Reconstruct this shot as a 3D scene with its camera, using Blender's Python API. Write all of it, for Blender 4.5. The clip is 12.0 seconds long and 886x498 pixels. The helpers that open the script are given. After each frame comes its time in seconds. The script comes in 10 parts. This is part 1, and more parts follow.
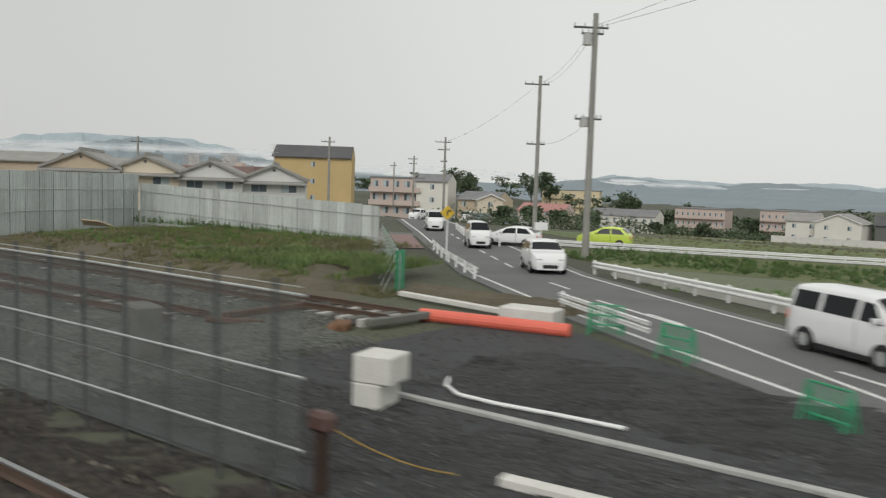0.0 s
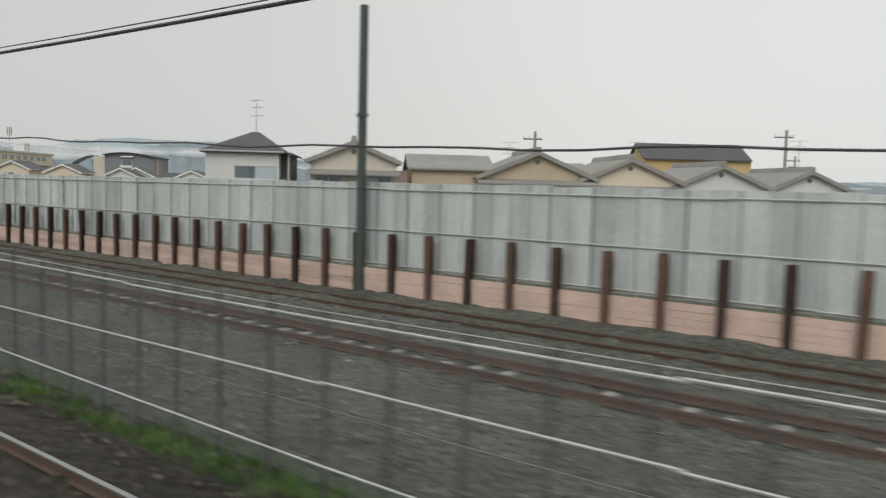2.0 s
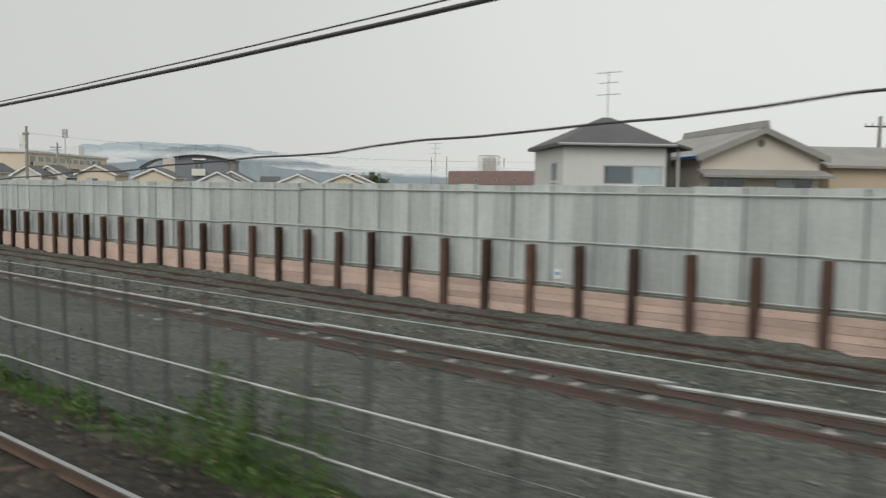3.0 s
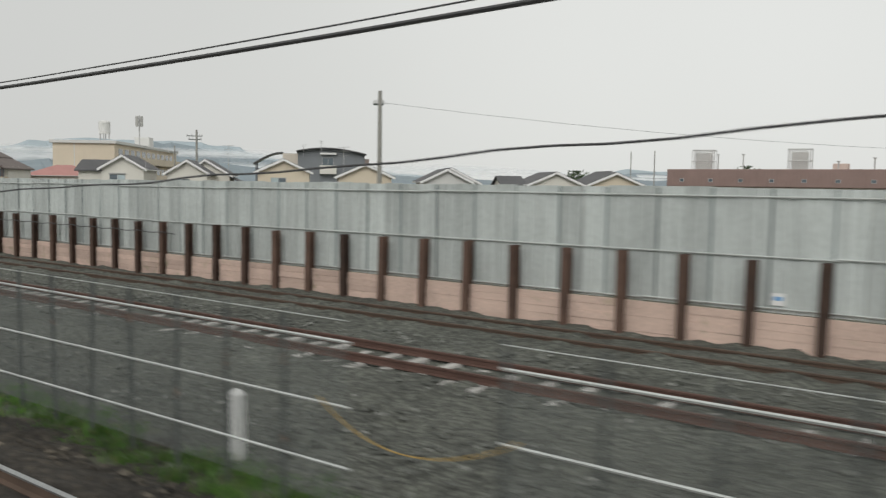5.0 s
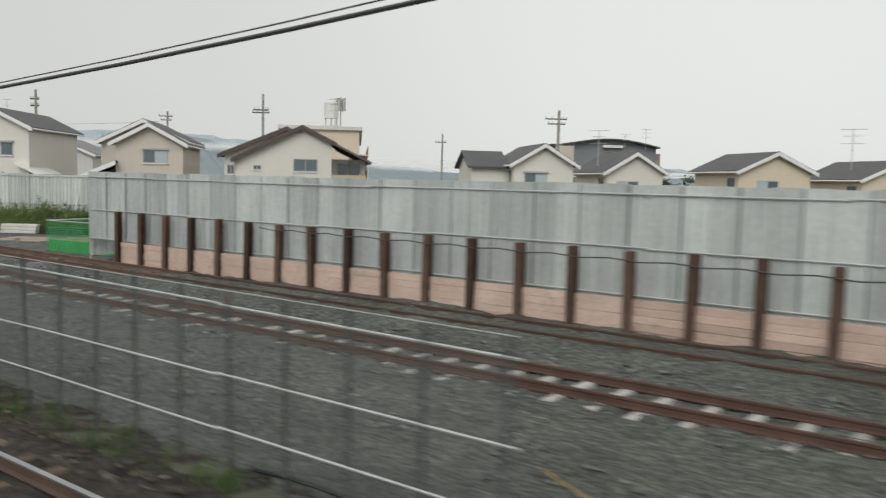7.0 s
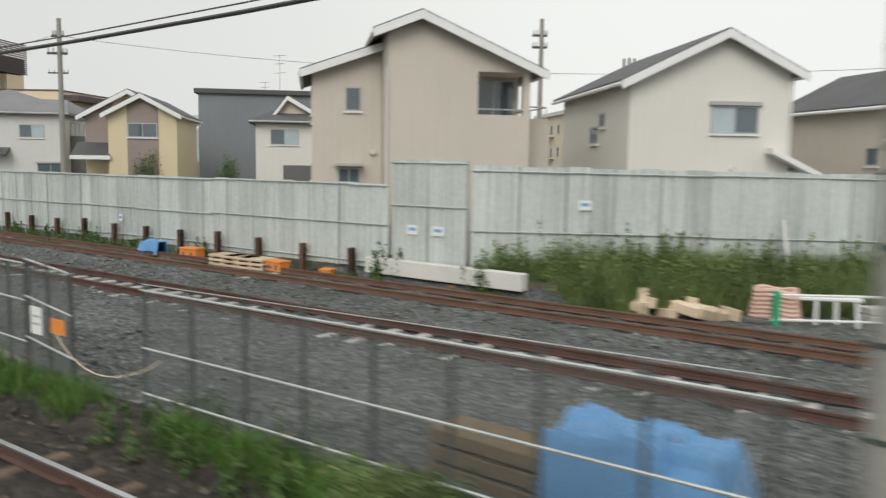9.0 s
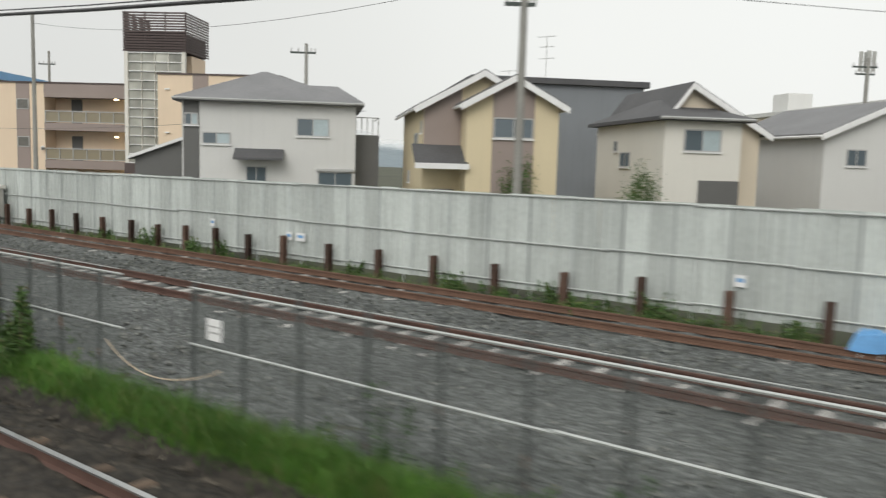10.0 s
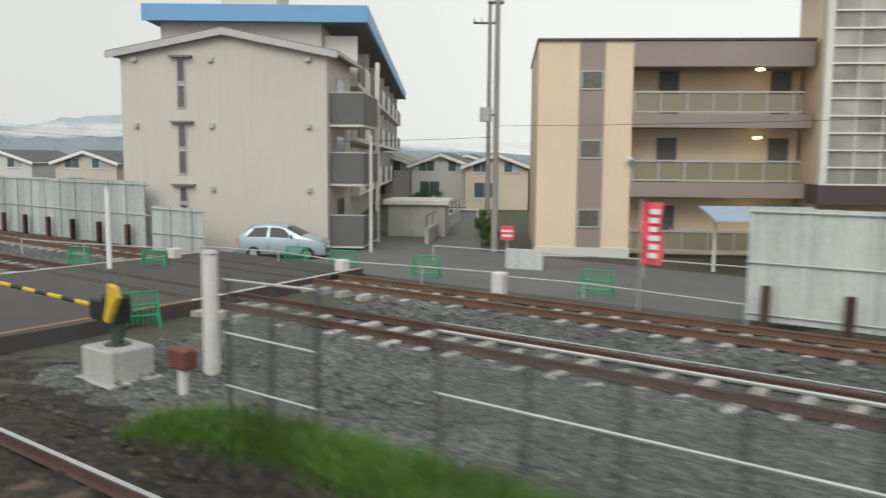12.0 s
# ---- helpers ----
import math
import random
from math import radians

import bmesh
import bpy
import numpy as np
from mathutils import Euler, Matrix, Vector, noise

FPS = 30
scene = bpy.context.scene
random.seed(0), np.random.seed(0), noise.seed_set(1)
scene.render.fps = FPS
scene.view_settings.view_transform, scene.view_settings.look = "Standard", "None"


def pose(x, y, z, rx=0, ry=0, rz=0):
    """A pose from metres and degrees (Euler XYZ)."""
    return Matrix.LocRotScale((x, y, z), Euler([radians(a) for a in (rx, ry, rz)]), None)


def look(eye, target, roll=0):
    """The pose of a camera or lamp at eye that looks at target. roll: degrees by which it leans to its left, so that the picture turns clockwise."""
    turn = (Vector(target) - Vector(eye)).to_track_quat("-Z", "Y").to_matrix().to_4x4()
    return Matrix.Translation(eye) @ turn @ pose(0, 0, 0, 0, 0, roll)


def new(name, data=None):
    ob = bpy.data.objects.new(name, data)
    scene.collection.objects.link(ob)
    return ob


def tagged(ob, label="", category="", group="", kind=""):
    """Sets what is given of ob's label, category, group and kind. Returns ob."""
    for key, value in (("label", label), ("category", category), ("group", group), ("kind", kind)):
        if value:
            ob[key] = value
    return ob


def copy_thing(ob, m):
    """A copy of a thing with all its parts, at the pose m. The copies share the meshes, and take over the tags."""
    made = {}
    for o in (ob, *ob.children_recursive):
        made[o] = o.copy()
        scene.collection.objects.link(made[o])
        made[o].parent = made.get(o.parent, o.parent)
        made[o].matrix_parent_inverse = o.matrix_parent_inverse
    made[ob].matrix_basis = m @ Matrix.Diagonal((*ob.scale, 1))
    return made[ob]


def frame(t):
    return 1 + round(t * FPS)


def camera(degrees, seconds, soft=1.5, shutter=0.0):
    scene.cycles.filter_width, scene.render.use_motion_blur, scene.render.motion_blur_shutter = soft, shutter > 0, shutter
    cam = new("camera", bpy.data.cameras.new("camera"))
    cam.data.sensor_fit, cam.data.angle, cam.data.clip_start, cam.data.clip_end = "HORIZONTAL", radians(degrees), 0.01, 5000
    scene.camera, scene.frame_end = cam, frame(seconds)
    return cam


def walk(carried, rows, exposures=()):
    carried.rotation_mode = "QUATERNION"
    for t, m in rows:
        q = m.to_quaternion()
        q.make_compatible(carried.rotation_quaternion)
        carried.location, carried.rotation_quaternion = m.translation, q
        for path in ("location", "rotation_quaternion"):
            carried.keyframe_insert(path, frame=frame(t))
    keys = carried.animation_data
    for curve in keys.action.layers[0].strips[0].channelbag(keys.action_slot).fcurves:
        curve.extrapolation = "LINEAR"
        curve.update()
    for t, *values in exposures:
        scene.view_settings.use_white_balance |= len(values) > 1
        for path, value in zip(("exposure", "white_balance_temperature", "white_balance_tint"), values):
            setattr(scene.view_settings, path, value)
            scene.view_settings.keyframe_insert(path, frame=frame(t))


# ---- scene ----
cam = camera(56.80, 12.0, 1.3, 0.2)
EYE_Z = 3.166
# seconds, metres along the line, yaw to the left of the square view, pitch, lean to the left
RIDE = [
    (0.0, 143.01, 36.45, -4.44, 1.89),
    (0.5, 130.89, 34.15, -4.33, 1.55),
    (1.0, 118.78, 36.61, -4.21, 1.16),
    (1.5, 106.7, 37.35, -4.09, 1.43),
    (2.0, 94.64, 39.2, -4.4, 1.45),
    (2.5, 82.61, 39.28, -4.52, 1.28),
    (3.0, 70.63, 39.62, -4.42, 0.72),
    (4.0, 46.81, 38.2, -4.42, 0.85),
    (5.0, 23.25, 36.27, -4.51, 0.83),
    (5.5, 11.58, 36.79, -4.49, 1.09),
    (6.0, -0.0, 37.03, -4.52, 1.17),
    (6.5, -11.49, 36.32, -4.58, 1.56),
    (7.5, -34.16, 37.3, -5.25, 0.95),
    (8.5, -56.37, 37.52, -6.02, 0.29),
    (9.0, -67.29, 35.89, -6.28, 0.92),
    (9.5, -78.07, 35.56, -6.21, 1.54),
    (10.0, -88.7, 36.8, -6.18, 1.69),
    (10.5, -99.18, 34.51, -6.16, 1.96),
    (11.0, -109.51, 38.01, -6.12, 0.74),
    (11.5, -119.66, 37.57, -6.09, 0.91),
    (12.0, -129.65, 37.42, -6.22, 0.48),
]


def seat_view(x, yaw, pitch, lean):
    a, b = radians(yaw), radians(pitch)
    ahead = Vector((-math.sin(a) * math.cos(b), math.cos(a) * math.cos(b), math.sin(b)))
    eye = Vector((x, 0.0, EYE_Z))
    return look(eye, eye + ahead, lean)


PATH = [(t, seat_view(x, yaw, pitch, lean)) for t, x, yaw, pitch, lean in RIDE]
walk(cam, PATH, [(0.0, 0.12), (3.0, 0.15), (6.5, 0.18), (8.5, 0.38), (12.0, 0.42)])


# ---- sky and light: an overcast morning ----
world = bpy.data.worlds.new("overcast")
scene.world = world
world.use_nodes = True
wn = world.node_tree.nodes
wl = world.node_tree.links
sky = wn.new("ShaderNodeTexSky")
sky.sky_type, sky.sun_disc = "NISHITA", False
sky.sun_elevation, sky.sun_rotation = radians(48), radians(200)
sky.air_density, sky.dust_density = 1.0, 3.0
pale = wn.new("ShaderNodeHueSaturation")
pale.inputs["Saturation"].default_value = 0.18
pale.inputs["Value"].default_value = 0.10
wl.new(sky.outputs["Color"], pale.inputs["Color"])
deck = wn.new("ShaderNodeTexNoise")
deck.inputs["Scale"].default_value = 1.6
deck.inputs["Detail"].default_value = 3.0
tone = wn.new("ShaderNodeValToRGB")
tone.color_ramp.elements[0].position, tone.color_ramp.elements[1].position = 0.3, 0.75
tone.color_ramp.elements[0].color = (0.690, 0.700, 0.675, 1)
tone.color_ramp.elements[1].color = (0.735, 0.745, 0.725, 1)
wl.new(deck.outputs["Fac"], tone.inputs["Fac"])
cover = wn.new("ShaderNodeMix")
cover.data_type = "RGBA"
cover.inputs["Factor"].default_value = 0.9
wl.new(pale.outputs["Color"], cover.inputs[6])
wl.new(tone.outputs["Color"], cover.inputs[7])
# the sky's colour falls off by a fifth towards the hills up the line
where = wn.new("ShaderNodeTexCoord")
axes = wn.new("ShaderNodeSeparateXYZ")
wl.new(where.outputs["Generated"], axes.inputs[0])
thick = wn.new("ShaderNodeMapRange")
thick.interpolation_type = "SMOOTHSTEP"
thick.inputs["From Min"].default_value, thick.inputs["From Max"].default_value = -0.98, -0.42
thick.inputs["To Min"].default_value, thick.inputs["To Max"].default_value = 0.80, 1.0
wl.new(axes.outputs["X"], thick.inputs["Value"])
shade = wn.new("ShaderNodeMix")
shade.data_type, shade.blend_type = "RGBA", "MULTIPLY"
shade.inputs["Factor"].default_value = 1.0
wl.new(cover.outputs[2], shade.inputs[6])
wl.new(thick.outputs[0], shade.inputs[7])
wl.new(shade.outputs[2], wn["Background"].inputs["Color"])
wn["Background"].inputs["Strength"].default_value = 1.0

sun = new("sun", bpy.data.lights.new("sun", "SUN"))
sun.data.energy, sun.data.angle, sun.data.color = 1.05, radians(35), (1.0, 0.975, 0.94)
sun.matrix_world = look((30, -75, 65), (0, 0, 0))


# ---- tools ----
def ground_z():
    return -0.32


def material(name, base, var=0.18, scale=1.0, fine=25.0, rough=0.8, metal=0.0, bump=0.15, tint=None, streak=0.0, piece=0.0, rust=None, rust_at=0.6):
    """A worn surface: broad and fine mottling, optional run-down streaks, optional second colour in patches."""
    m = bpy.data.materials.new(name)
    m.use_nodes = True
    n, l = m.node_tree.nodes, m.node_tree.links
    b = n["Principled BSDF"]
    geo = n.new("ShaderNodeNewGeometry")
    broad = n.new("ShaderNodeTexNoise")
    broad.inputs["Scale"].default_value = scale
    broad.inputs["Detail"].default_value = 4.0
    small = n.new("ShaderNodeTexNoise")
    small.inputs["Scale"].default_value = fine
    small.inputs["Detail"].default_value = 3.0
    for t in (broad, small):
        l.new(geo.outputs["Position"], t.inputs["Vector"])
    add = n.new("ShaderNodeMath")
    add.operation = "MULTIPLY_ADD"
    l.new(small.outputs["Fac"], add.inputs[0])
    add.inputs[1].default_value = 0.5
    half = n.new("ShaderNodeMath")
    half.operation = "MULTIPLY"
    half.inputs[1].default_value = 0.5
    l.new(broad.outputs["Fac"], half.inputs[0])
    l.new(half.outputs[0], add.inputs[2])
    ramp = n.new("ShaderNodeValToRGB")
    ramp.color_ramp.elements[0].position, ramp.color_ramp.elements[1].position = 0.3, 0.7
    dark = [c * (1 - var) for c in base]
    light = [min(0.9, c * (1 + var)) for c in (tint or base)]
    ramp.color_ramp.elements[0].color = (*dark, 1)
    ramp.color_ramp.elements[1].color = (*light, 1)
    l.new(add.outputs[0], ramp.inputs["Fac"])
    out = ramp.outputs["Color"]

    def mixed(fac, colour_socket, other, mode="MIX"):
        mix = n.new("ShaderNodeMix")
        mix.data_type, mix.blend_type = "RGBA", mode
        if isinstance(fac, float):
            mix.inputs["Factor"].default_value = fac
        else:
            l.new(fac, mix.inputs["Factor"])
        l.new(colour_socket, mix.inputs[6])
        if isinstance(other, tuple):
            mix.inputs[7].default_value = (*other, 1)
        else:
            l.new(other, mix.inputs[7])
        return mix.outputs[2]

    if streak:
        run = n.new("ShaderNodeTexNoise")
        run.inputs["Scale"].default_value = 1.0
        run.inputs["Detail"].default_value = 5.0
        stretch = n.new("ShaderNodeVectorMath")
        stretch.operation = "MULTIPLY"
        stretch.inputs[1].default_value = (7.0, 7.0, 0.35)
        l.new(geo.outputs["Position"], stretch.inputs[0])
        l.new(stretch.outputs[0], run.inputs["Vector"])
        cut = n.new("ShaderNodeMapRange")
        cut.inputs["From Min"].default_value, cut.inputs["From Max"].default_value = 0.5, 0.75
        cut.inputs["To Max"].default_value = streak
        l.new(run.outputs["Fac"], cut.inputs["Value"])
        out = mixed(cut.outputs[0], out, tuple(c * 0.45 for c in base))
    if rust:
        spots = n.new("ShaderNodeTexNoise")
        spots.inputs["Scale"].default_value = scale * 2.3
        spots.inputs["Detail"].default_value = 6.0
        l.new(geo.outputs["Position"], spots.inputs["Vector"])
        cut = n.new("ShaderNodeMapRange")
        cut.inputs["From Min"].default_value, cut.inputs["From Max"].default_value = rust_at, rust_at + 0.1
        l.new(spots.outputs["Fac"], cut.inputs["Value"])
        out = mixed(cut.outputs[0], out, tuple(rust))
    if piece:
        info = n.new("ShaderNodeObjectInfo")
        shade = n.new("ShaderNodeMapRange")
        shade.inputs["To Min"].default_value, shade.inputs["To Max"].default_value = 1 - piece, 1 + piece
        l.new(info.outputs["Random"], shade.inputs["Value"])
        out = mixed(1.0, out, shade.outputs[0], "MULTIPLY")
    l.new(out, b.inputs["Base Color"])
    b.inputs["Roughness"].default_value = rough
    b.inputs["Metallic"].default_value = metal
    if bump:
        bp = n.new("ShaderNodeBump")
        bp.inputs["Strength"].default_value = bump
        bp.inputs["Distance"].default_value = 0.02
        l.new(small.outputs["Fac"], bp.inputs["Height"])
        l.new(bp.outputs["Normal"], b.inputs["Normal"])
    return m


def stone_material(name, base, size=14.0, late_gain=0.0):
    """Crushed stone: every stone has its own tone; gaps carry painted dark shade."""
    m = bpy.data.materials.new(name)
    m.use_nodes = True
    n, l = m.node_tree.nodes, m.node_tree.links
    b = n["Principled BSDF"]
    geo = n.new("ShaderNodeNewGeometry")
    cells = n.new("ShaderNodeTexVoronoi")
    cells.inputs["Scale"].default_value = size
    l.new(geo.outputs["Position"], cells.inputs["Vector"])
    split = n.new("ShaderNodeSeparateColor")
    l.new(cells.outputs["Color"], split.inputs["Color"])
    ramp = n.new("ShaderNodeValToRGB")
    e = ramp.color_ramp.elements
    e[0].color = (*[c * 0.60 for c in base], 1)
    e[1].color = (*[min(1, c * 1.55) for c in base], 1)
    mid = e.new(0.55)
    mid.color = (*base, 1)
    l.new(split.outputs["Red"], ramp.inputs["Fac"])
    # shade between the stones, painted as darkening away from each cell's middle
    gap = n.new("ShaderNodeMapRange")
    gap.inputs["From Min"].default_value, gap.inputs["From Max"].default_value = 0.35, 0.75
    gap.inputs["To Min"].default_value, gap.inputs["To Max"].default_value = 1.0, 0.45
    l.new(cells.outputs["Distance"], gap.inputs["Value"])
    broad = n.new("ShaderNodeTexNoise")
    broad.inputs["Scale"].default_value = 0.5
    broad.inputs["Detail"].default_value = 5.0
    l.new(geo.outputs["Position"], broad.inputs["Vector"])
    wash = n.new("ShaderNodeMapRange")
    wash.inputs["From Min"].default_value, wash.inputs["From Max"].default_value = 0.3, 0.7
    wash.inputs["To Min"].default_value, wash.inputs["To Max"].default_value = 0.7, 1.25
    l.new(broad.outputs["Fac"], wash.inputs["Value"])
    both = n.new("ShaderNodeMath")
    both.operation = "MULTIPLY"
    l.new(gap.outputs[0], both.inputs[0])
    l.new(wash.outputs[0], both.inputs[1])
    if late_gain:
        # the stone's colour is multiplied paler along the later stretch of the line
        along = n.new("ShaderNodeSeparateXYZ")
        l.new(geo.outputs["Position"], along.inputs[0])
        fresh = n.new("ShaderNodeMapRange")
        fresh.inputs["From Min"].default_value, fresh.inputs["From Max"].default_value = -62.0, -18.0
        fresh.inputs["To Min"].default_value, fresh.inputs["To Max"].default_value = late_gain, 1.0
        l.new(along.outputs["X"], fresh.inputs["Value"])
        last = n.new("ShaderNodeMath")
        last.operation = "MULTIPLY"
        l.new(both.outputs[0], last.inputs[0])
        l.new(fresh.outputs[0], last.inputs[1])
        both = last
    mul = n.new("ShaderNodeMix")
    mul.data_type, mul.blend_type = "RGBA", "MULTIPLY"
    mul.inputs["Factor"].default_value = 1.0
    stone = ramp.outputs["Color"]
    if late_gain:
        # its tone also turns cooler and greyer along that stretch
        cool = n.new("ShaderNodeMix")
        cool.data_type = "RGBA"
        late_mix = n.new("ShaderNodeMapRange")
        late_mix.inputs["From Min"].default_value, late_mix.inputs["From Max"].default_value = -62.0, -18.0
        l.new(along.outputs["X"], late_mix.inputs["Value"])
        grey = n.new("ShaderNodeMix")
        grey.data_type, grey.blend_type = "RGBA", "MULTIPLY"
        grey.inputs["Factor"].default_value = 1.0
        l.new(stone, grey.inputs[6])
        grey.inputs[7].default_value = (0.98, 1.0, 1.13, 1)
        l.new(late_mix.outputs[0], cool.inputs["Factor"])
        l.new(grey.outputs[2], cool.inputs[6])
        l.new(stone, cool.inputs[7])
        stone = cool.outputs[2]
    l.new(stone, mul.inputs[6])
    l.new(both.outputs[0], mul.inputs[7])
    l.new(mul.outputs[2], b.inputs["Base Color"])
    b.inputs["Roughness"].default_value = 0.9
    bp = n.new("ShaderNodeBump")
    bp.inputs["Strength"].default_value = 0.8
    bp.inputs["Distance"].default_value = 0.05
    bp.invert = True
    l.new(cells.outputs["Distance"], bp.inputs["Height"])
    l.new(bp.outputs["Normal"], b.inputs["Normal"])
    return m


def glass_material(name, base=(0.10, 0.13, 0.15), rough=0.04, spec=0.8):
    m = bpy.data.materials.new(name)
    m.use_nodes = True
    b = m.node_tree.nodes["Principled BSDF"]
    b.inputs["Base Color"].default_value = (*base, 1)
    b.inputs["Roughness"].default_value = rough
    b.inputs["IOR"].default_value = 1.5
    b.inputs["Specular IOR Level"].default_value = spec
    return m


def mesh_from(name, bm, mat):
    me = bpy.data.meshes.new(name)
    bmesh.ops.recalc_face_normals(bm, faces=bm.faces)
    bm.to_mesh(me)
    bm.free()
    for one in mat if isinstance(mat, (list, tuple)) else [mat]:
        me.materials.append(one)
    return me


def part(name, bm, mat, parent=None, label="", at=None):
    ob = new(name, mesh_from(name, bm, mat))
    if parent:
        ob.parent = parent
    if at is not None:
        ob.matrix_basis = at
    if label:
        ob["label"] = label
    return ob


def piece(name, me, parent, at):
    """One of many alike pieces on a shared mesh."""
    ob = new(name, me)
    ob.parent = parent
    ob.matrix_basis = at
    return ob


def thing(name, at, label, category, group="", kind=""):
    ob = new(name)
    ob.empty_display_size = 0.2
    ob.matrix_basis = at
    return tagged(ob, label, category, group, kind)


def box(bm, x0, x1, y0, y1, z0, z1, bevel=0.0):
    vs = [bm.verts.new((x, y, z)) for z in (z0, z1) for y in (y0, y1) for x in (x0, x1)]
    fs = []
    for a in ((0, 2, 3, 1), (4, 5, 7, 6), (0, 1, 5, 4), (1, 3, 7, 5), (3, 2, 6, 7), (2, 0, 4, 6)):
        fs.append(bm.faces.new([vs[i] for i in a]))
    if bevel:
        es = list({e for f in fs for e in f.edges})
        bmesh.ops.bevel(bm, geom=es, offset=bevel, segments=1, affect="EDGES")
    return vs


def tube(bm, a, b, r0, r1=None, sides=8, caps=True):
    a, b = Vector(a), Vector(b)
    r1 = r0 if r1 is None else r1
    d = (b - a).normalized()
    p = d.orthogonal().normalized()
    q = d.cross(p)
    rings = []
    for c, r in ((a, r0), (b, r1)):
        rings.append([bm.verts.new(c + (p * math.cos(k * math.tau / sides) + q * math.sin(k * math.tau / sides)) * r) for k in range(sides)])
    for k in range(sides):
        j = (k + 1) % sides
        bm.faces.new((rings[0][k], rings[0][j], rings[1][j], rings[1][k]))
    if caps:
        bm.faces.new(rings[0][::-1])
        bm.faces.new(rings[1])


def pipe_path(bm, pts, r, sides=6):
    for a, b in zip(pts, pts[1:]):
        tube(bm, a, b, r, r, sides)


def extrude_poly(bm, poly, x0, x1, axis="x"):
    """A closed outline (pairs) drawn out along an axis."""
    def at(p, s):
        return {"x": (s, p[0], p[1]), "y": (p[0], s, p[1]), "z": (p[0], p[1], s)}[axis]
    a = [bm.verts.new(at(p, x0)) for p in poly]
    b = [bm.verts.new(at(p, x1)) for p in poly]
    k = len(poly)
    for i in range(k):
        bm.faces.new((a[i], a[(i + 1) % k], b[(i + 1) % k], b[i]))
    bm.faces.new(a[::-1])
    bm.faces.new(b)


def sag(a, b, drop, steps=14):
    a, b = Vector(a), Vector(b)
    return [a.lerp(b, k / steps) - Vector((0, 0, drop * 4 * (k / steps) * (1 - k / steps))) for k in range(steps + 1)]


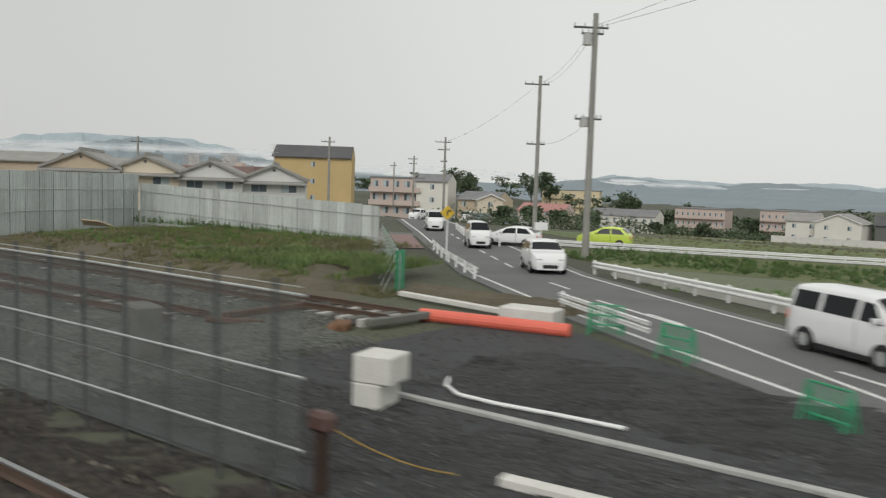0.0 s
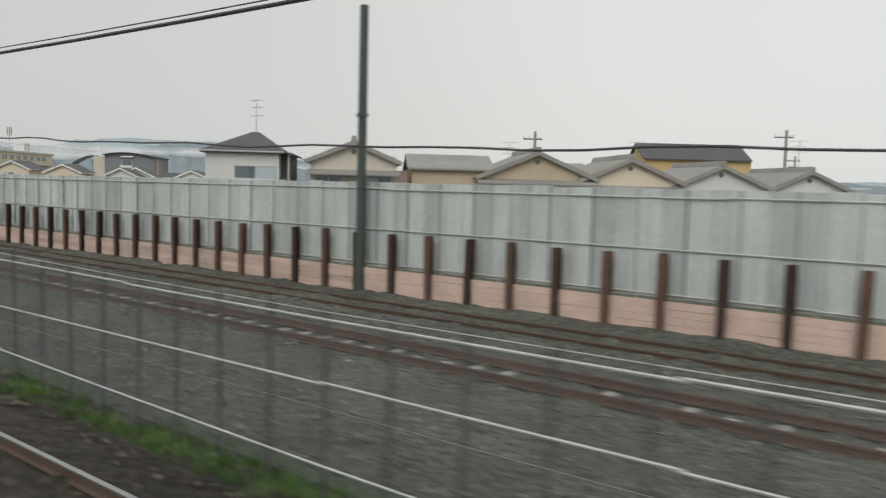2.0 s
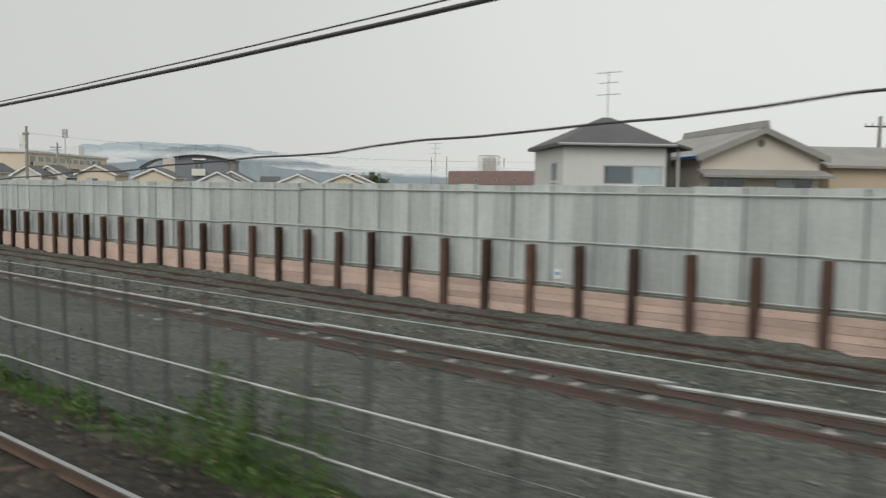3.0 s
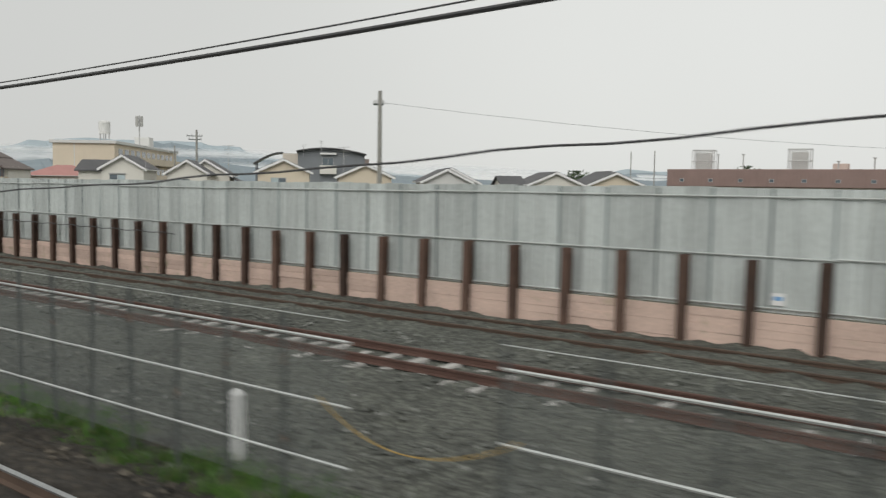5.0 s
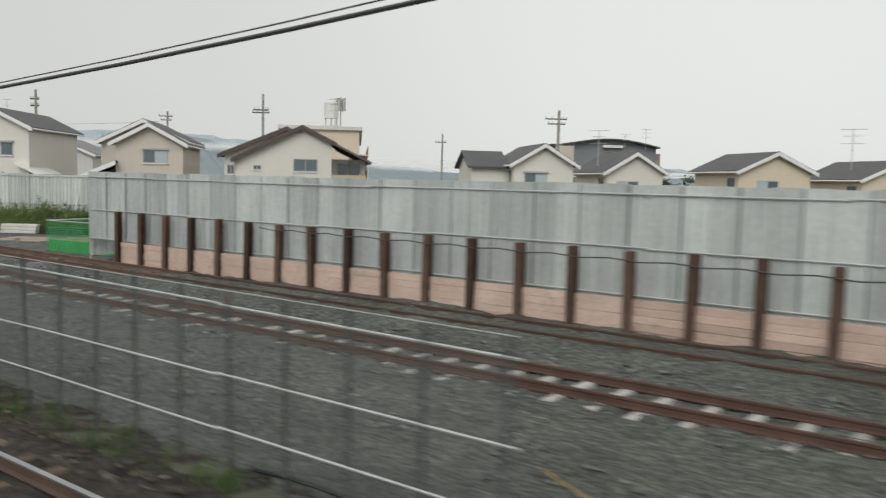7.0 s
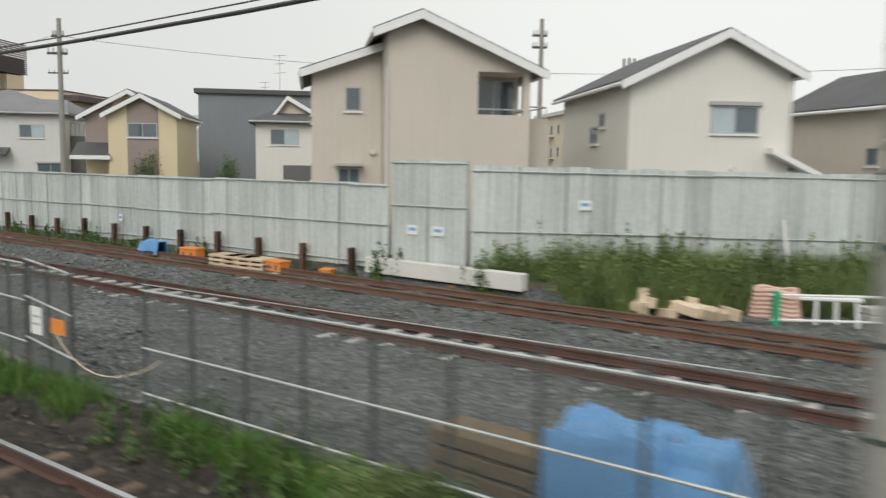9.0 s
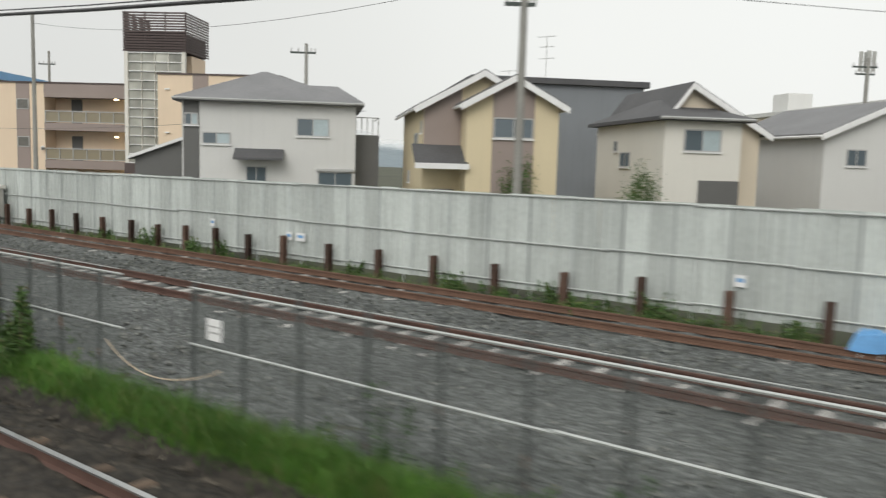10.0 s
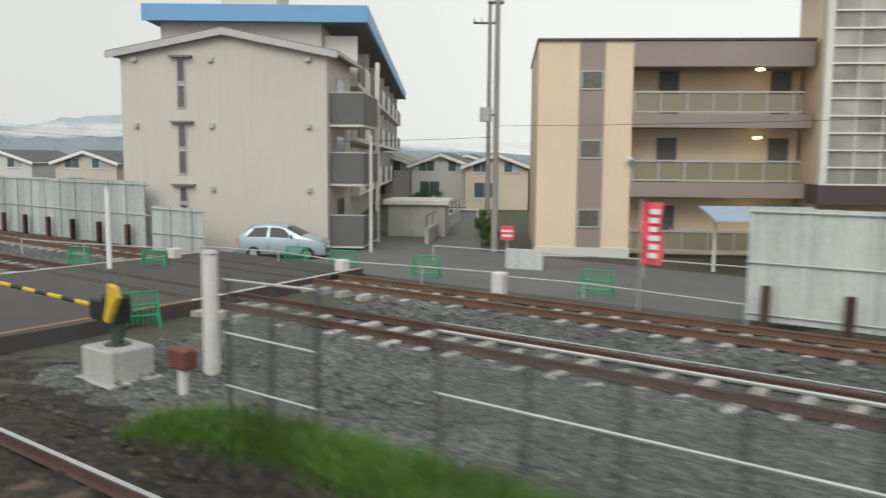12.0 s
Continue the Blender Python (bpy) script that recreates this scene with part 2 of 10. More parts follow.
M = {
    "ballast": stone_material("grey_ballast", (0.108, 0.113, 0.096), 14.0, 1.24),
    "ballast_brown": stone_material("rust_dusted_ballast", (0.038, 0.032, 0.024), 9.0),
    "soil": material("damp_soil", (0.098, 0.084, 0.055), 0.35, 0.4, 12, 0.95, bump=0.5),
    "earth": material("open_ground", (0.066, 0.063, 0.050), 0.3, 0.08, 3, 0.95, tint=(0.072, 0.080, 0.048)),
    "asphalt": material("worn_asphalt", (0.125, 0.127, 0.122), 0.2, 0.5, 60, 0.85, bump=0.25),
    "dark_asphalt": material("fresh_dark_asphalt", (0.038, 0.040, 0.042), 0.25, 0.4, 60, 0.8, bump=0.3),
    "rail_dull": material("dull_brown_rail_steel", (0.100, 0.068, 0.050), 0.3, 2, 40, 0.75, 0.2, 0.2),
    "rail_rust": material("orange_brown_rusted_rail_steel", (0.145, 0.082, 0.056), 0.3, 2, 40, 0.75, 0.1, 0.2),
    "rail": material("rusted_rail_steel", (0.098, 0.054, 0.042), 0.35, 2, 40, 0.8, 0.1, 0.2),
    "rail_head": material("worn_bright_rail_head", (0.55, 0.56, 0.56), 0.15, 3, 60, 0.28, 0.9, 0.05),
    "sleeper": material("pale_concrete_sleeper", (0.40, 0.39, 0.37), 0.25, 3, 40, 0.9, bump=0.2, piece=0.18),
    "sleeper_brown": material("rust_stained_sleeper", (0.12, 0.085, 0.06), 0.3, 3, 40, 0.9, bump=0.2, piece=0.2),
    "hoarding": material("galvanised_hoarding_sheet", (0.52, 0.555, 0.54), 0.14, 0.6, 9, 0.5, 0.25, 0.03, streak=0.4, piece=0.15),
    "hoarding_pale": material("pale_grey_hoarding_sheet", (0.55, 0.585, 0.56), 0.14, 0.6, 9, 0.5, 0.2, 0.03, streak=0.4, piece=0.13),
    "seam": material("dull_zinc_lap_strip", (0.20, 0.235, 0.235), 0.2, 1.0, 12, 0.6, 0.3, 0.03, streak=0.3, piece=0.25),
    "pipe": material("galvanised_pipe", (0.52, 0.54, 0.525), 0.25, 2, 30, 0.4, 0.5, 0.02),
    "pile": material("rusty_steel_pile", (0.088, 0.053, 0.039), 0.4, 3, 30, 0.85, 0.2, 0.25, piece=0.5),
    "lagging": material("pinkish_timber_lagging", (0.50, 0.375, 0.315), 0.25, 1.2, 18, 0.85, bump=0.25, piece=0.16, rust=(0.36, 0.30, 0.22), rust_at=0.62),
    "concrete": material("weathered_concrete", (0.40, 0.40, 0.38), 0.2, 1.5, 25, 0.9, bump=0.2, streak=0.3),
    "pale_concrete": material("pale_precast_concrete", (0.62, 0.61, 0.57), 0.15, 1.5, 25, 0.9, bump=0.2),
    "pole_concrete": material("pole_concrete", (0.29, 0.285, 0.26), 0.2, 1.5, 25, 0.85, bump=0.15, streak=0.3),
    "dark_steel": material("dark_green_painted_steel", (0.055, 0.070, 0.062), 0.2, 2, 30, 0.5, 0.1, 0.05),
    "black": material("black_rubber", (0.015, 0.015, 0.016), 0.3, 3, 30, 0.55),
    "wire": material("dark_cable", (0.05, 0.05, 0.052), 0.2, 3, 30, 0.5),
    "mesh_wire": material("weathered_fence_wire", (0.16, 0.175, 0.168), 0.2, 2, 20, 0.6, 0.4, 0.0),
    "fence_post": material("dull_fence_post", (0.075, 0.082, 0.080), 0.25, 2, 20, 0.7, 0.2, 0.05, rust=(0.16, 0.09, 0.06), rust_at=0.62),
    "white": material("white_trim_paint", (0.78, 0.78, 0.77), 0.06, 2, 30, 0.5, bump=0.02),
    "white_wall": material("white_house_render", (0.70, 0.68, 0.62), 0.07, 0.4, 30, 0.85, bump=0.08, streak=0.06),
    "cream_wall": material("cream_house_render", (0.66, 0.58, 0.46), 0.07, 0.4, 30, 0.85, bump=0.08, streak=0.06),
    "beige_wall": material("beige_house_render", (0.58, 0.53, 0.46), 0.07, 0.4, 30, 0.85, bump=0.08, streak=0.08),
    "ivory_wall": material("ivory_house_render", (0.57, 0.545, 0.48), 0.07, 0.4, 30, 0.85, bump=0.08, streak=0.1),
    "cabinet": material("grey_beige_cabinet_paint", (0.46, 0.45, 0.41), 0.08, 1.0, 30, 0.6, bump=0.03, streak=0.2),
    "pale_wall": material("pale_grey_siding", (0.62, 0.62, 0.60), 0.06, 0.4, 30, 0.8, bump=0.06, streak=0.06),
    "tan_wall": material("tan_siding", (0.51, 0.42, 0.31), 0.08, 0.4, 30, 0.85, bump=0.08, streak=0.1),
    "ochre_wall": material("ochre_siding", (0.55, 0.41, 0.20), 0.08, 0.4, 30, 0.85, bump=0.08, streak=0.1),
    "yellow_wall": material("pale_yellow_siding", (0.66, 0.565, 0.38), 0.06, 0.4, 30, 0.8, bump=0.06, streak=0.06),
    "peach_wall": material("peach_tile_facing", (0.74, 0.595, 0.44), 0.06, 0.5, 45, 0.7, bump=0.06, streak=0.05),
    "taupe": material("taupe_facing", (0.30, 0.245, 0.22), 0.08, 0.5, 40, 0.7, bump=0.06),
    "slate": material("slate_grey_wall", (0.20, 0.215, 0.23), 0.08, 0.4, 30, 0.7, bump=0.05, streak=0.1),
    "dark_wall": material("dark_grey_siding", (0.13, 0.13, 0.125), 0.1, 0.6, 30, 0.7, bump=0.05),
    "brown": material("dark_brown_cladding", (0.085, 0.062, 0.058), 0.15, 0.8, 30, 0.6, bump=0.05),
    "roof_dark": material("dark_grey_roof_slates", (0.085, 0.085, 0.088), 0.25, 0.6, 12, 0.7, bump=0.4),
    "roof_grey": material("grey_roof_slates", (0.19, 0.19, 0.195), 0.2, 0.6, 12, 0.65, bump=0.4),
    "roof_brown": material("brown_roof_slates", (0.13, 0.105, 0.095), 0.2, 0.6, 12, 0.7, bump=0.4),
    "roof_tile": material("weathered_grey_roof_tiles", (0.275, 0.269, 0.25), 0.25, 0.7, 14, 0.7, bump=0.5),
    "roof_red": material("faded_red_roof", (0.40, 0.20, 0.18), 0.15, 0.6, 14, 0.7, bump=0.3),
    "pink_wall": material("pinkish_beige_render", (0.55, 0.45, 0.40), 0.08, 0.4, 30, 0.85, bump=0.06, streak=0.1),
    "fascia_red": material("faded_red_brown_fascia", (0.26, 0.18, 0.16), 0.15, 0.6, 14, 0.7, bump=0.1, streak=0.2),
    "blue_roof": material("sky_blue_painted_fascia", (0.16, 0.36, 0.62), 0.1, 0.8, 20, 0.5, bump=0.03),
    "pink": material("pale_pink_hose", (0.66, 0.44, 0.36), 0.12, 3, 30, 0.6, bump=0.05),
    "crate": material("dark_green_plastic", (0.02, 0.05, 0.045), 0.2, 3, 30, 0.5),
    "ply": material("weathered_plywood", (0.30, 0.25, 0.195), 0.2, 1.5, 25, 0.85, bump=0.1),
    "conduit": material("maroon_conduit", (0.105, 0.058, 0.050), 0.2, 2, 25, 0.6, bump=0.05),
    "faded_orange": material("sun_faded_orange_paint", (0.55, 0.30, 0.15), 0.15, 2, 20, 0.6, bump=0.05),
    "cable_yellow": material("dusty_yellow_cable", (0.36, 0.235, 0.06), 0.2, 4, 30, 0.7, bump=0.05),
    "old_concrete": material("blackened_old_concrete", (0.15, 0.15, 0.135), 0.3, 2.0, 25, 0.9, bump=0.3, streak=0.3),
    "burlap": material("dusty_burlap", (0.17, 0.125, 0.075), 0.25, 5, 60, 0.95, bump=0.3),
    "balcony_screen": material("olive_obscured_glass", (0.26, 0.225, 0.155), 0.08, 0.8, 15, 0.15, bump=0.0),
    "band_red": material("faded_orange_red_band", (0.42, 0.15, 0.07), 0.2, 2, 20, 0.7, bump=0.05),
    "rust_orange": material("rust_orange_iron", (0.27, 0.13, 0.06), 0.4, 3, 30, 0.85, bump=0.4, tint=(0.12, 0.075, 0.05)),
    "sack_yellow": material("yellowed_sackcloth", (0.33, 0.29, 0.13), 0.25, 4, 40, 0.9, bump=0.3),
    "coral_dark": material("rust_red_paint", (0.14, 0.05, 0.035), 0.2, 2, 25, 0.6, bump=0.1),
    # pale mottling and per-pane tone stand in for reflections in greenish glass
    "tower_glass": material("greenish_glass_painted_reflections", (0.20, 0.205, 0.175), 0.35, 0.30, 0.9, 0.10, bump=0.0, tint=(0.36, 0.36, 0.32), piece=0.25),
    "window": glass_material("window_glass"),
    "window_dim": material("dim_grey_window_glass", (0.13, 0.125, 0.11), 0.3, 0.8, 6, 0.12, bump=0.0),
    "crossing": material("dark_worn_crossing_asphalt", (0.068, 0.065, 0.060), 0.25, 0.6, 50, 0.85, bump=0.3),
    "seam_pale": material("pale_zinc_lap_strip", (0.40, 0.43, 0.42), 0.2, 1.0, 12, 0.55, 0.25, 0.03, streak=0.3, piece=0.3),
    "orange_line": material("worn_orange_line_paint", (0.36, 0.20, 0.08), 0.3, 1.5, 40, 0.8, bump=0.05),
    "car_glass": glass_material("car_glass", (0.010, 0.012, 0.014), 0.10, 0.25),
    "carport_sheet": material("pale_blue_plastic_sheet", (0.38, 0.50, 0.66), 0.06, 1.0, 20, 0.35, bump=0.0),
    "window_pale": material("pale_blue_grey_panes", (0.42, 0.50, 0.52), 0.12, 2, 20, 0.08, bump=0.0),
    "frame": material("aluminium_window_frame", (0.45, 0.45, 0.44), 0.08, 2, 30, 0.45, 0.3, 0.0),
    "tarp": material("blue_tarpaulin", (0.12, 0.32, 0.60), 0.18, 1.5, 14, 0.4, bump=0.3),
    "orange": material("orange_plastic", (0.75, 0.26, 0.05), 0.12, 3, 30, 0.5, bump=0.03),
    "red": material("red_cloth", (0.72, 0.09, 0.12), 0.1, 2, 30, 0.7),
    "coral": material("coral_red_pipe", (0.72, 0.15, 0.10), 0.12, 2, 30, 0.5),
    "green_net": material("green_safety_net", (0.03, 0.32, 0.15), 0.15, 3, 30, 0.6),
    "green_bright": material("bright_green_sheet", (0.08, 0.42, 0.13), 0.15, 2, 20, 0.6),
    "yellow": material("yellow_paint", (0.62, 0.42, 0.04), 0.15, 3, 30, 0.5),
    "timber": material("raw_timber", (0.33, 0.22, 0.125), 0.4, 2, 25, 0.85, bump=0.3, piece=0.55),
    "pale_timber": material("pale_sawn_timber", (0.62, 0.50, 0.36), 0.2, 2, 25, 0.85, bump=0.2, piece=0.2),
    "grass": material("bright_grass", (0.075, 0.185, 0.030), 0.3, 1.5, 10, 0.75, bump=0.0, tint=(0.12, 0.24, 0.05)),
    "car_white": material("white_car_paint", (0.78, 0.78, 0.78), 0.02, 2, 30, 0.2, bump=0.0),
    "car_blue": material("light_blue_metallic_car_paint", (0.40, 0.50, 0.55), 0.03, 2, 30, 0.22, 0.3, 0.0),
    "car_lime": material("lime_car_paint", (0.55, 0.68, 0.10), 0.03, 2, 30, 0.25, bump=0.0),
    "tyre": material("tyre_rubber", (0.02, 0.02, 0.021), 0.2, 4, 30, 0.8),
    # both hill colours have the distance haze painted in, no air is modelled
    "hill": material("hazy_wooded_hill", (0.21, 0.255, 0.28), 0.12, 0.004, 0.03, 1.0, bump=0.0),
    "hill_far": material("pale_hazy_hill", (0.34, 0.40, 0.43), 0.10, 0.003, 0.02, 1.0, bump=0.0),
    "paint": material("road_marking_paint", (0.66, 0.66, 0.64), 0.15, 1.5, 40, 0.7, bump=0.05),
}


# ---- ground, ballast beds, tracks ----
GZ = ground_z()
bm = bmesh.new()
xs = [-6000, -900, -420, -260, -160, -80, -20, 10, 40, 80, 130, 200, 420, 900, 6000]
ys = [-900, -60, -8, 2.6, 17.0, 40, 62, 90, 120, 160, 205, 260, 320, 600, 1200, 6000]


def land_z(x, y):
    """The land is level beside the line and falls towards the valley."""
    side = min(1.0, max(0.0, (x + 20.0) / 60.0)) if y < 300 else 1.0
    return GZ - 0.0525 * min(260.0, max(0.0, y - 64.0)) * side


grid = [[bm.verts.new((x, y, land_z(x, y))) for y in ys] for x in xs]
for i in range(len(xs) - 1):
    for j in range(len(ys) - 1):
        bm.faces.new((grid[i][j], grid[i + 1][j], grid[i + 1][j + 1], grid[i][j + 1]))
ground = part("ground", bm, M["earth"])
tagged(ground, "flat open ground of soil, gravel and low grass", "ground", kind="structure")


def bed(name, x0, x1, profile, mat, label, step=0.35, rough=0.03, seed=0, shape=None):
    """A long heap of stone with an uneven top, drawn along the line."""
    rng = np.random.default_rng(seed)
    prof = []
    for (ya, za), (yb, zb) in zip(profile, profile[1:]):
        k = max(1, int(round(abs(yb - ya) / 0.3)))
        prof += [(ya + (yb - ya) * i / k, za + (zb - za) * i / k) for i in range(k)]
    prof.append(profile[-1])
    nx, ny = int((x1 - x0) / step) + 1, len(prof)
    v = np.zeros((nx, ny, 3))
    v[:, :, 0] = np.linspace(x0, x1, nx)[:, None]
    v[:, :, 1] = [p[0] for p in prof]
    v[:, :, 2] = [p[1] for p in prof]
    if shape:
        v[:, :, 2] = shape(v[:, :, 0], v[:, :, 1], v[:, :, 2])
    v[:, 1:-1, 2] += rng.normal(0, rough, (nx, ny - 2))
    v[[0, -1], :, 2] = GZ - 0.12
    idx = np.arange(nx * ny).reshape(nx, ny)
    f = np.stack([idx[:-1, :-1], idx[1:, :-1], idx[1:, 1:], idx[:-1, 1:]], -1).reshape(-1, 4)
    me = bpy.data.meshes.new(name)
    me.from_pydata(v.reshape(-1, 3).tolist(), [], f.tolist())
    me.materials.append(mat)
    ob = new(name, me)
    return tagged(ob, label, "ballast", kind="stuff")


X0, X1 = -230.0, 131.5


def heaped(x, y, z):
    """Stone is heaped over the far track and against the timber boards up the line, and thins out after them."""
    foot = 16.87 + 0.008 * x
    full = np.interp(y, [13.7, 14.7, 16.0, 16.45], [-0.19, -0.085, -0.085, -0.075])
    lumps = 0.035 * np.sin(x * 1.9) * np.sin(x * 0.53 + 1.0) + 0.03 * np.sin(x * 0.31)
    edge = np.clip((y - 16.3) / (foot - 16.3), 0, 1.3)
    full = full + edge * (0.05 + lumps)
    k = np.clip((x + 50.0) / 6.0, 0, 1) * np.clip((y - 13.7) / 0.4, 0, 1) * np.clip((101.0 - x) / 3.0, 0, 1)
    z = z + (full - z) * k
    # the bed falls away under the end of the far track
    return z - 0.2 * np.clip((x - 128.6) / 0.9, 0, 1) * np.clip((y - 13.2) / 0.7, 0, 1)


bed("ballast", X0, 150, [(1.6, GZ), (2.3, -0.17), (4.8, -0.17), (5.5, -0.29), (6.1, GZ + 0.01), (7.4, GZ - 0.03)], M["ballast_brown"], "rust-dusted brown ballast round the near rail", seed=1)
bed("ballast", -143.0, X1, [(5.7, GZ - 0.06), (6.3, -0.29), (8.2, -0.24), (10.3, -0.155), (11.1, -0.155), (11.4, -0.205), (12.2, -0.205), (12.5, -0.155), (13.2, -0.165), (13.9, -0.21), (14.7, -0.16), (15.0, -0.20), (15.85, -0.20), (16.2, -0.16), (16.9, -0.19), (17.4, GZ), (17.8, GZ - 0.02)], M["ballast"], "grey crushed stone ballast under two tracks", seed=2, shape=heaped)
bed("ballast", X0, -152.0, [(7.2, GZ - 0.02), (8.2, -0.24), (10.4, -0.19), (13.2, -0.19), (13.9, -0.22), (16.9, -0.19), (17.4, GZ)], M["ballast"], "grey crushed stone ballast beyond the crossing", seed=3)

def loose_stones(label, x0, x1, bands, dark, pale, seed):
    """Single broken stones lying on the beds, with faces of their own. bands: from y, to y, height, stones, size."""
    rng = np.random.default_rng(seed)
    m = bpy.data.materials.new("loose_broken_stone")
    m.use_nodes = True
    n, l = m.node_tree.nodes, m.node_tree.links
    geo = n.new("ShaderNodeNewGeometry")
    ramp = n.new("ShaderNodeValToRGB")
    ramp.color_ramp.elements[0].color, ramp.color_ramp.elements[1].color = (*dark, 1), (*pale, 1)
    mid = ramp.color_ramp.elements.new(0.75)
    mid.color = (*[0.6 * a + 0.4 * b for a, b in zip(dark, pale)], 1)
    l.new(geo.outputs["Random Per Island"], ramp.inputs["Fac"])
    grain = n.new("ShaderNodeTexNoise")
    grain.inputs["Scale"].default_value = 60.0
    l.new(geo.outputs["Position"], grain.inputs["Vector"])
    speck = n.new("ShaderNodeMapRange")
    speck.inputs["To Min"].default_value, speck.inputs["To Max"].default_value = 0.7, 1.3
    l.new(grain.outputs["Fac"], speck.inputs["Value"])
    mul = n.new("ShaderNodeMix")
    mul.data_type, mul.blend_type = "RGBA", "MULTIPLY"
    mul.inputs["Factor"].default_value = 1.0
    l.new(ramp.outputs["Color"], mul.inputs[6])
    l.new(speck.outputs[0], mul.inputs[7])
    l.new(mul.outputs[2], n["Principled BSDF"].inputs["Base Color"])
    n["Principled BSDF"].inputs["Roughness"].default_value = 0.85
    octa = np.array([(1, 0, 0), (-1, 0, 0), (0, 1, 0), (0, -1, 0), (0, 0, 1), (0, 0, -0.6)], float)
    tri_ = np.array([(0, 2, 4), (2, 1, 4), (1, 3, 4), (3, 0, 4), (2, 0, 5), (1, 2, 5), (3, 1, 5), (0, 3, 5)])
    vs, fs, base = [], [], 0
    for ya, yb, z, count, size in bands:
        c = np.stack([rng.uniform(x0, x1, count), rng.uniform(ya, yb, count), z + rng.normal(0, 0.012, count)], 1)
        r = size * rng.uniform(0.55, 1.25, (count, 1, 3)) * np.array([1.25, 1.0, 0.62])
        a = rng.uniform(0, math.tau, count)
        v = octa[None] * r + rng.normal(0, size * 0.14, (count, 6, 3))
        ca, sa = np.cos(a)[:, None], np.sin(a)[:, None]
        v = np.stack([v[:, :, 0] * ca - v[:, :, 1] * sa, v[:, :, 0] * sa + v[:, :, 1] * ca, v[:, :, 2]], 2) + c[:, None]
        vs.append(v.reshape(-1, 3))
        fs.append((tri_[None] + (base + 6 * np.arange(count))[:, None, None]).reshape(-1, 3))
        base += 6 * count
    me = bpy.data.meshes.new("loose_stones")
    me.from_pydata(np.concatenate(vs).tolist(), [], np.concatenate(fs).tolist())
    me.materials.append(m)
    return tagged(new("loose_stones", me), label, "stones", kind="stuff")


loose_stones("grey broken stones lying loose on the ballast", -143.0, 126.0, ((6.6, 10.2, -0.205, 15000, 0.055), (10.3, 11.15, -0.14, 3500, 0.05), (12.45, 13.6, -0.145, 5500, 0.055), (13.6, 14.9, -0.165, 6000, 0.055)), (0.065, 0.070, 0.062), (0.235, 0.24, 0.22), 51)
loose_stones("brown stones lying loose on the shoulder of the near track", -150.0, 140.0, ((4.45, 5.35, -0.20, 7500, 0.055), (2.4, 3.0, -0.15, 1500, 0.05)), (0.030, 0.025, 0.018), (0.155, 0.135, 0.105), 52)

RAIL_OUT = [(-0.061, 0.0), (0.061, 0.0), (0.061, 0.012), (0.012, 0.03), (0.012, 0.10), (0.032, 0.115), (0.032, 0.146), (-0.032, 0.146), (-0.032, 0.115), (-0.012, 0.10), (-0.012, 0.03), (-0.061, 0.012)]


def rail(parent, y, x0, x1, bright, steel):
    bm = bmesh.new()
    extrude_poly(bm, [(y + a, b - 0.153) for a, b in RAIL_OUT], x0, x1)
    r = part("rail", bm, M[steel], parent)
    bm = bmesh.new()
    box(bm, x0, x1, y - 0.034, y + 0.034, -0.022, 0.0)
    part("rail_head", bm, bright, r, "bright worn running surface" if bright is M["rail_head"] else "rusted running surface")


def sleeper_mesh(name, mat, length=2.0, wide=0.24):
    bm = bmesh.new()
    h = 0.09
    extrude_poly(bm, [(-wide / 2, -0.12), (wide / 2, -0.12), (wide / 2 - 0.02, h - 0.02), (wide / 2 - 0.04, h), (-wide / 2 + 0.04, h), (-wide / 2 + 0.02, h - 0.02)], -length / 2, length / 2, "y")
    return mesh_from(name, bm, mat)


def track(yc, x0, x1, bright, mat, label, seed, near, buried=lambda x: 0.0):
    t = thing("railway_track", pose(0, 0, 0), label, "railway track", "tracks of the line")
    for y in (yc - 0.5335, yc + 0.5335):
        rail(t, y, x0, -45.0, M["rail_rust"] if yc > 14 else bright, "rail_rust" if yc > 14 else "rail")
        rail(t, y, -44.985, x1, M["rail_dull"] if yc > 14 else bright, "rail_dull" if yc > 14 or yc < 5 else "rail")
    rng = random.Random(seed)
    me = sleeper_mesh("sleeper", mat)
    xs = np.arange(x0 + 0.3, x1, 0.69)
    mid = [x for x in xs if near[0] < x < near[1]][:300]
    for x in mid:
        deep = buried(x) if rng.random() < 0.85 else 0.0
        piece("sleeper", me, t, pose(x + rng.uniform(-0.03, 0.03), yc + rng.uniform(-0.03, 0.03), -0.262 - deep + rng.uniform(-0.025, 0.02), 0, 0, rng.uniform(-1, 1)))
    rest = [x for x in xs if not (mid[0] <= x <= mid[-1])]
    bm = bmesh.new()
    for x in rest:
        box(bm, x - 0.1, x + 0.1, yc - 1.0, yc + 1.0, -0.33, -0.135 if x > 128.2 and yc > 14 else -0.195 if x > 0 else -0.16, 0.0)
    if rest:
        tagged(part("sleeper_rest", bm, mat, t), kind="stuff")
    return t


track(3.70, X0, 150.0, M["rail_head"], M["sleeper_brown"], "near running track with a bright rail on rust-stained sleepers", 1, (-150, 62))
track(11.80, X0, 127.0, M["rail"], M["sleeper"], "middle track with rusty rails on pale concrete sleepers", 2, (-145, 62), lambda x: 0.045 if x > 18 else -0.014 if x > -45 else -0.006 if x > -122 else -0.026)
track(15.60, X0, 130.3, M["rail"], M["sleeper"], "disused far track with brown rusted rails", 3, (-145, 62), lambda x: 0.05 if x > -100 else 0.012 if x > -128 else -0.012)


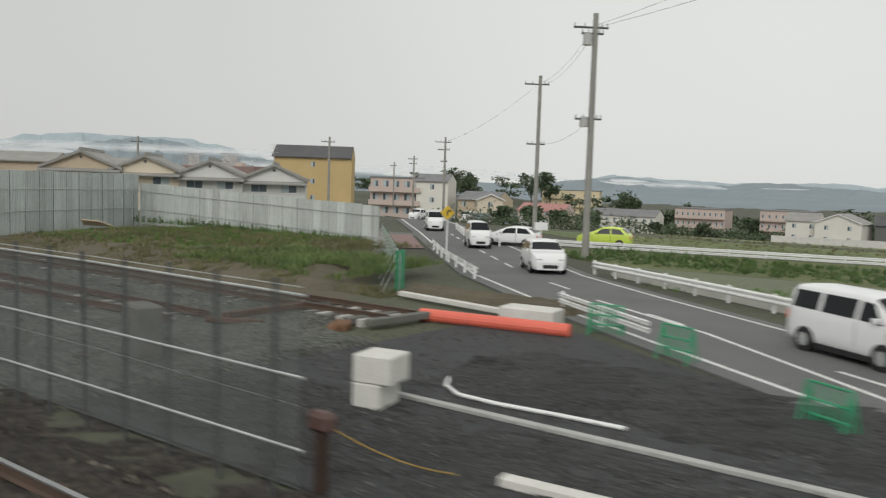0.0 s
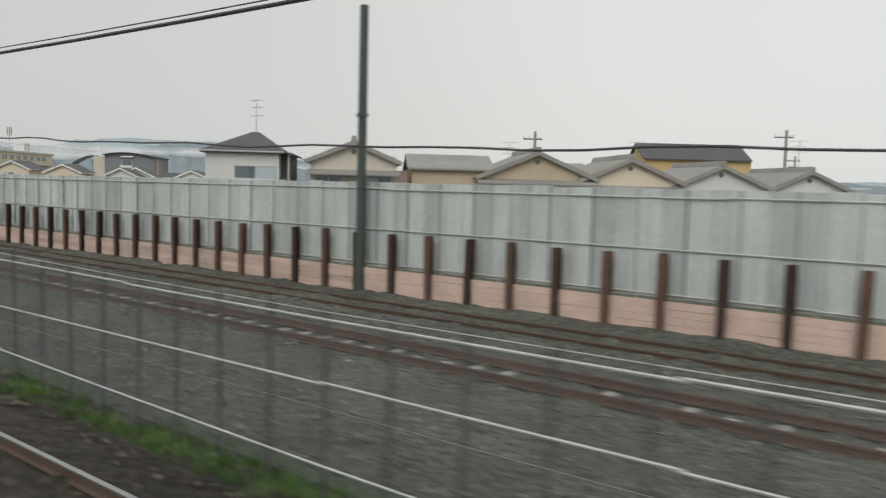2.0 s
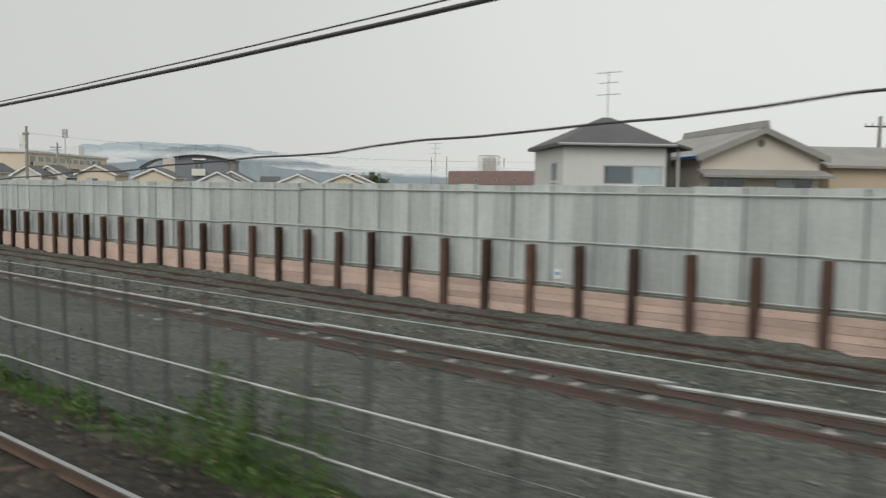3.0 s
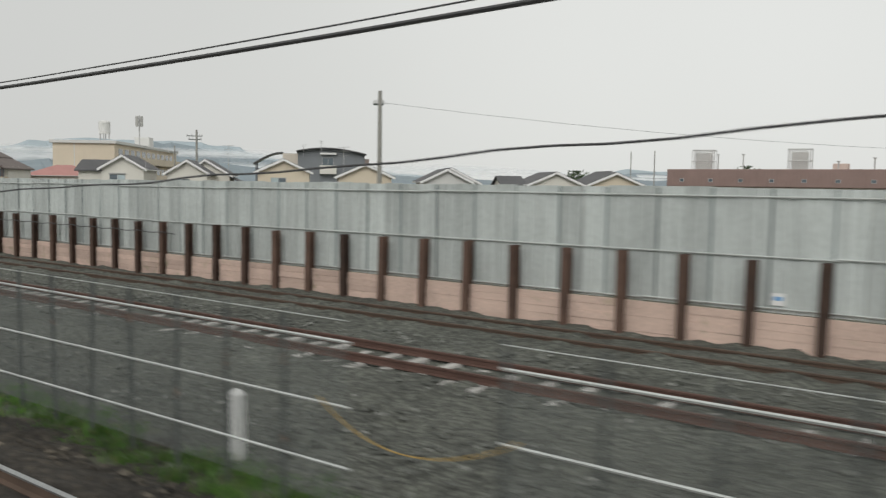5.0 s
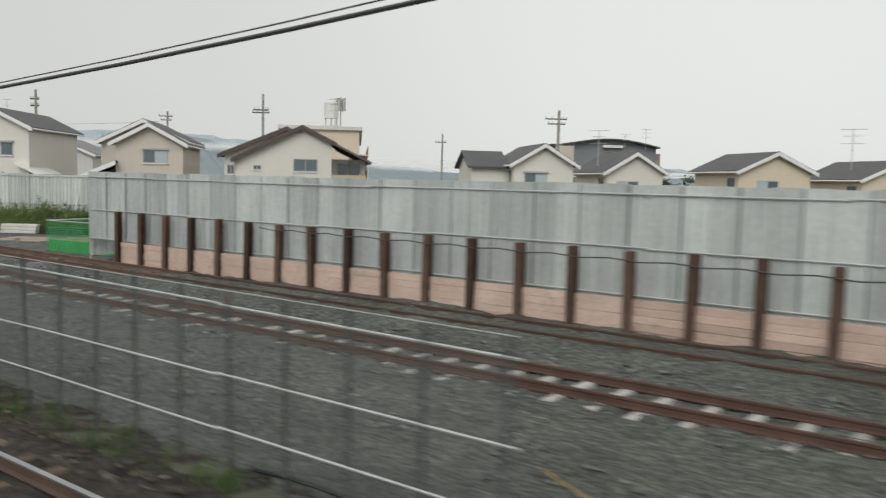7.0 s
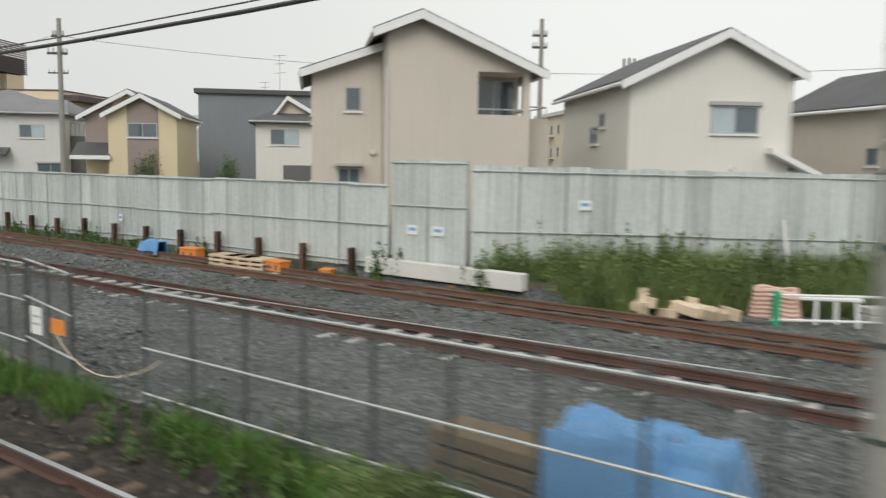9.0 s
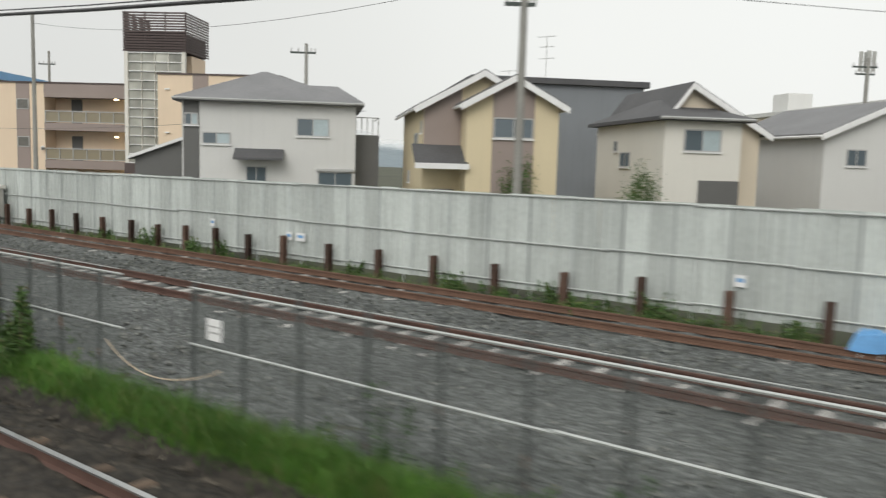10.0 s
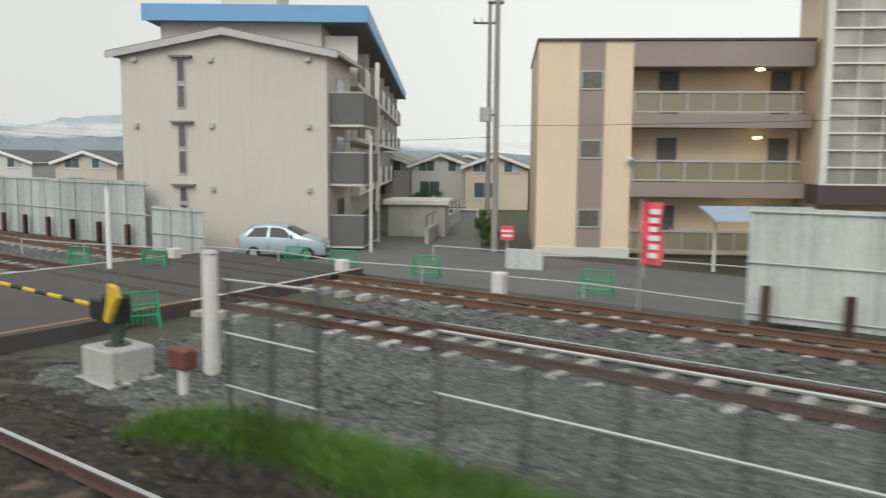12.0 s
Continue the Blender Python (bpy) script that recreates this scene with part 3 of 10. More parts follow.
# the grassed bank along the near track rises towards the crossing
def verge_z(x, y):
    rise = float(np.interp(x, [-139.4, -137.0, -135, -115, -90, -57, -50], [-0.34, 0.20, 0.26, 0.13, 0.05, -0.15, -0.33]))
    return GZ - 0.06 + (rise - GZ + 0.06) * float(np.interp(y, [4.95, 5.35, 5.6, 6.05, 6.55], [0.0, 0.8, 1.0, 1.0, 0.0]))


verge = bed("verge", -139.4, -50.0, [(4.95, GZ - 0.06), (6.55, GZ - 0.06)], M["ballast_brown"], "low earth bank under the grass beside the near track", rough=0.0, seed=4)
verge_rng = random.Random(12)
for vert in verge.data.vertices:
    vert.co.z = verge_z(vert.co.x, vert.co.y) + verge_rng.uniform(-0.03, 0.03)


# ---- steel hoardings, soldier piles and lagging ----
def sheet_mesh(name, width, z0, z1, mat):
    """A ribbed sheet: flat pans between raised ribs, folded from thin steel."""
    bm = bmesh.new()
    w = width
    outline = [(0.0, 0.0), (0.02, -0.032), (w * 0.22, -0.032), (w * 0.24, 0.0), (w * 0.38, 0.0), (w * 0.40, -0.032), (w * 0.60, -0.032), (w * 0.64, 0.0), (w * 0.74, 0.0), (w * 0.78, -0.032), (w - 0.02, -0.032), (w - 0.004, 0.0)]
    back = [(a, b + 0.006) for a, b in outline[::-1]]
    extrude_poly(bm, outline + back, z0, z1, "z")
    return mesh_from(name, bm, mat)


def hoarding(label, start, end, z0, z1, rails, width, mat, seed, top_drop=0.0):
    """Ribbed sheets on pipe rails from one ground point to another. top_drop: fall of the top from start to end."""
    a, b = Vector((*start, 0)), Vector((*end, 0))
    length, turn = (b - a).length, math.degrees(math.atan2(b.y - a.y, b.x - a.x))
    root = thing("hoarding", pose(a.x, a.y, 0, 0, 0, turn), label, "hoarding", "hoardings along the line")
    rng = random.Random(seed)
    meshes = [sheet_mesh("panel", width, z0, z1 + h, mat) for h in (0.0, 0.012, -0.012)]
    count = int(length / width)
    for k in range(count):
        s = k * width
        m = pose(s, rng.uniform(-0.006, 0.006), -top_drop * s / length + rng.uniform(-0.008, 0.008), rng.uniform(-0.4, 0.4), rng.uniform(-0.12, 0.12), rng.uniform(-0.4, 0.4))
        piece("panel", rng.choice(meshes), root, m)
    for z in rails:
        s = 0.0
        while s < length - 0.2:
            run = min(rng.choice((4.0, 6.0, 6.0)), length - s)
            bm = bmesh.new()
            dz = rng.choice((-0.02, 0.0, 0.0, 0.025))
            tube(bm, (s, -0.055, z + dz - top_drop * s / length), (min(length, s + run + 0.12), -0.055, z + dz - top_drop * (s + run) / length), 0.024, sides=6)
            part("rail", bm, M["pipe"], root)
            s += run
    # a thin lap strip covers every second joint
    bm = bmesh.new()
    box(bm, -0.028, 0.028, -0.044, -0.034, z0 + 0.02, z1 - 0.02)
    lap = mesh_from("lap_strip", bm, M["seam"] if mat is M["hoarding"] else M["seam_pale"])
    for k in range(1, count // 2 + 1):
        s = k * 2 * width
        piece("lap_strip", lap, root, pose(s, 0.0, -top_drop * s / length, 0, rng.uniform(-0.3, 0.3), 0))
    bm = bmesh.new()
    box(bm, 0.0, 0.05, 0.04, 0.09, z0 - 0.3, z1 - 0.1)
    me = mesh_from("post", bm, M["pipe"])
    for k in range(int(length / 2.0) + 1):
        piece("post", me, root, pose(k * 2.0, 0.0, -top_drop * k * 2.0 / length))
    return root


def pile_y(x):
    return 16.85 + 0.008 * x


hoarding("tall grey ribbed steel hoarding with pipe rails behind rusty piles", (-52.0, pile_y(-52) + 0.33), (100.2, pile_y(100.2) + 0.33), 0.62, 3.14, (0.70, 1.74, 2.93), 0.60, M["hoarding"], 1, -0.10)
hoarding("grey ribbed steel hoarding returning from the line", (100.25, pile_y(100.2) + 0.36), (93.0, 32.6), -0.2, 3.24, (1.0, 2.2), 0.60, M["hoarding"], 2)
hoarding("pale ribbed steel hoarding stepping down beside the grass plot", (93.0, 32.7), (113.75, 34.2), -0.1, 2.65, (0.9, 2.1), 0.60, M["hoarding_pale"], 3, 0.75)
hoarding("pale steel hoarding behind an overgrown bank", (-78.9, 17.25), (-46.0, 41.0), 0.4, 3.02, (1.35, 2.9), 0.60, M["hoarding_pale"], 4, 0.35)
hoarding("pale steel hoarding closing the yard corner", (-81.3, 17.0), (-78.95, 17.2), -0.1, 3.14, (1.9, 3.05), 0.58, M["hoarding_pale"], 5)
hoarding("low pale steel hoarding with pipe rails along the far track", (-134.8, 17.0), (-81.4, 17.0), -0.05, 2.26, (0.12, 1.12, 2.2), 0.60, M["hoarding_pale"], 6, -0.22)
hoarding("grey steel hoarding turning back from the yard", (-52.1, pile_y(-52) + 0.38), (-44.5, 40.0), 0.0, 3.0, (1.2, 2.9), 0.60, M["hoarding"], 7)
hoarding("low grey steel hoarding before the apartments", (-155.85, 17.0), (-152.7, 17.0), -0.2, 1.46, (0.5, 1.35), 0.60, M["hoarding"], 9)
hoarding("grey steel hoarding beyond the level crossing", (-215.0, 17.0), (-155.9, 17.0), -0.1, 2.3, (1.1, 2.2), 0.60, M["hoarding"], 8)


# pale props leaning against the yard hoarding
for k in (3, 6, 8, 11, 13):
    s = 2.2 + k * 1.9
    base = Vector((-78.9, 17.25, 0)) + Vector((math.cos(math.radians(36)), math.sin(math.radians(36)), 0)) * s
    pr = thing("leaning_prop", pose(base.x, base.y, 0, 0, 0, 36), "pale square prop leaning against the hoarding", "prop", "props of the hoarding")
    bm = bmesh.new()
    box(bm, -0.04, 0.04, -0.02, 0.02, 0.0, 1.45, 0.005)
    part("bar", bm, M["pale_wall"], pr, at=pose(0, -0.62, 0.42, -22, 0, 0))


def h_pile_mesh(name, z0, z1, w=0.20, d=0.20):
    bm = bmesh.new()
    a, b, t = w / 2, d / 2, 0.012
    extrude_poly(bm, [(-a, -b), (a, -b), (a, -b + t), (t / 2, -b + t), (t / 2, b - t), (a, b - t), (a, b), (-a, b), (-a, b - t), (-t / 2, b - t), (-t / 2, -b + t), (-a, -b + t)], z0, z1, "z")
    return mesh_from(name, bm, M["pile"])


def board_mesh(name, w, h, mat):
    bm = bmesh.new()
    box(bm, 0, w, 0, 0.05, 0, h, 0.006)
    return mesh_from(name, bm, mat)


tall = h_pile_mesh("pile", -0.5, 1.74)
plank = board_mesh("board", 1.30, 0.168, M["lagging"])
rng = random.Random(5)
wall = thing("retaining_wall", pose(0, 0, 0), "low retaining wall of rusty steel piles and pinkish timber boards", "retaining wall")
# the spacing of the piles tightens along the line
mark_x = np.array([101.0, 95.0, 85.0, 80.0, 72.0, 66.0, 54.0, 20.0, 3.0, -15.0, -20.0, -30.0, -54.0])
mark_n = (100.6 - mark_x) / 1.42 + np.array([0.0, 0.2, 0.3, 0.42, 0.5, 0.78, 0.88, 1.18, 1.44, 1.57, 1.7, 1.9, 2.3])
PILES = [float(np.interp(k, mark_n, mark_x)) for k in range(109) if k < mark_n[-1] - 1.5]
n_piles = len(PILES) - 1
for x in PILES:
    pile = piece("pile", tall, wall, pose(x, pile_y(x), rng.uniform(-0.03, 0.03), rng.uniform(-0.8, 0.8), rng.uniform(-0.8, 0.8), rng.uniform(-3, 3)))
joined = bmesh.new()
near_boards = []
for k in range(n_piles):
    x = PILES[k + 1] + 0.05
    for r in range(5):
        m = pose(x + rng.uniform(0, 0.02), pile_y(x) + 0.05 + rng.uniform(-0.012, 0.012), -0.19 + r * 0.172, rng.uniform(-1, 1), rng.uniform(-0.4, 0.4), 0.46)
        near_boards.append((k, m))
for k, m in near_boards:
    if 16 <= k < 40 or 66 <= k < 94:
        piece("board", plank, wall, m)
    else:
        vs = box(joined, 0, 1.30, 0, 0.05, 0, 0.168)
        bmesh.ops.transform(joined, matrix=m, verts=vs)
tagged(part("more_boards", joined, M["lagging"], wall), kind="stuff")
end_post = part("end_pile", bmesh.new(), M["pile"], wall)
bm = bmesh.new()
box(bm, 100.95, 101.25, pile_y(101) - 0.15, pile_y(101) + 0.15, -0.5, 2.1, 0.01)
bm.to_mesh(end_post.data)
bm.free()
end_post.data.materials.clear()
end_post.data.materials.append(M["pile"])

short = h_pile_mesh("steel_stub", -0.5, 0.72, 0.16, 0.16)
STUBS = [-82.5 - 1.9 * k for k in range(14)] + [-108.8 - 1.6 * k for k in range(4)] + [-115.2 - 1.84 * k for k in range(7)] + [-129.7, -131.2, -132.8, -134.35]
for x in STUBS:
    stub = new("steel_stub", short)
    stub.matrix_basis = pose(x, 16.72, rng.uniform(-0.06, 0.06), rng.uniform(-1.5, 1.5), rng.uniform(-1.5, 1.5), rng.uniform(-4, 4))
    tagged(stub, "short rusty steel pile in front of the hoarding", "steel pile", "piles before the low hoarding")
for k in range(14):
    stub = new("steel_stub", short)
    stub.matrix_basis = pose(-157.0 - k * 1.93, 16.72, 0.0, 0, 0, rng.uniform(-4, 4))
    tagged(stub, "short rusty steel pile beyond the crossing", "steel pile", "piles beyond the crossing")

# ---- wire-mesh fence beside the near track ----
FENCE_Y = 5.95
# heights of the rails along the line: the fence follows the uneven ground
RAIL_X = [-140, -134, -131, -103, -93, -82, -76, -72, -63, -58, -35, -26.5, -23.5, -19.78, -19.72, -13.4, -10, -5, 0, 6, 10.05, 10.2, 15, 21, 50, 57, 69, 72, 81, 86, 90, 111, 114, 131, 137]
TOP_Z = [1.58, 1.58, 1.58, 1.545, 1.6, 1.615, 1.46, 1.465, 1.56, 1.56, 1.72, 1.66, 1.48, 1.5, 1.77, 1.8, 1.78, 1.82, 1.84, 1.84, 1.87, 1.57, 1.58, 1.58, 1.61, 1.6, 1.65, 1.72, 1.72, 1.7, 1.71, 1.855, 1.84, 2.01, 1.975]
MID_Z = [0.96, 0.96, 0.96, 0.84, 0.91, 0.89, 0.75, 0.775, 0.69, 0.7, 0.86, 0.84, 0.68, 0.69, 0.94, 1.08, 1.0, 0.99, 1.02, 1.1, 1.11, 0.88, 0.92, 0.91, 0.84, 0.79, 0.82, 0.94, 0.94, 0.98, 1.01, 1.05, 1.025, 1.12, 1.105]
LOW_Z = [0.36, 0.36, 0.36, 0.22, 0.25, 0.3, 0.17, 0.17, 0.13, 0.14, 0.22, 0.2, 0.14, 0.14, 0.28, 0.37, 0.3, 0.28, 0.28, 0.27, 0.26, 0.23, 0.29, 0.28, 0.18, 0.12, 0.2, 0.19, 0.19, 0.1, 0.08, 0.16, 0.14, 0.32, 0.325]
WIRE_Z = [1.67, 1.66, 1.68, 1.615, 1.66, 1.68, 1.56, 1.57, 1.86, 1.86, 1.86, 1.84, 1.62, 1.63, 1.86, 1.88, 1.87, 1.9, 1.94, 1.94, 1.95, 1.8, 1.8, 1.79, 1.79, 1.78, 1.85, 1.85, 1.85, 1.78, 1.8, 1.95, 1.95, 2.08, 2.06]
# panels that were knocked askew: ends, then the three rails at either end
ASKEW = [(-127.1, -125.78, (1.38, 0.74, 0.2), (1.51, 0.93, 0.4)), (-137.4, -135.9, (1.76, 1.13, 0.5), (1.79, 1.12, 0.5)), (-82.0, -80.17, (1.57, 0.97, 0.38), (1.69, 1.14, 0.59)), (-80.08, -79.08, (1.58, 1.05, 0.45), (1.57, 1.03, 0.42)), (-79.04, -77.85, (1.64, 1.10, 0.5), (1.53, 0.95, 0.35))]


def mesh_fence(x0, x1, gaps, label):
    root = thing("wire_fence", pose(0, FENCE_Y, 0), label, "fence")
    cuts, a = [], x0
    for g0, g1 in gaps:
        cuts.append((a, g0))
        a = g1
    cuts.append((a, x1))
    rng = random.Random(31)
    post_mesh = {}

    def post(x, top):
        key = round(top, 1)
        if key not in post_mesh:
            pb = bmesh.new()
            tube(pb, (0, 0.03, -0.5), (0, 0.03, key + 0.03), 0.029, sides=8)
            post_mesh[key] = mesh_from("post", pb, M["fence_post"])
        piece("post", post_mesh[key], root, pose(x, 0, 0, rng.uniform(-1.2, 1.2), rng.uniform(-0.8, 0.8), 0))

    def bar(name, xa, za, xb, zb, r, mat="pipe", first=False):
        rb = bmesh.new()
        tube(rb, (xa, 0, za), (xb, 0, zb), r, sides=6)
        part(name, rb, M[mat], root, "pale galvanised pipe rail" if first else "")

    def table(zs, x):
        return float(np.interp(x, RAIL_X, zs))

    for s0, s1 in cuts:
        pts = np.linspace(s0, s1, max(2, int((s1 - s0) / 4) + 1))
        for k, (p, q) in enumerate(zip(pts, pts[1:])):
            for name, zs in (("top_rail", TOP_Z), ("middle_rail", MID_Z), ("lower_rail", LOW_Z)):
                step = rng.choice((0.0, 0.0, 0.0, 0.018, -0.015))
                if zs is LOW_Z and p < -83.0:
                    continue
                bar(name, p, table(zs, p) + step, q + 0.05, table(zs, q) + step, 0.018, first=k == 0)
            bar("top_wire", p, table(WIRE_Z, p), q, table(WIRE_Z, q), 0.0065)
            if p > 60.0:
                bar("tie_wire", p, table(MID_Z, p) - 0.26, q, table(MID_Z, q) - 0.26 + rng.uniform(-0.05, 0.03), 0.002)
        x = s0
        while x <= s1:
            post(x, table(WIRE_Z, x))
            x += 0.94
    for xa, xb, za, zb in ASKEW:
        for name, a_, b_ in zip(("top_rail", "middle_rail", "lower_rail"), za, zb):
            bar(name, xa, a_, xb, b_, 0.018)
        for x in (xa + 0.02, (xa + xb) / 2, xb - 0.02):
            post(x, max(za[0], zb[0]))
    verts, faces = [], []

    def strand(p, q):
        i = len(verts)
        r = 0.0030
        for c in (p, q):
            verts.extend([(c[0] - r, -0.004, c[1]), (c[0] + r, -0.004, c[1]), (c[0], 0.004, c[1] + r)])
        faces.extend([(i, i + 1, i + 4, i + 3), (i + 1, i + 2, i + 5, i + 4), (i + 2, i, i + 3, i + 5)])

    for s0, s1 in cuts + [(a_, b_) for a_, b_, _, _ in ASKEW]:
        x = s0 - 1.7
        while x < s1:
            top = table(TOP_Z, min(s1, max(s0, x + 0.8)))
            h = top + 0.1
            for xa, xb in ((x, x + h), (x + h, x)):
                # a strand runs from the foot to the top rail, cut off at the ends of the panel
                ends = []
                for k in (0.0, 1.0):
                    px_ = xa + (xb - xa) * k
                    kk = k
                    if px_ < s0 or px_ > s1:
                        kk = (min(s1, max(s0, px_)) - xa) / (xb - xa)
                    ends.append(kk)
                if ends[1] - ends[0] > 0.02:
                    strand(*[(xa + (xb - xa) * k, -0.1 + h * k) for k in ends])
            x += 0.075
    me = bpy.data.meshes.new("chain_mesh")
    me.from_pydata(verts, [], faces)
    me.materials.append(M["mesh_wire"])
    ob = new("chain_mesh", me)
    ob.parent = root
    tagged(ob, "weathered diamond wire mesh", kind="stuff")
    return root


mesh_fence(-134.25, 136.8, [(-127.0, -125.85), (-117.4, -115.9), (-98.4, -96.9), (-82.05, -76.2), (-68.6, -67.0), (-26.5, -23.5), (-19.78, -19.72), (-4.5, -2.6), (10.06, 10.19), (17.7, 19.55), (96.2, 97.6), (118.4, 120.4)], "low wire-mesh fence with pale pipe rails beside the track")


# ---- houses ----
def window(parent, x, z, w, h, face="front", depth=0.0, glass="window", split=1, hood=False, sill=True, name="window", plain=False):
    """A window on the wall of a house, in the house's own axes. face front: the wall y = depth; left: the wall x = depth."""
    turn = pose(x, depth, z) if face == "front" else pose(depth, x, z, 0, 0, -90)
    t = 0.05
    bm = bmesh.new()
    box(bm, 0, w, -0.035, 0.02, 0, t)
    box(bm, 0, w, -0.035, 0.02, h - t, h)
    box(bm, 0, t, -0.035, 0.02, t, h - t)
    box(bm, w - t, w, -0.035, 0.02, t, h - t)
    for k in range(1, split + 1):
        c = w * k / (split + 1)
        box(bm, c - 0.02, c + 0.02, -0.03, 0.02, t, h - t)
    win = part(name, bm, M["frame"], parent, at=turn)
    for k in range(split + 1):
        a, b = w * k / (split + 1), w * (k + 1) / (split + 1)
        bm = bmesh.new()
        box(bm, a + 0.01, b - 0.01, -0.012, 0.012, t * 0.5, h - t * 0.5)
        part("pane", bm, M[glass] if plain or (k + int(z * 10)) % 2 == 0 else M["window"], win)
    if hood:
        bm = bmesh.new()
        box(bm, -0.06, w + 0.06, -0.12, 0.0, h, h + 0.12, 0.01)
        part("shutter_box", bm, M["frame"], win)
    if sill:
        bm = bmesh.new()
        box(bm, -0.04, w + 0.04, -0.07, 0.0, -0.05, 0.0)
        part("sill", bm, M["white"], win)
    return win


def slope_slab(bm, pts, thick):
    """A roof plane of any outline with an even thickness."""
    top = [bm.verts.new(p) for p in pts]
    low = [bm.verts.new((p[0], p[1], p[2] - thick)) for p in pts]
    bm.faces.new(top)
    bm.faces.new(low[::-1])
    k = len(pts)
    for i in range(k):
        bm.faces.new((top[i], low[i], low[(i + 1) % k], top[(i + 1) % k]))


def gable_volume(parent, x0, x1, y0, y1, eave_l, eave_r, ridge_x, ridge, wall, roof, trim="white", over=0.35, front=0.35, z0=GZ, name="wall"):
    """Walls with a gable to the front (y0) and a pitched roof with the ridge running back."""
    bm = bmesh.new()
    extrude_poly(bm, [(x0, z0), (x1, z0), (x1, eave_r), (ridge_x, ridge), (x0, eave_l)], y0, y1, "y")
    part(name, bm, M[wall], parent)
    sl = (ridge - eave_l) / max(0.01, ridge_x - x0)
    sr = (ridge - eave_r) / max(0.01, x1 - ridge_x)
    bm = bmesh.new()
    r = ridge + 0.14
    slope_slab(bm, [(x0 - over, y0 - front, eave_l + 0.14 - sl * over), (ridge_x, y0 - front, r), (ridge_x, y1 + front, r), (x0 - over, y1 + front, eave_l + 0.14 - sl * over)], 0.13)
    slope_slab(bm, [(ridge_x, y0 - front, r), (x1 + over, y0 - front, eave_r + 0.14 - sr * over), (x1 + over, y1 + front, eave_r + 0.14 - sr * over), (ridge_x, y1 + front, r)], 0.13)
    rf = part("roof", bm, M[roof], parent)
    for xa, za, xb, zb in ((x0 - over, eave_l + 0.10 - sl * over, ridge_x, r - 0.04), (ridge_x, r - 0.04, x1 + over, eave_r + 0.10 - sr * over)):
        bm = bmesh.new()
        extrude_poly(bm, [(xa, za), (xb, zb), (xb, zb - 0.24), (xa, za - 0.24)], y0 - front - 0.035, y0 - front - 0.003, "y")
        part("bargeboard", bm, M[trim], rf, "white verge board" if trim == "white" else "")
    for xe, ze in ((x0 - over, eave_l - sl * over), (x1 + over, eave_r - sr * over)):
        bm = bmesh.new()
        tube(bm, (xe, y0 - front + 0.02, ze + 0.02), (xe, y1 + front, ze + 0.02), 0.06, sides=6)
        part("gutter", bm, M[trim], rf)
    return rf


def hip_volume(parent, x0, x1, y0, y1, eave, ridge, ra, rb, wall, roof, over=0.4, z0=GZ, ry=None, trim="frame"):
    """Walls under a hipped roof; the ridge runs from x = ra to x = rb."""
    bm = bmesh.new()
    box(bm, x0, x1, y0, y1, z0, eave)
    part("wall", bm, M[wall], parent)
    ym = (y0 + y1) / 2 if ry is None else ry
    a, b, c, d = (x0 - over, y0 - over, eave), (x1 + over, y0 - over, eave), (x1 + over, y1 + over, eave), (x0 - over, y1 + over, eave)
    p, q = (ra, ym, ridge), (rb, ym, ridge)
    bm = bmesh.new()
    va = [bm.verts.new(v) for v in (a, b, c, d)]
    vp, vq = bm.verts.new(p), bm.verts.new(q)
    vl = [bm.verts.new((v[0], v[1], eave - 0.14)) for v in (a, b, c, d)]
    bm.faces.new((va[0], va[1], vq, vp))
    bm.faces.new((va[1], va[2], vq))
    bm.faces.new((va[2], va[3], vp, vq))
    bm.faces.new((va[3], va[0], vp))
    for i in range(4):
        j = (i + 1) % 4
        bm.faces.new((va[i], vl[i], vl[j], va[j]))
    bm.faces.new(vl[::-1])
    rf = part("roof", bm, M[roof], parent)
    bm = bmesh.new()
    tube(bm, (x0 - over, y0 - over - 0.05, eave - 0.06), (x1 + over, y0 - over - 0.05, eave - 0.06), 0.055, sides=6)
    part("gutter", bm, M[trim], rf)
    return rf


def house_at(x, y, turn, label, category="house", group=""):
    return thing("house", pose(x, y, 0, 0, 0, turn), label, category, group)


def aerial(x, y, z, h=1.8):
    """A roof aerial with its bars."""
    root = thing("roof_aerial", pose(x, y, z), "thin metal television aerial on a roof", "aerial", "roof aerials")
    bm = bmesh.new()
    tube(bm, (0, 0, -0.4), (0, 0, h), 0.022, sides=5)
    part("mast", bm, M["frame"], root)
    for k, (zz, w) in enumerate(((h * 0.98, 0.55), (h * 0.78, 0.4), (h * 0.55, 0.5))):
        bm = bmesh.new()
        tube(bm, (-w, 0, zz), (w, 0.1, zz), 0.016, sides=4)
        for s in range(5):
            tube(bm, (-w + s * w / 2, -0.22, zz), (-w + s * w / 2, 0.22, zz), 0.008, sides=4)
        part("bar", bm, M["frame"], root)
    return root


T = 45
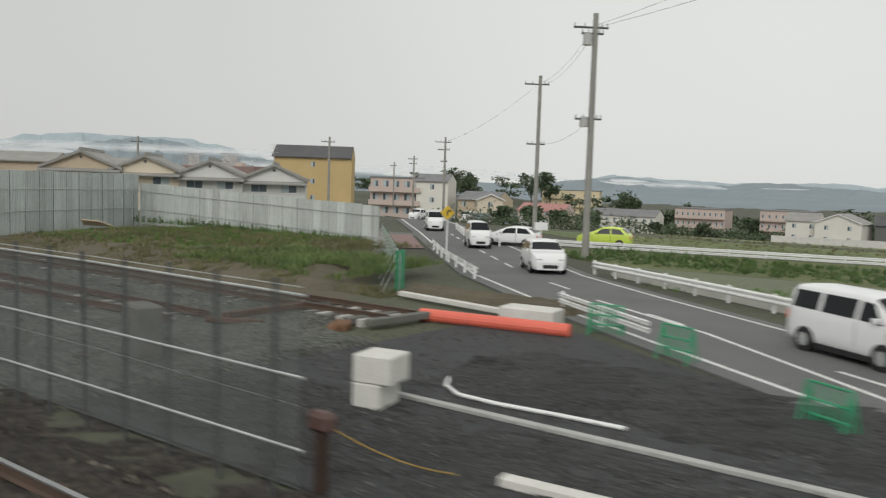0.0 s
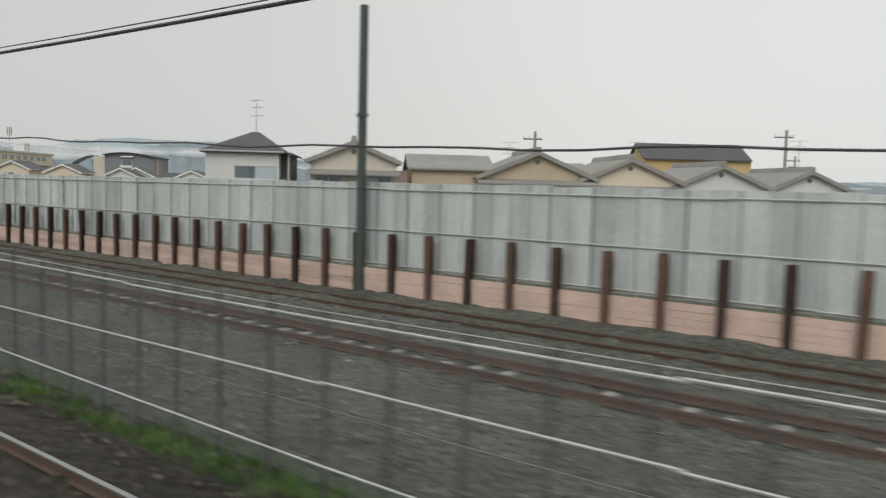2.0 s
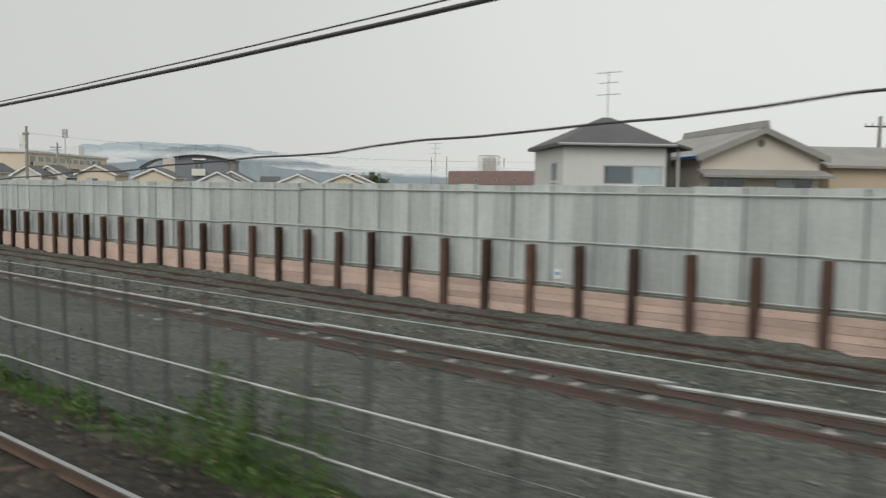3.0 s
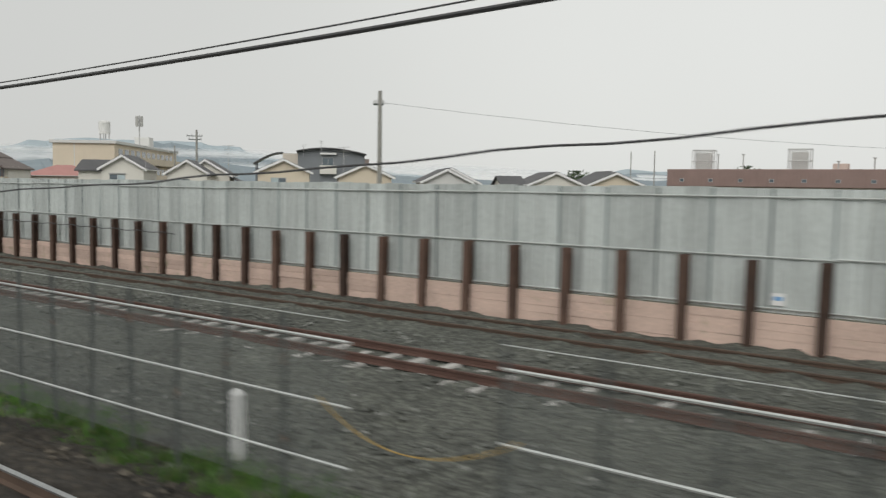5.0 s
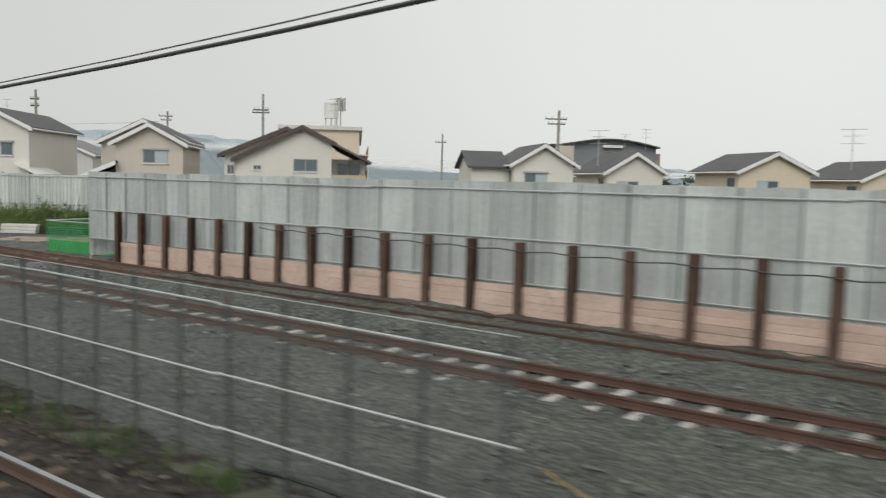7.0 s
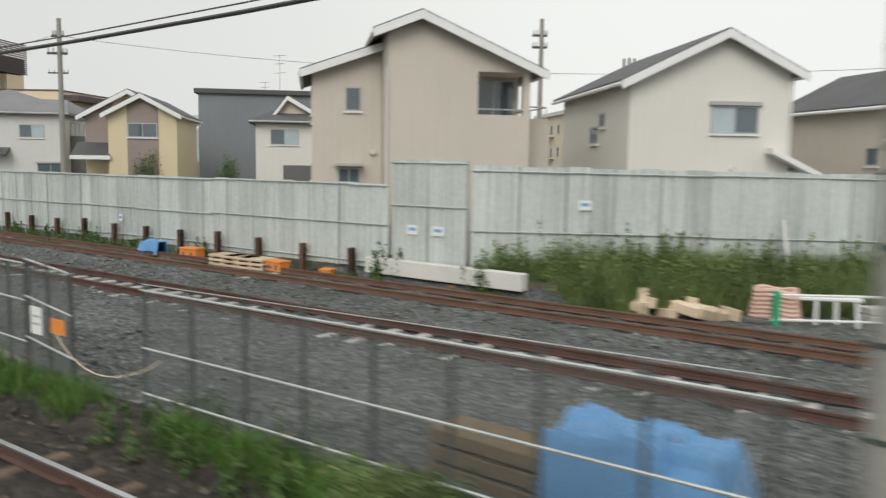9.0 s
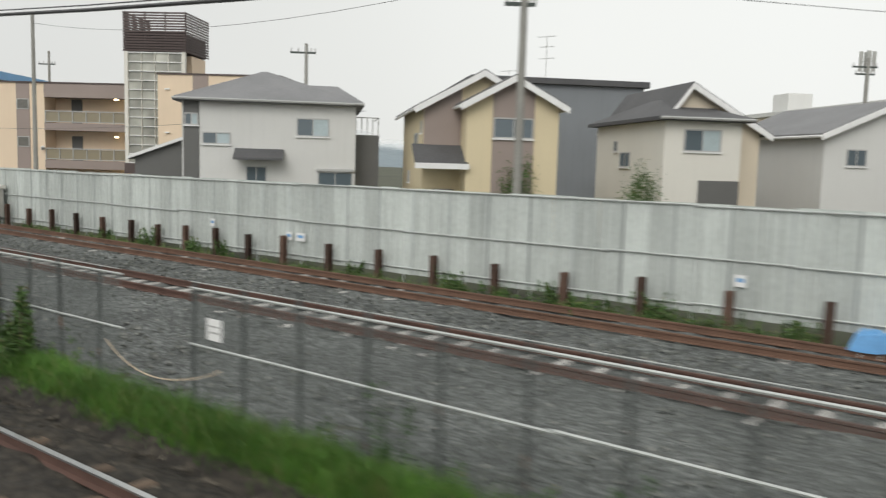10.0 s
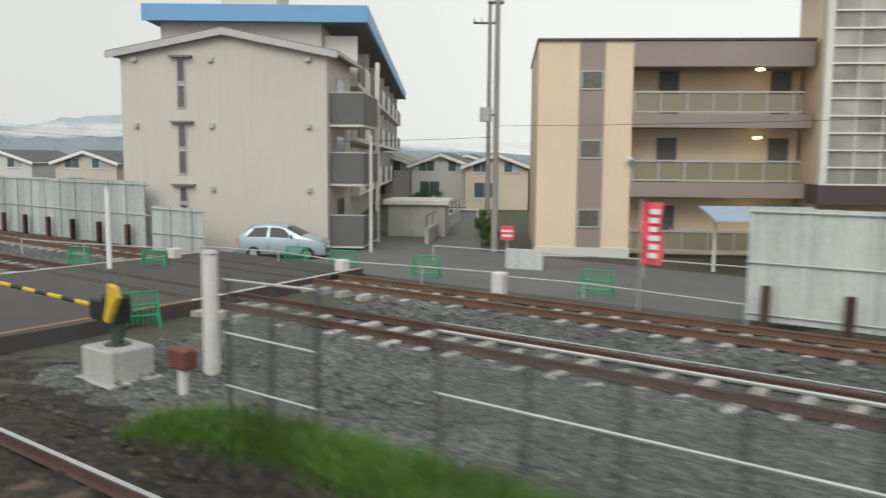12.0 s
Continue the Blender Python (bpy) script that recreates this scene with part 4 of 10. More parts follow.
# beige two-storey house with an open corner balcony
h = house_at(-85.3, 18.0, T, "beige two-storey house with a corner balcony and white verge boards")
gable_volume(h, 0.0, 2.13, 0.3, 5.7, 5.80, 6.55, 2.13, 6.56, "beige_wall", "roof_dark", over=0.36)
gable_volume(h, 2.14, 6.3, -0.35, 5.7, 6.82, 5.79, 3.05, 7.19, "beige_wall", "roof_dark", over=0.44, front=1.9)
for outline in ([(2.14, GZ), (4.75, GZ), (4.75, 6.457), (3.05, 7.19), (2.14, 6.82)], [(4.75, GZ), (6.3, GZ), (6.3, 4.46), (4.75, 4.46)], [(4.75, 5.69), (6.3, 5.69), (6.3, 5.79), (4.75, 6.457)]):
    bm = bmesh.new()
    extrude_poly(bm, outline, -1.85, -0.352, "y")
    part("front_wall", bm, M["beige_wall"], h)
bm = bmesh.new()
box(bm, 6.10, 6.3, -1.85, -1.65, 4.46, 5.69)
part("balcony_post", bm, M["beige_wall"], h)
bm = bmesh.new()
tube(bm, (4.75, -1.78, 4.62), (6.1, -1.78, 4.62), 0.025, sides=6)
tube(bm, (6.22, -1.65, 4.62), (6.22, -0.4, 4.62), 0.025, sides=6)
part("balcony_rail", bm, M["frame"], h)
window(h, 4.85, 4.5, 1.35, 1.1, depth=-0.357, split=1, sill=False)
window(h, 1.0, 4.58, 0.50, 0.75, depth=0.295, split=0)
window(h, 4.73, 4.31, 1.15, 0.84, "left", -0.005)
window(h, 2.27, 4.47, 1.30, 0.89, "left", -0.005)
window(h, 4.15, 2.35, 1.1, 0.6, "left", -0.005)
window(h, 0.78, 2.35, 0.7, 0.5, depth=0.295)
bm = bmesh.new()
box(bm, 0.68, 1.55, -0.10, 0.3, 2.90, 2.98)
part("canopy", bm, M["frame"], h)
bm = bmesh.new()
tube(bm, (1.85, 0.18, 3.35), (1.85, 0.3, 3.35), 0.09, sides=8)
part("vent_cap", bm, M["pale_wall"], h)
bm = bmesh.new()
box(bm, 6.301, 7.15, -0.9, 4.8, GZ, 4.42)
part("side_wing", bm, M["beige_wall"], h)
for x, y in ((6.45, -0.85), (7.08, -0.85), (7.08, 1.0), (7.08, 2.9), (7.08, 4.7)):
    bm = bmesh.new()
    tube(bm, (x, y, 4.42), (x, y, 4.78), 0.02, sides=6)
    part("terrace_post", bm, M["pale_wall"], h)
bm = bmesh.new()
tube(bm, (6.3, -0.85, 4.78), (7.1, -0.85, 4.78), 0.025, sides=6)
tube(bm, (7.08, -0.85, 4.78), (7.08, 4.75, 4.78), 0.025, sides=6)
part("terrace_rail", bm, M["pale_wall"], h)
for x, y in ((2.11, -1.9), (6.33, -0.2)):
    bm = bmesh.new()
    tube(bm, (x, y, GZ), (x, y, 5.7), 0.035, sides=6)
    part("downpipe", bm, M["pale_wall"], h)

h = house_at(-76.97, 21.88, 41.0, "white two-storey gabled house with a shuttered window")
gable_volume(h, 0.22, 4.92, 0.0, 8.0, 5.48, 5.80, 2.9, 6.80, "white_wall", "roof_dark")
window(h, 2.6, 4.0, 1.4, 0.8, depth=-0.005, glass="window_pale", hood=True)
window(h, 4.07, 3.71, 0.96, 0.57, "left", 0.215)
window(h, 2.99, 4.22, 0.6, 0.46, "left", 0.215)
bm = bmesh.new()
slope_slab(bm, [(4.25, -0.5, 3.62), (4.25, 3.0, 3.62), (5.75, 3.0, 2.92), (5.75, -0.5, 2.92)], 0.16)
part("lean_to_roof", bm, M["white"], h)
bm = bmesh.new()
box(bm, 4.921, 5.5, 0.02, 2.8, GZ, 3.0)
part("porch", bm, M["white_wall"], h)
bm = bmesh.new()
tube(bm, (3.3, -0.1, 3.0), (3.3, 0.0, 3.0), 0.09, sides=8)
part("vent_cap", bm, M["pale_wall"], h)
bm = bmesh.new()
tube(bm, (4.95, -0.06, GZ), (4.95, -0.06, 5.6), 0.035, sides=6)
part("downpipe", bm, M["pale_wall"], h)

h = house_at(-68.4, 27.9, T, "beige two-storey house with two gables and a lean-to")
gable_volume(h, 0.0, 3.9, 0.0, 7.0, 5.0, 5.0, 1.95, 6.05, "beige_wall", "roof_dark")
gable_volume(h, -1.38, 3.6, 2.2, 8.5, 5.10, 5.25, 1.2, 6.40, "beige_wall", "roof_dark")
window(h, 1.57, 3.73, 1.43, 0.81, depth=-0.005, glass="window_pale", hood=True)
window(h, 3.5, 3.15, 0.6, 0.6, "left", -1.385, split=0)
window(h, 2.7, 4.0, 0.35, 0.42, "left", -1.385, split=0)
bm = bmesh.new()
slope_slab(bm, [(-2.2, -0.5, 2.85), (0.1, -0.5, 3.85), (0.1, 2.2, 3.85), (-2.2, 2.2, 2.85)], 0.15)
part("lean_to_roof", bm, M["roof_dark"], h)
bm = bmesh.new()
extrude_poly(bm, [(-2.25, 2.82), (0.1, 3.84), (0.1, 3.58), (-2.25, 2.56)], -0.55, -0.51, "y")
part("bargeboard", bm, M["white"], h)
bm = bmesh.new()
box(bm, -1.9, 0.0, 0.0, 2.2, GZ, 3.0)
part("porch", bm, M["beige_wall"], h)

h = house_at(-63.5, 33.0, T, "white two-storey house with brown gabled roof and tan base")
gable_volume(h, 0.0, 5.8, 0.0, 8.0, 4.2, 5.32, 4.0, 6.2, "white_wall", "roof_brown", trim="brown", over=0.32)
gable_volume(h, -0.9, 3.9, 1.6, 8.0, 4.5, 5.6, 3.0, 6.17, "white_wall", "roof_brown", trim="brown", over=0.4)
window(h, 1.0, 3.5, 0.5, 0.3)
window(h, 3.45, 3.45, 1.5, 0.8)
window(h, -0.75, 3.2, 0.45, 0.6, depth=1.6)
bm = bmesh.new()
box(bm, -0.93, 5.83, -0.03, 3.0, GZ, 2.75)
part("base_band", bm, M["tan_wall"], h)
bm = bmesh.new()
box(bm, 5.801, 8.0, 1.5, 7.9, GZ, 4.3)
bay = part("balcony_bay", bm, M["white_wall"], h, "recessed balcony under the roof")
window(h, 6.15, 2.6, 1.5, 1.5, depth=1.495, sill=False)
bm = bmesh.new()
box(bm, 5.831, 8.0, 0.0, 0.12, GZ, 3.3, 0.01)
box(bm, 7.88, 8.0, 0.121, 1.5, GZ, 3.3, 0.01)
part("parapet", bm, M["tan_wall"], bay, "tan balcony parapet")
for x in (6.9, 7.9):
    bm = bmesh.new()
    box(bm, x, x + 0.1, 0.0, 0.1, 3.3, 4.42)
    part("post", bm, M["brown"], bay)
bm = bmesh.new()
slope_slab(bm, [(6.14, -0.35, 5.20), (8.3, -0.35, 4.15), (8.3, 8.3, 4.15), (6.14, 8.3, 5.20)], 0.14)
part("balcony_roof", bm, M["roof_brown"], h)

h = house_at(-117.55, 20.55, T, "pale grey two-storey house with grey hipped roof and dark corner panel")
hip_volume(h, 0.0, 7.05, 0.0, 6.6, 5.42, 6.88, 2.95, 3.2, "pale_wall", "roof_grey", over=0.33)
bm = bmesh.new()
low = [bm.verts.new(v) for v in ((2.6, -0.34, 5.424), (7.385, -0.34, 5.424), (7.385, 6.94, 5.424), (2.6, 6.94, 5.424))]
top = [bm.verts.new(v) for v in ((4.2, 3.3, 6.36), (6.3, 3.3, 6.36))]
for f in ((low[0], low[1], top[1], top[0]), (low[1], low[2], top[1]), (low[2], low[3], top[0], top[1]), (low[3], low[0], top[0]), tuple(low[::-1])):
    bm.faces.new(f)
part("rear_roof", bm, M["roof_grey"], h)
bm = bmesh.new()
box(bm, 7.051, 8.1, 1.0, 4.6, GZ, 4.15)
annex = part("annex", bm, M["dark_wall"], h, "dark grey side annex with a roof terrace")
for k in range(5):
    bm = bmesh.new()
    tube(bm, (7.1 + 0.24 * k, 1.05, 4.15), (7.1 + 0.24 * k, 1.05, 4.9), 0.02, sides=5)
    part("railing_post", bm, M["frame"], annex)
bm = bmesh.new()
tube(bm, (7.08, 1.05, 4.9), (8.1, 1.05, 4.9), 0.025, sides=5)
tube(bm, (8.08, 1.05, 4.9), (8.08, 4.6, 4.9), 0.025, sides=5)
part("handrail", bm, M["frame"], annex)
bm = bmesh.new()
box(bm, 0.06, 0.68, -0.025, 0.0, GZ, 5.3)
part("corner_panel", bm, M["dark_wall"], h, "dark grey corner panel")
window(h, 0.1, 4.3, 0.55, 0.5, depth=-0.03, glass="window_pale")
window(h, 0.80, 3.55, 1.13, 0.50, depth=-0.005, glass="window_pale")
window(h, 4.6, 3.98, 1.35, 0.76, depth=-0.005, glass="window_pale")
bm = bmesh.new()
slope_slab(bm, [(2.1, -0.75, 3.05), (4.1, -0.75, 3.05), (4.1, 0.0, 3.42), (2.1, 0.0, 3.42)], 0.1)
part("canopy", bm, M["roof_dark"], h)
window(h, 2.55, 1.2, 0.85, 1.5, split=1, sill=False)
window(h, 5.5, 1.4, 1.45, 1.15, hood=True)
bm = bmesh.new()
slope_slab(bm, [(-2.35, 0.9, 2.95), (0.0, 0.9, 3.85), (0.0, 4.2, 3.85), (-2.35, 4.2, 2.95)], 0.12)
lr = part("lean_to_roof", bm, M["roof_grey"], h)
bm = bmesh.new()
extrude_poly(bm, [(-2.38, 2.84), (0.0, 3.75), (0.0, 3.88), (-2.38, 2.97)], 0.86, 0.897, "y")
part("bargeboard", bm, M["white"], lr, "white verge board")
bm = bmesh.new()
extrude_poly(bm, [(-2.1, GZ), (0.0, GZ), (0.0, 3.74), (-2.1, 2.92)], 1.1, 4.0, "y")
part("side_wing", bm, M["dark_wall"], h)

h = house_at(-103.45, 26.75, T, "pale yellow two-storey house with taupe panels and white verges")
gable_volume(h, -3.58, -0.22, -0.35, 7.0, 5.22, 5.22, -1.93, 6.12, "yellow_wall", "roof_dark", over=0.28)
gable_volume(h, -5.0, -0.6, 0.9, 8.6, 5.17, 5.15, -2.8, 6.39, "yellow_wall", "roof_dark")
bm = bmesh.new()
extrude_poly(bm, [(-2.65, GZ), (-1.14, GZ), (-1.14, 5.70), (-1.93, 6.05), (-2.65, 5.70)], -0.385, -0.352, "y")
part("centre_panel", bm, M["taupe"], h, "taupe centre panel")
bm = bmesh.new()
extrude_poly(bm, [(-4.98, 2.9), (-3.60, 2.9), (-3.60, 5.90), (-4.98, 5.15)], 0.86, 0.897, "y")
part("side_panel", bm, M["taupe"], h, "taupe panel over the porch")
window(h, -2.63, 4.0, 1.46, 0.74, depth=-0.39)
window(h, 3.6, 3.6, 1.1, 0.6, "left", -5.005)
window(h, 1.5, 4.15, 0.4, 0.45, "left", -5.005, split=0)
window(h, 6.0, 2.2, 0.6, 0.5, "left", -5.005)
bm = bmesh.new()
slope_slab(bm, [(-5.4, -0.5, 3.05), (-3.5, -0.5, 3.05), (-3.5, 0.9, 3.75), (-5.4, 0.9, 3.75)], 0.13)
part("canopy", bm, M["roof_dark"], h)
bm = bmesh.new()
box(bm, -5.42, -3.48, -0.54, -0.505, 2.86, 3.06)
part("canopy_fascia", bm, M["white"], h)
bm = bmesh.new()
box(bm, -4.6, -3.8, 0.84, 0.9, GZ, 2.1)
part("door", bm, M["brown"], h)

h = house_at(-100.45, 29.05, T, "white two-storey house with dark hipped and gabled roof")
hip_volume(h, 0.0, 3.0, 0.0, 7.6, 5.0, 6.0, 1.4, 1.6, "white_wall", "roof_dark", over=0.35)
gable_volume(h, 0.6, 4.6, 1.6, 8.0, 5.0, 4.6, 1.6, 6.3, "cream_wall", "roof_dark")
window(h, 0.75, 3.75, 1.45, 0.82, glass="window_pale")
window(h, 4.5, 3.1, 1.15, 0.62, "left", -0.005)
window(h, 5.3, 3.75, 0.4, 0.45, "left", -0.005, split=0)
# flat dark sheet stands in for the shade inside the garage opening
bm = bmesh.new()
box(bm, 1.4, 3.0, -0.03, 0.0, GZ, 2.7)
part("garage_recess", bm, M["dark_wall"], h)

h = house_at(-113.5, 35.5, T, "large slate grey flat-topped building", "building")
bm = bmesh.new()
box(bm, 0.0, 9.2, 0.0, 9.0, GZ, 7.3)
part("wall", bm, M["slate"], h)
bm = bmesh.new()
box(bm, -0.25, 9.45, -0.25, 9.25, 7.3, 7.62, 0.02)
part("parapet", bm, M["roof_dark"], h)

h = house_at(-96.5, 36.0, T, "pale grey house with dark pitched roof behind the others")
gable_volume(h, 0.0, 6.0, 0.0, 8.0, 4.7, 4.7, 3.0, 6.0, "pale_wall", "roof_grey")
window(h, 1.0, 3.4, 0.9, 0.7)
window(h, 3.6, 3.4, 0.9, 0.7)

# row of pale gabled houses behind the tall hoarding
def side_wing(parent, x0, x1, y0, y1, eave, ridge, wall, roof, z0=GZ):
    """A wing whose ridge runs along the front, with gables at its ends."""
    ym = (y0 + y1) / 2
    bm = bmesh.new()
    extrude_poly(bm, [(y0, z0), (y1, z0), (y1, eave), (ym, ridge), (y0, eave)], x0, x1, "x")
    wing = part("wing", bm, M[wall], parent)
    bm = bmesh.new()
    k = (ridge - eave) / (ym - y0)
    for ya in (y0 - 0.35, y1 + 0.35):
        slope_slab(bm, [(x0 - 0.3, ya, eave + 0.12 - 0.35 * k), (x1, ya, eave + 0.12 - 0.35 * k), (x1, ym, ridge + 0.12), (x0 - 0.3, ym, ridge + 0.12)], 0.12)
    part("wing_roof", bm, M[roof], wing)
    return wing


# place of the gable, its height, walls, half width and what stands beside it
ROW = [(-49.4, 45.9, 5.60, "white_wall", 1.95, "wing"), (-45.0, 50.1, 5.23, "white_wall", 1.9, "rear"), (-37.9, 56.2, 5.48, "cream_wall", 2.5, ""), (-31.36, 60.98, 5.1, "cream_wall", 2.6, ""), (-26.1, 67.5, 4.75, "pale_wall", 2.4, "rear"), (-17.4, 74.5, 4.6, "white_wall", 2.7, "wing"), (-12.8, 78.8, 4.65, "cream_wall", 2.8, "rear")]
for px_, py_, rz_, wall_, half_, beside in ROW:
    h = house_at(px_ + 0.25, py_ + 0.25, T, {"white_wall": "white", "cream_wall": "cream", "pale_wall": "pale grey"}[wall_] + " gabled house with dark slates and white verge boards", "house", "row of gabled houses")
    gable_volume(h, -half_ - 0.2, half_ - 0.2, 0.0, 6.5, rz_ - 1.25, rz_ - 1.25, -0.2, rz_ - 0.1, wall_, "roof_dark")
    window(h, -1.45, rz_ - 2.6, 1.5, 0.72, glass="window_pale", hood=beside == "wing")
    window(h, 1.6, rz_ - 2.6, 1.1, 0.9, "left", -half_ - 0.205)
    if beside == "wing":
        side_wing(h, -half_ - 2.7, -half_ - 0.21, 1.3, 6.2, rz_ - 1.5, rz_ - 0.55, wall_, "roof_dark")
    if beside == "rear":
        gable_volume(h, -half_ + 0.9, half_ + 1.5, 4.4, 9.4, rz_ - 1.35, rz_ - 1.35, 0.95, rz_ + 0.1, wall_, "roof_dark")
        bm = bmesh.new()
        slope_slab(bm, [(half_ + 1.52, 4.6, rz_ - 1.6), (half_ + 3.6, 4.6, rz_ - 2.5), (half_ + 3.6, 9.2, rz_ - 2.5), (half_ + 1.52, 9.2, rz_ - 1.6)], 0.12)
        part("lean_to_roof", bm, M["roof_dark"], h)

# older tiled houses at the start of the ride
OLD = [(66.42, 43.28, 5.45, "tan_wall", 3.6), (70.6, 47.6, 5.2, "cream_wall", 3.2), (74.7, 52.2, 4.95, "pale_wall", 3.2), (78.8, 57.0, 4.75, "pale_wall", 3.2), (58.58, 34.99, 5.75, "beige_wall", 2.6)]
for k, (px_, py_, rz_, wall_, half_) in enumerate(OLD):
    h = house_at(px_ + 0.2, py_ + 0.2, T, {"tan_wall": "tan", "cream_wall": "cream", "pale_wall": "pale grey", "beige_wall": "beige"}[wall_] + " older gabled house with weathered grey roof tiles", "house", "older tiled houses")
    gable_volume(h, -half_, half_, 0.0, 8.0, rz_ - 0.1 - 0.42 * half_, rz_ - 0.1 - 0.42 * half_, 0.0, rz_ - 0.1, wall_, "roof_tile", trim="roof_tile", over=0.3)
    bm = bmesh.new()
    extrude_poly(bm, [(-0.18, rz_ - 0.02), (0.18, rz_ - 0.02), (0.1, rz_ + 0.28), (-0.1, rz_ + 0.28)], -0.4, 8.3, "y")
    part("ridge_cap", bm, M["roof_tile"], h)
    bm = bmesh.new()
    tube(bm, (0, -0.04, rz_ - 0.65), (0, 0.02, rz_ - 0.65), 0.16, sides=8)
    part("gable_vent", bm, M["dark_wall"], h)
    window(h, -2.3, rz_ - 2.9, 1.6, 0.8)
    window(h, 0.7, rz_ - 2.9, 1.6, 0.8, glass="window_pale")
    bm = bmesh.new()
    slope_slab(bm, [(-half_ - 0.2, -0.9, rz_ - 2.0), (half_ + 0.2, -0.9, rz_ - 2.0), (half_ + 0.2, 0.0, rz_ - 1.75), (-half_ - 0.2, 0.0, rz_ - 1.75)], 0.1)
    part("eave_strip", bm, M["roof_tile"], h)
    if wall_ == "beige_wall":
        bm = bmesh.new()
        slope_slab(bm, [(-half_ - 0.42, -0.3, rz_ - 1.22), (-half_ + 0.35, -0.3, rz_ - 0.93), (-half_ + 0.35, 1.6, rz_ - 0.93), (-half_ - 0.42, 1.6, rz_ - 1.22)], 0.03)
        part("blue_sheet", bm, M["tarp"], h, "blue sheet laid over the roof edge")
    if wall_ == "tan_wall":
        side_wing(h, -half_ - 4.2, -half_ + 1.0, 0.6, 6.0, rz_ - 1.2, rz_ - 0.35, "tan_wall", "roof_tile")
    if wall_ == "cream_wall":
        side_wing(h, -half_ - 1.6, -half_ + 1.2, 1.0, 7.0, rz_ - 1.3, rz_ - 0.4, "cream_wall", "roof_tile")

h = house_at(52.7, 28.0, T, "white two-storey house under a dark hipped roof")
hip_volume(h, 0.75, 5.0, 0.0, 5.6, 4.95, 6.22, 3.1, 3.5, "pale_wall", "roof_dark", over=0.3)
window(h, 2.4, 3.3, 2.45, 0.78, glass="window_pale")
window(h, 2.0, 3.4, 1.0, 0.8, "left", 0.745)
# porch recess: its shade is put into the dark wall colour
bm = bmesh.new()
box(bm, 5.001, 5.65, 1.2, 5.4, GZ, 4.93)
bay = part("side_bay", bm, M["dark_wall"], h, "side bay coloured dark for the shade under the eaves")
bm = bmesh.new()
box(bm, 5.5, 5.6, 0.1, 0.2, GZ, 4.93)
part("post", bm, M["frame"], bay)
bm = bmesh.new()
slope_slab(bm, [(5.25, -0.3, 4.99), (5.95, -0.3, 4.80), (5.95, 5.9, 4.80), (5.25, 5.9, 4.99)], 0.1)
part("side_eave", bm, M["roof_dark"], h)


# ---- apartment buildings by the crossing ----
def slab(parent, name, x0, x1, y0, y1, z0, z1, mat, label="", bevel=0.0):
    bm = bmesh.new()
    box(bm, x0, x1, y0, y1, z0, z1, bevel)
    return part(name, bm, M[mat], parent, label)


lamp_mat = bpy.data.materials.new("lit_gallery_lamp")
lamp_mat.use_nodes = True
lamp_mat.node_tree.nodes["Principled BSDF"].inputs["Emission Color"].default_value = (1.0, 0.78, 0.45, 1)
lamp_mat.node_tree.nodes["Principled BSDF"].inputs["Emission Strength"].default_value = 6.0
M["lamp"] = lamp_mat


def railing(parent, x0, x1, y, z0, z1, mat="frame", bars=True):
    r = slab(parent, "railing", x0, x1, y - 0.03, y + 0.03, z1 - 0.06, z1, mat)
    slab(r, "bottom_bar", x0, x1, y - 0.02, y + 0.02, z0 + 0.05, z0 + 0.1, mat)
    x = x0
    while x < x1:
        slab(r, "upright", x, x + 0.05, y - 0.025, y + 0.025, z0, z1 - 0.06, mat)
        x += 0.92
    if bars:
        slab(r, "screen", x0, x1, y + 0.03, y + 0.045, z0 + 0.1, z1 - 0.08, "balcony_screen", "obscured olive glass screen")
    return r


apt = thing("apartment_building", pose(-145.16, 25.84, 0, 0, 0, 33), "three-storey peach and taupe apartment block with open galleries", "apartment building")
slab(apt, "wall", 0.0, 3.36, 0.0, 9.0, GZ, 7.42, "peach_wall")
strip = slab(apt, "wall_strip", 1.46, 2.36, -0.03, 0.0, 0.02, 7.42, "taupe", "taupe vertical strip")
for z in (5.70, 3.25, 0.75):
    window(strip, 1.50, z, 0.82, 0.68, depth=-0.035, split=0, glass="window_dim", sill=False, plain=True)
slab(apt, "plinth", -0.05, 3.4, -0.06, 0.0, GZ, 0.02, "pale_wall")
slab(apt, "gallery_wall", 3.36, 9.6, 1.35, 9.0, GZ, 7.40, "peach_wall")
slab(apt, "roof_fascia", 3.36, 9.6, -0.05, 1.35, 6.52, 7.40, "taupe", "taupe roof fascia")
slab(apt, "coping", -0.06, 9.62, -0.1, 9.05, 7.42, 7.50, "brown")
for z0, z1 in ((4.38, 4.86), (1.90, 2.43)):
    slab(apt, "gallery_floor", 3.36, 9.6, -0.05, 1.35, z0, z1, "taupe", "taupe gallery slab")
for z0 in (4.86, 2.43, -0.1):
    railing(apt, 3.40, 9.3, -0.02, z0, z0 + 0.80)
    for x in (4.5, 8.55):
        d = slab(apt, "door", x, x + 0.72, 1.29, 1.35, z0, z0 + 1.62, "dark_wall", "dark flat door")
        slab(d, "handle", x + 0.58, x + 0.62, 1.25, 1.29, z0 + 0.6, z0 + 0.8, "frame")
    bm = bmesh.new()
    tube(bm, (7.93, 0.6, z0 + 1.58), (7.93, 0.6, z0 + 1.66), 0.13, sides=10)
    part("ceiling_lamp", bm, M["lamp"], apt, "lit warm ceiling lamp")
bm = bmesh.new()
tube(bm, (3.3, -0.2, 3.2), (3.36, -0.42, 3.25), 0.15, 0.02, 10)
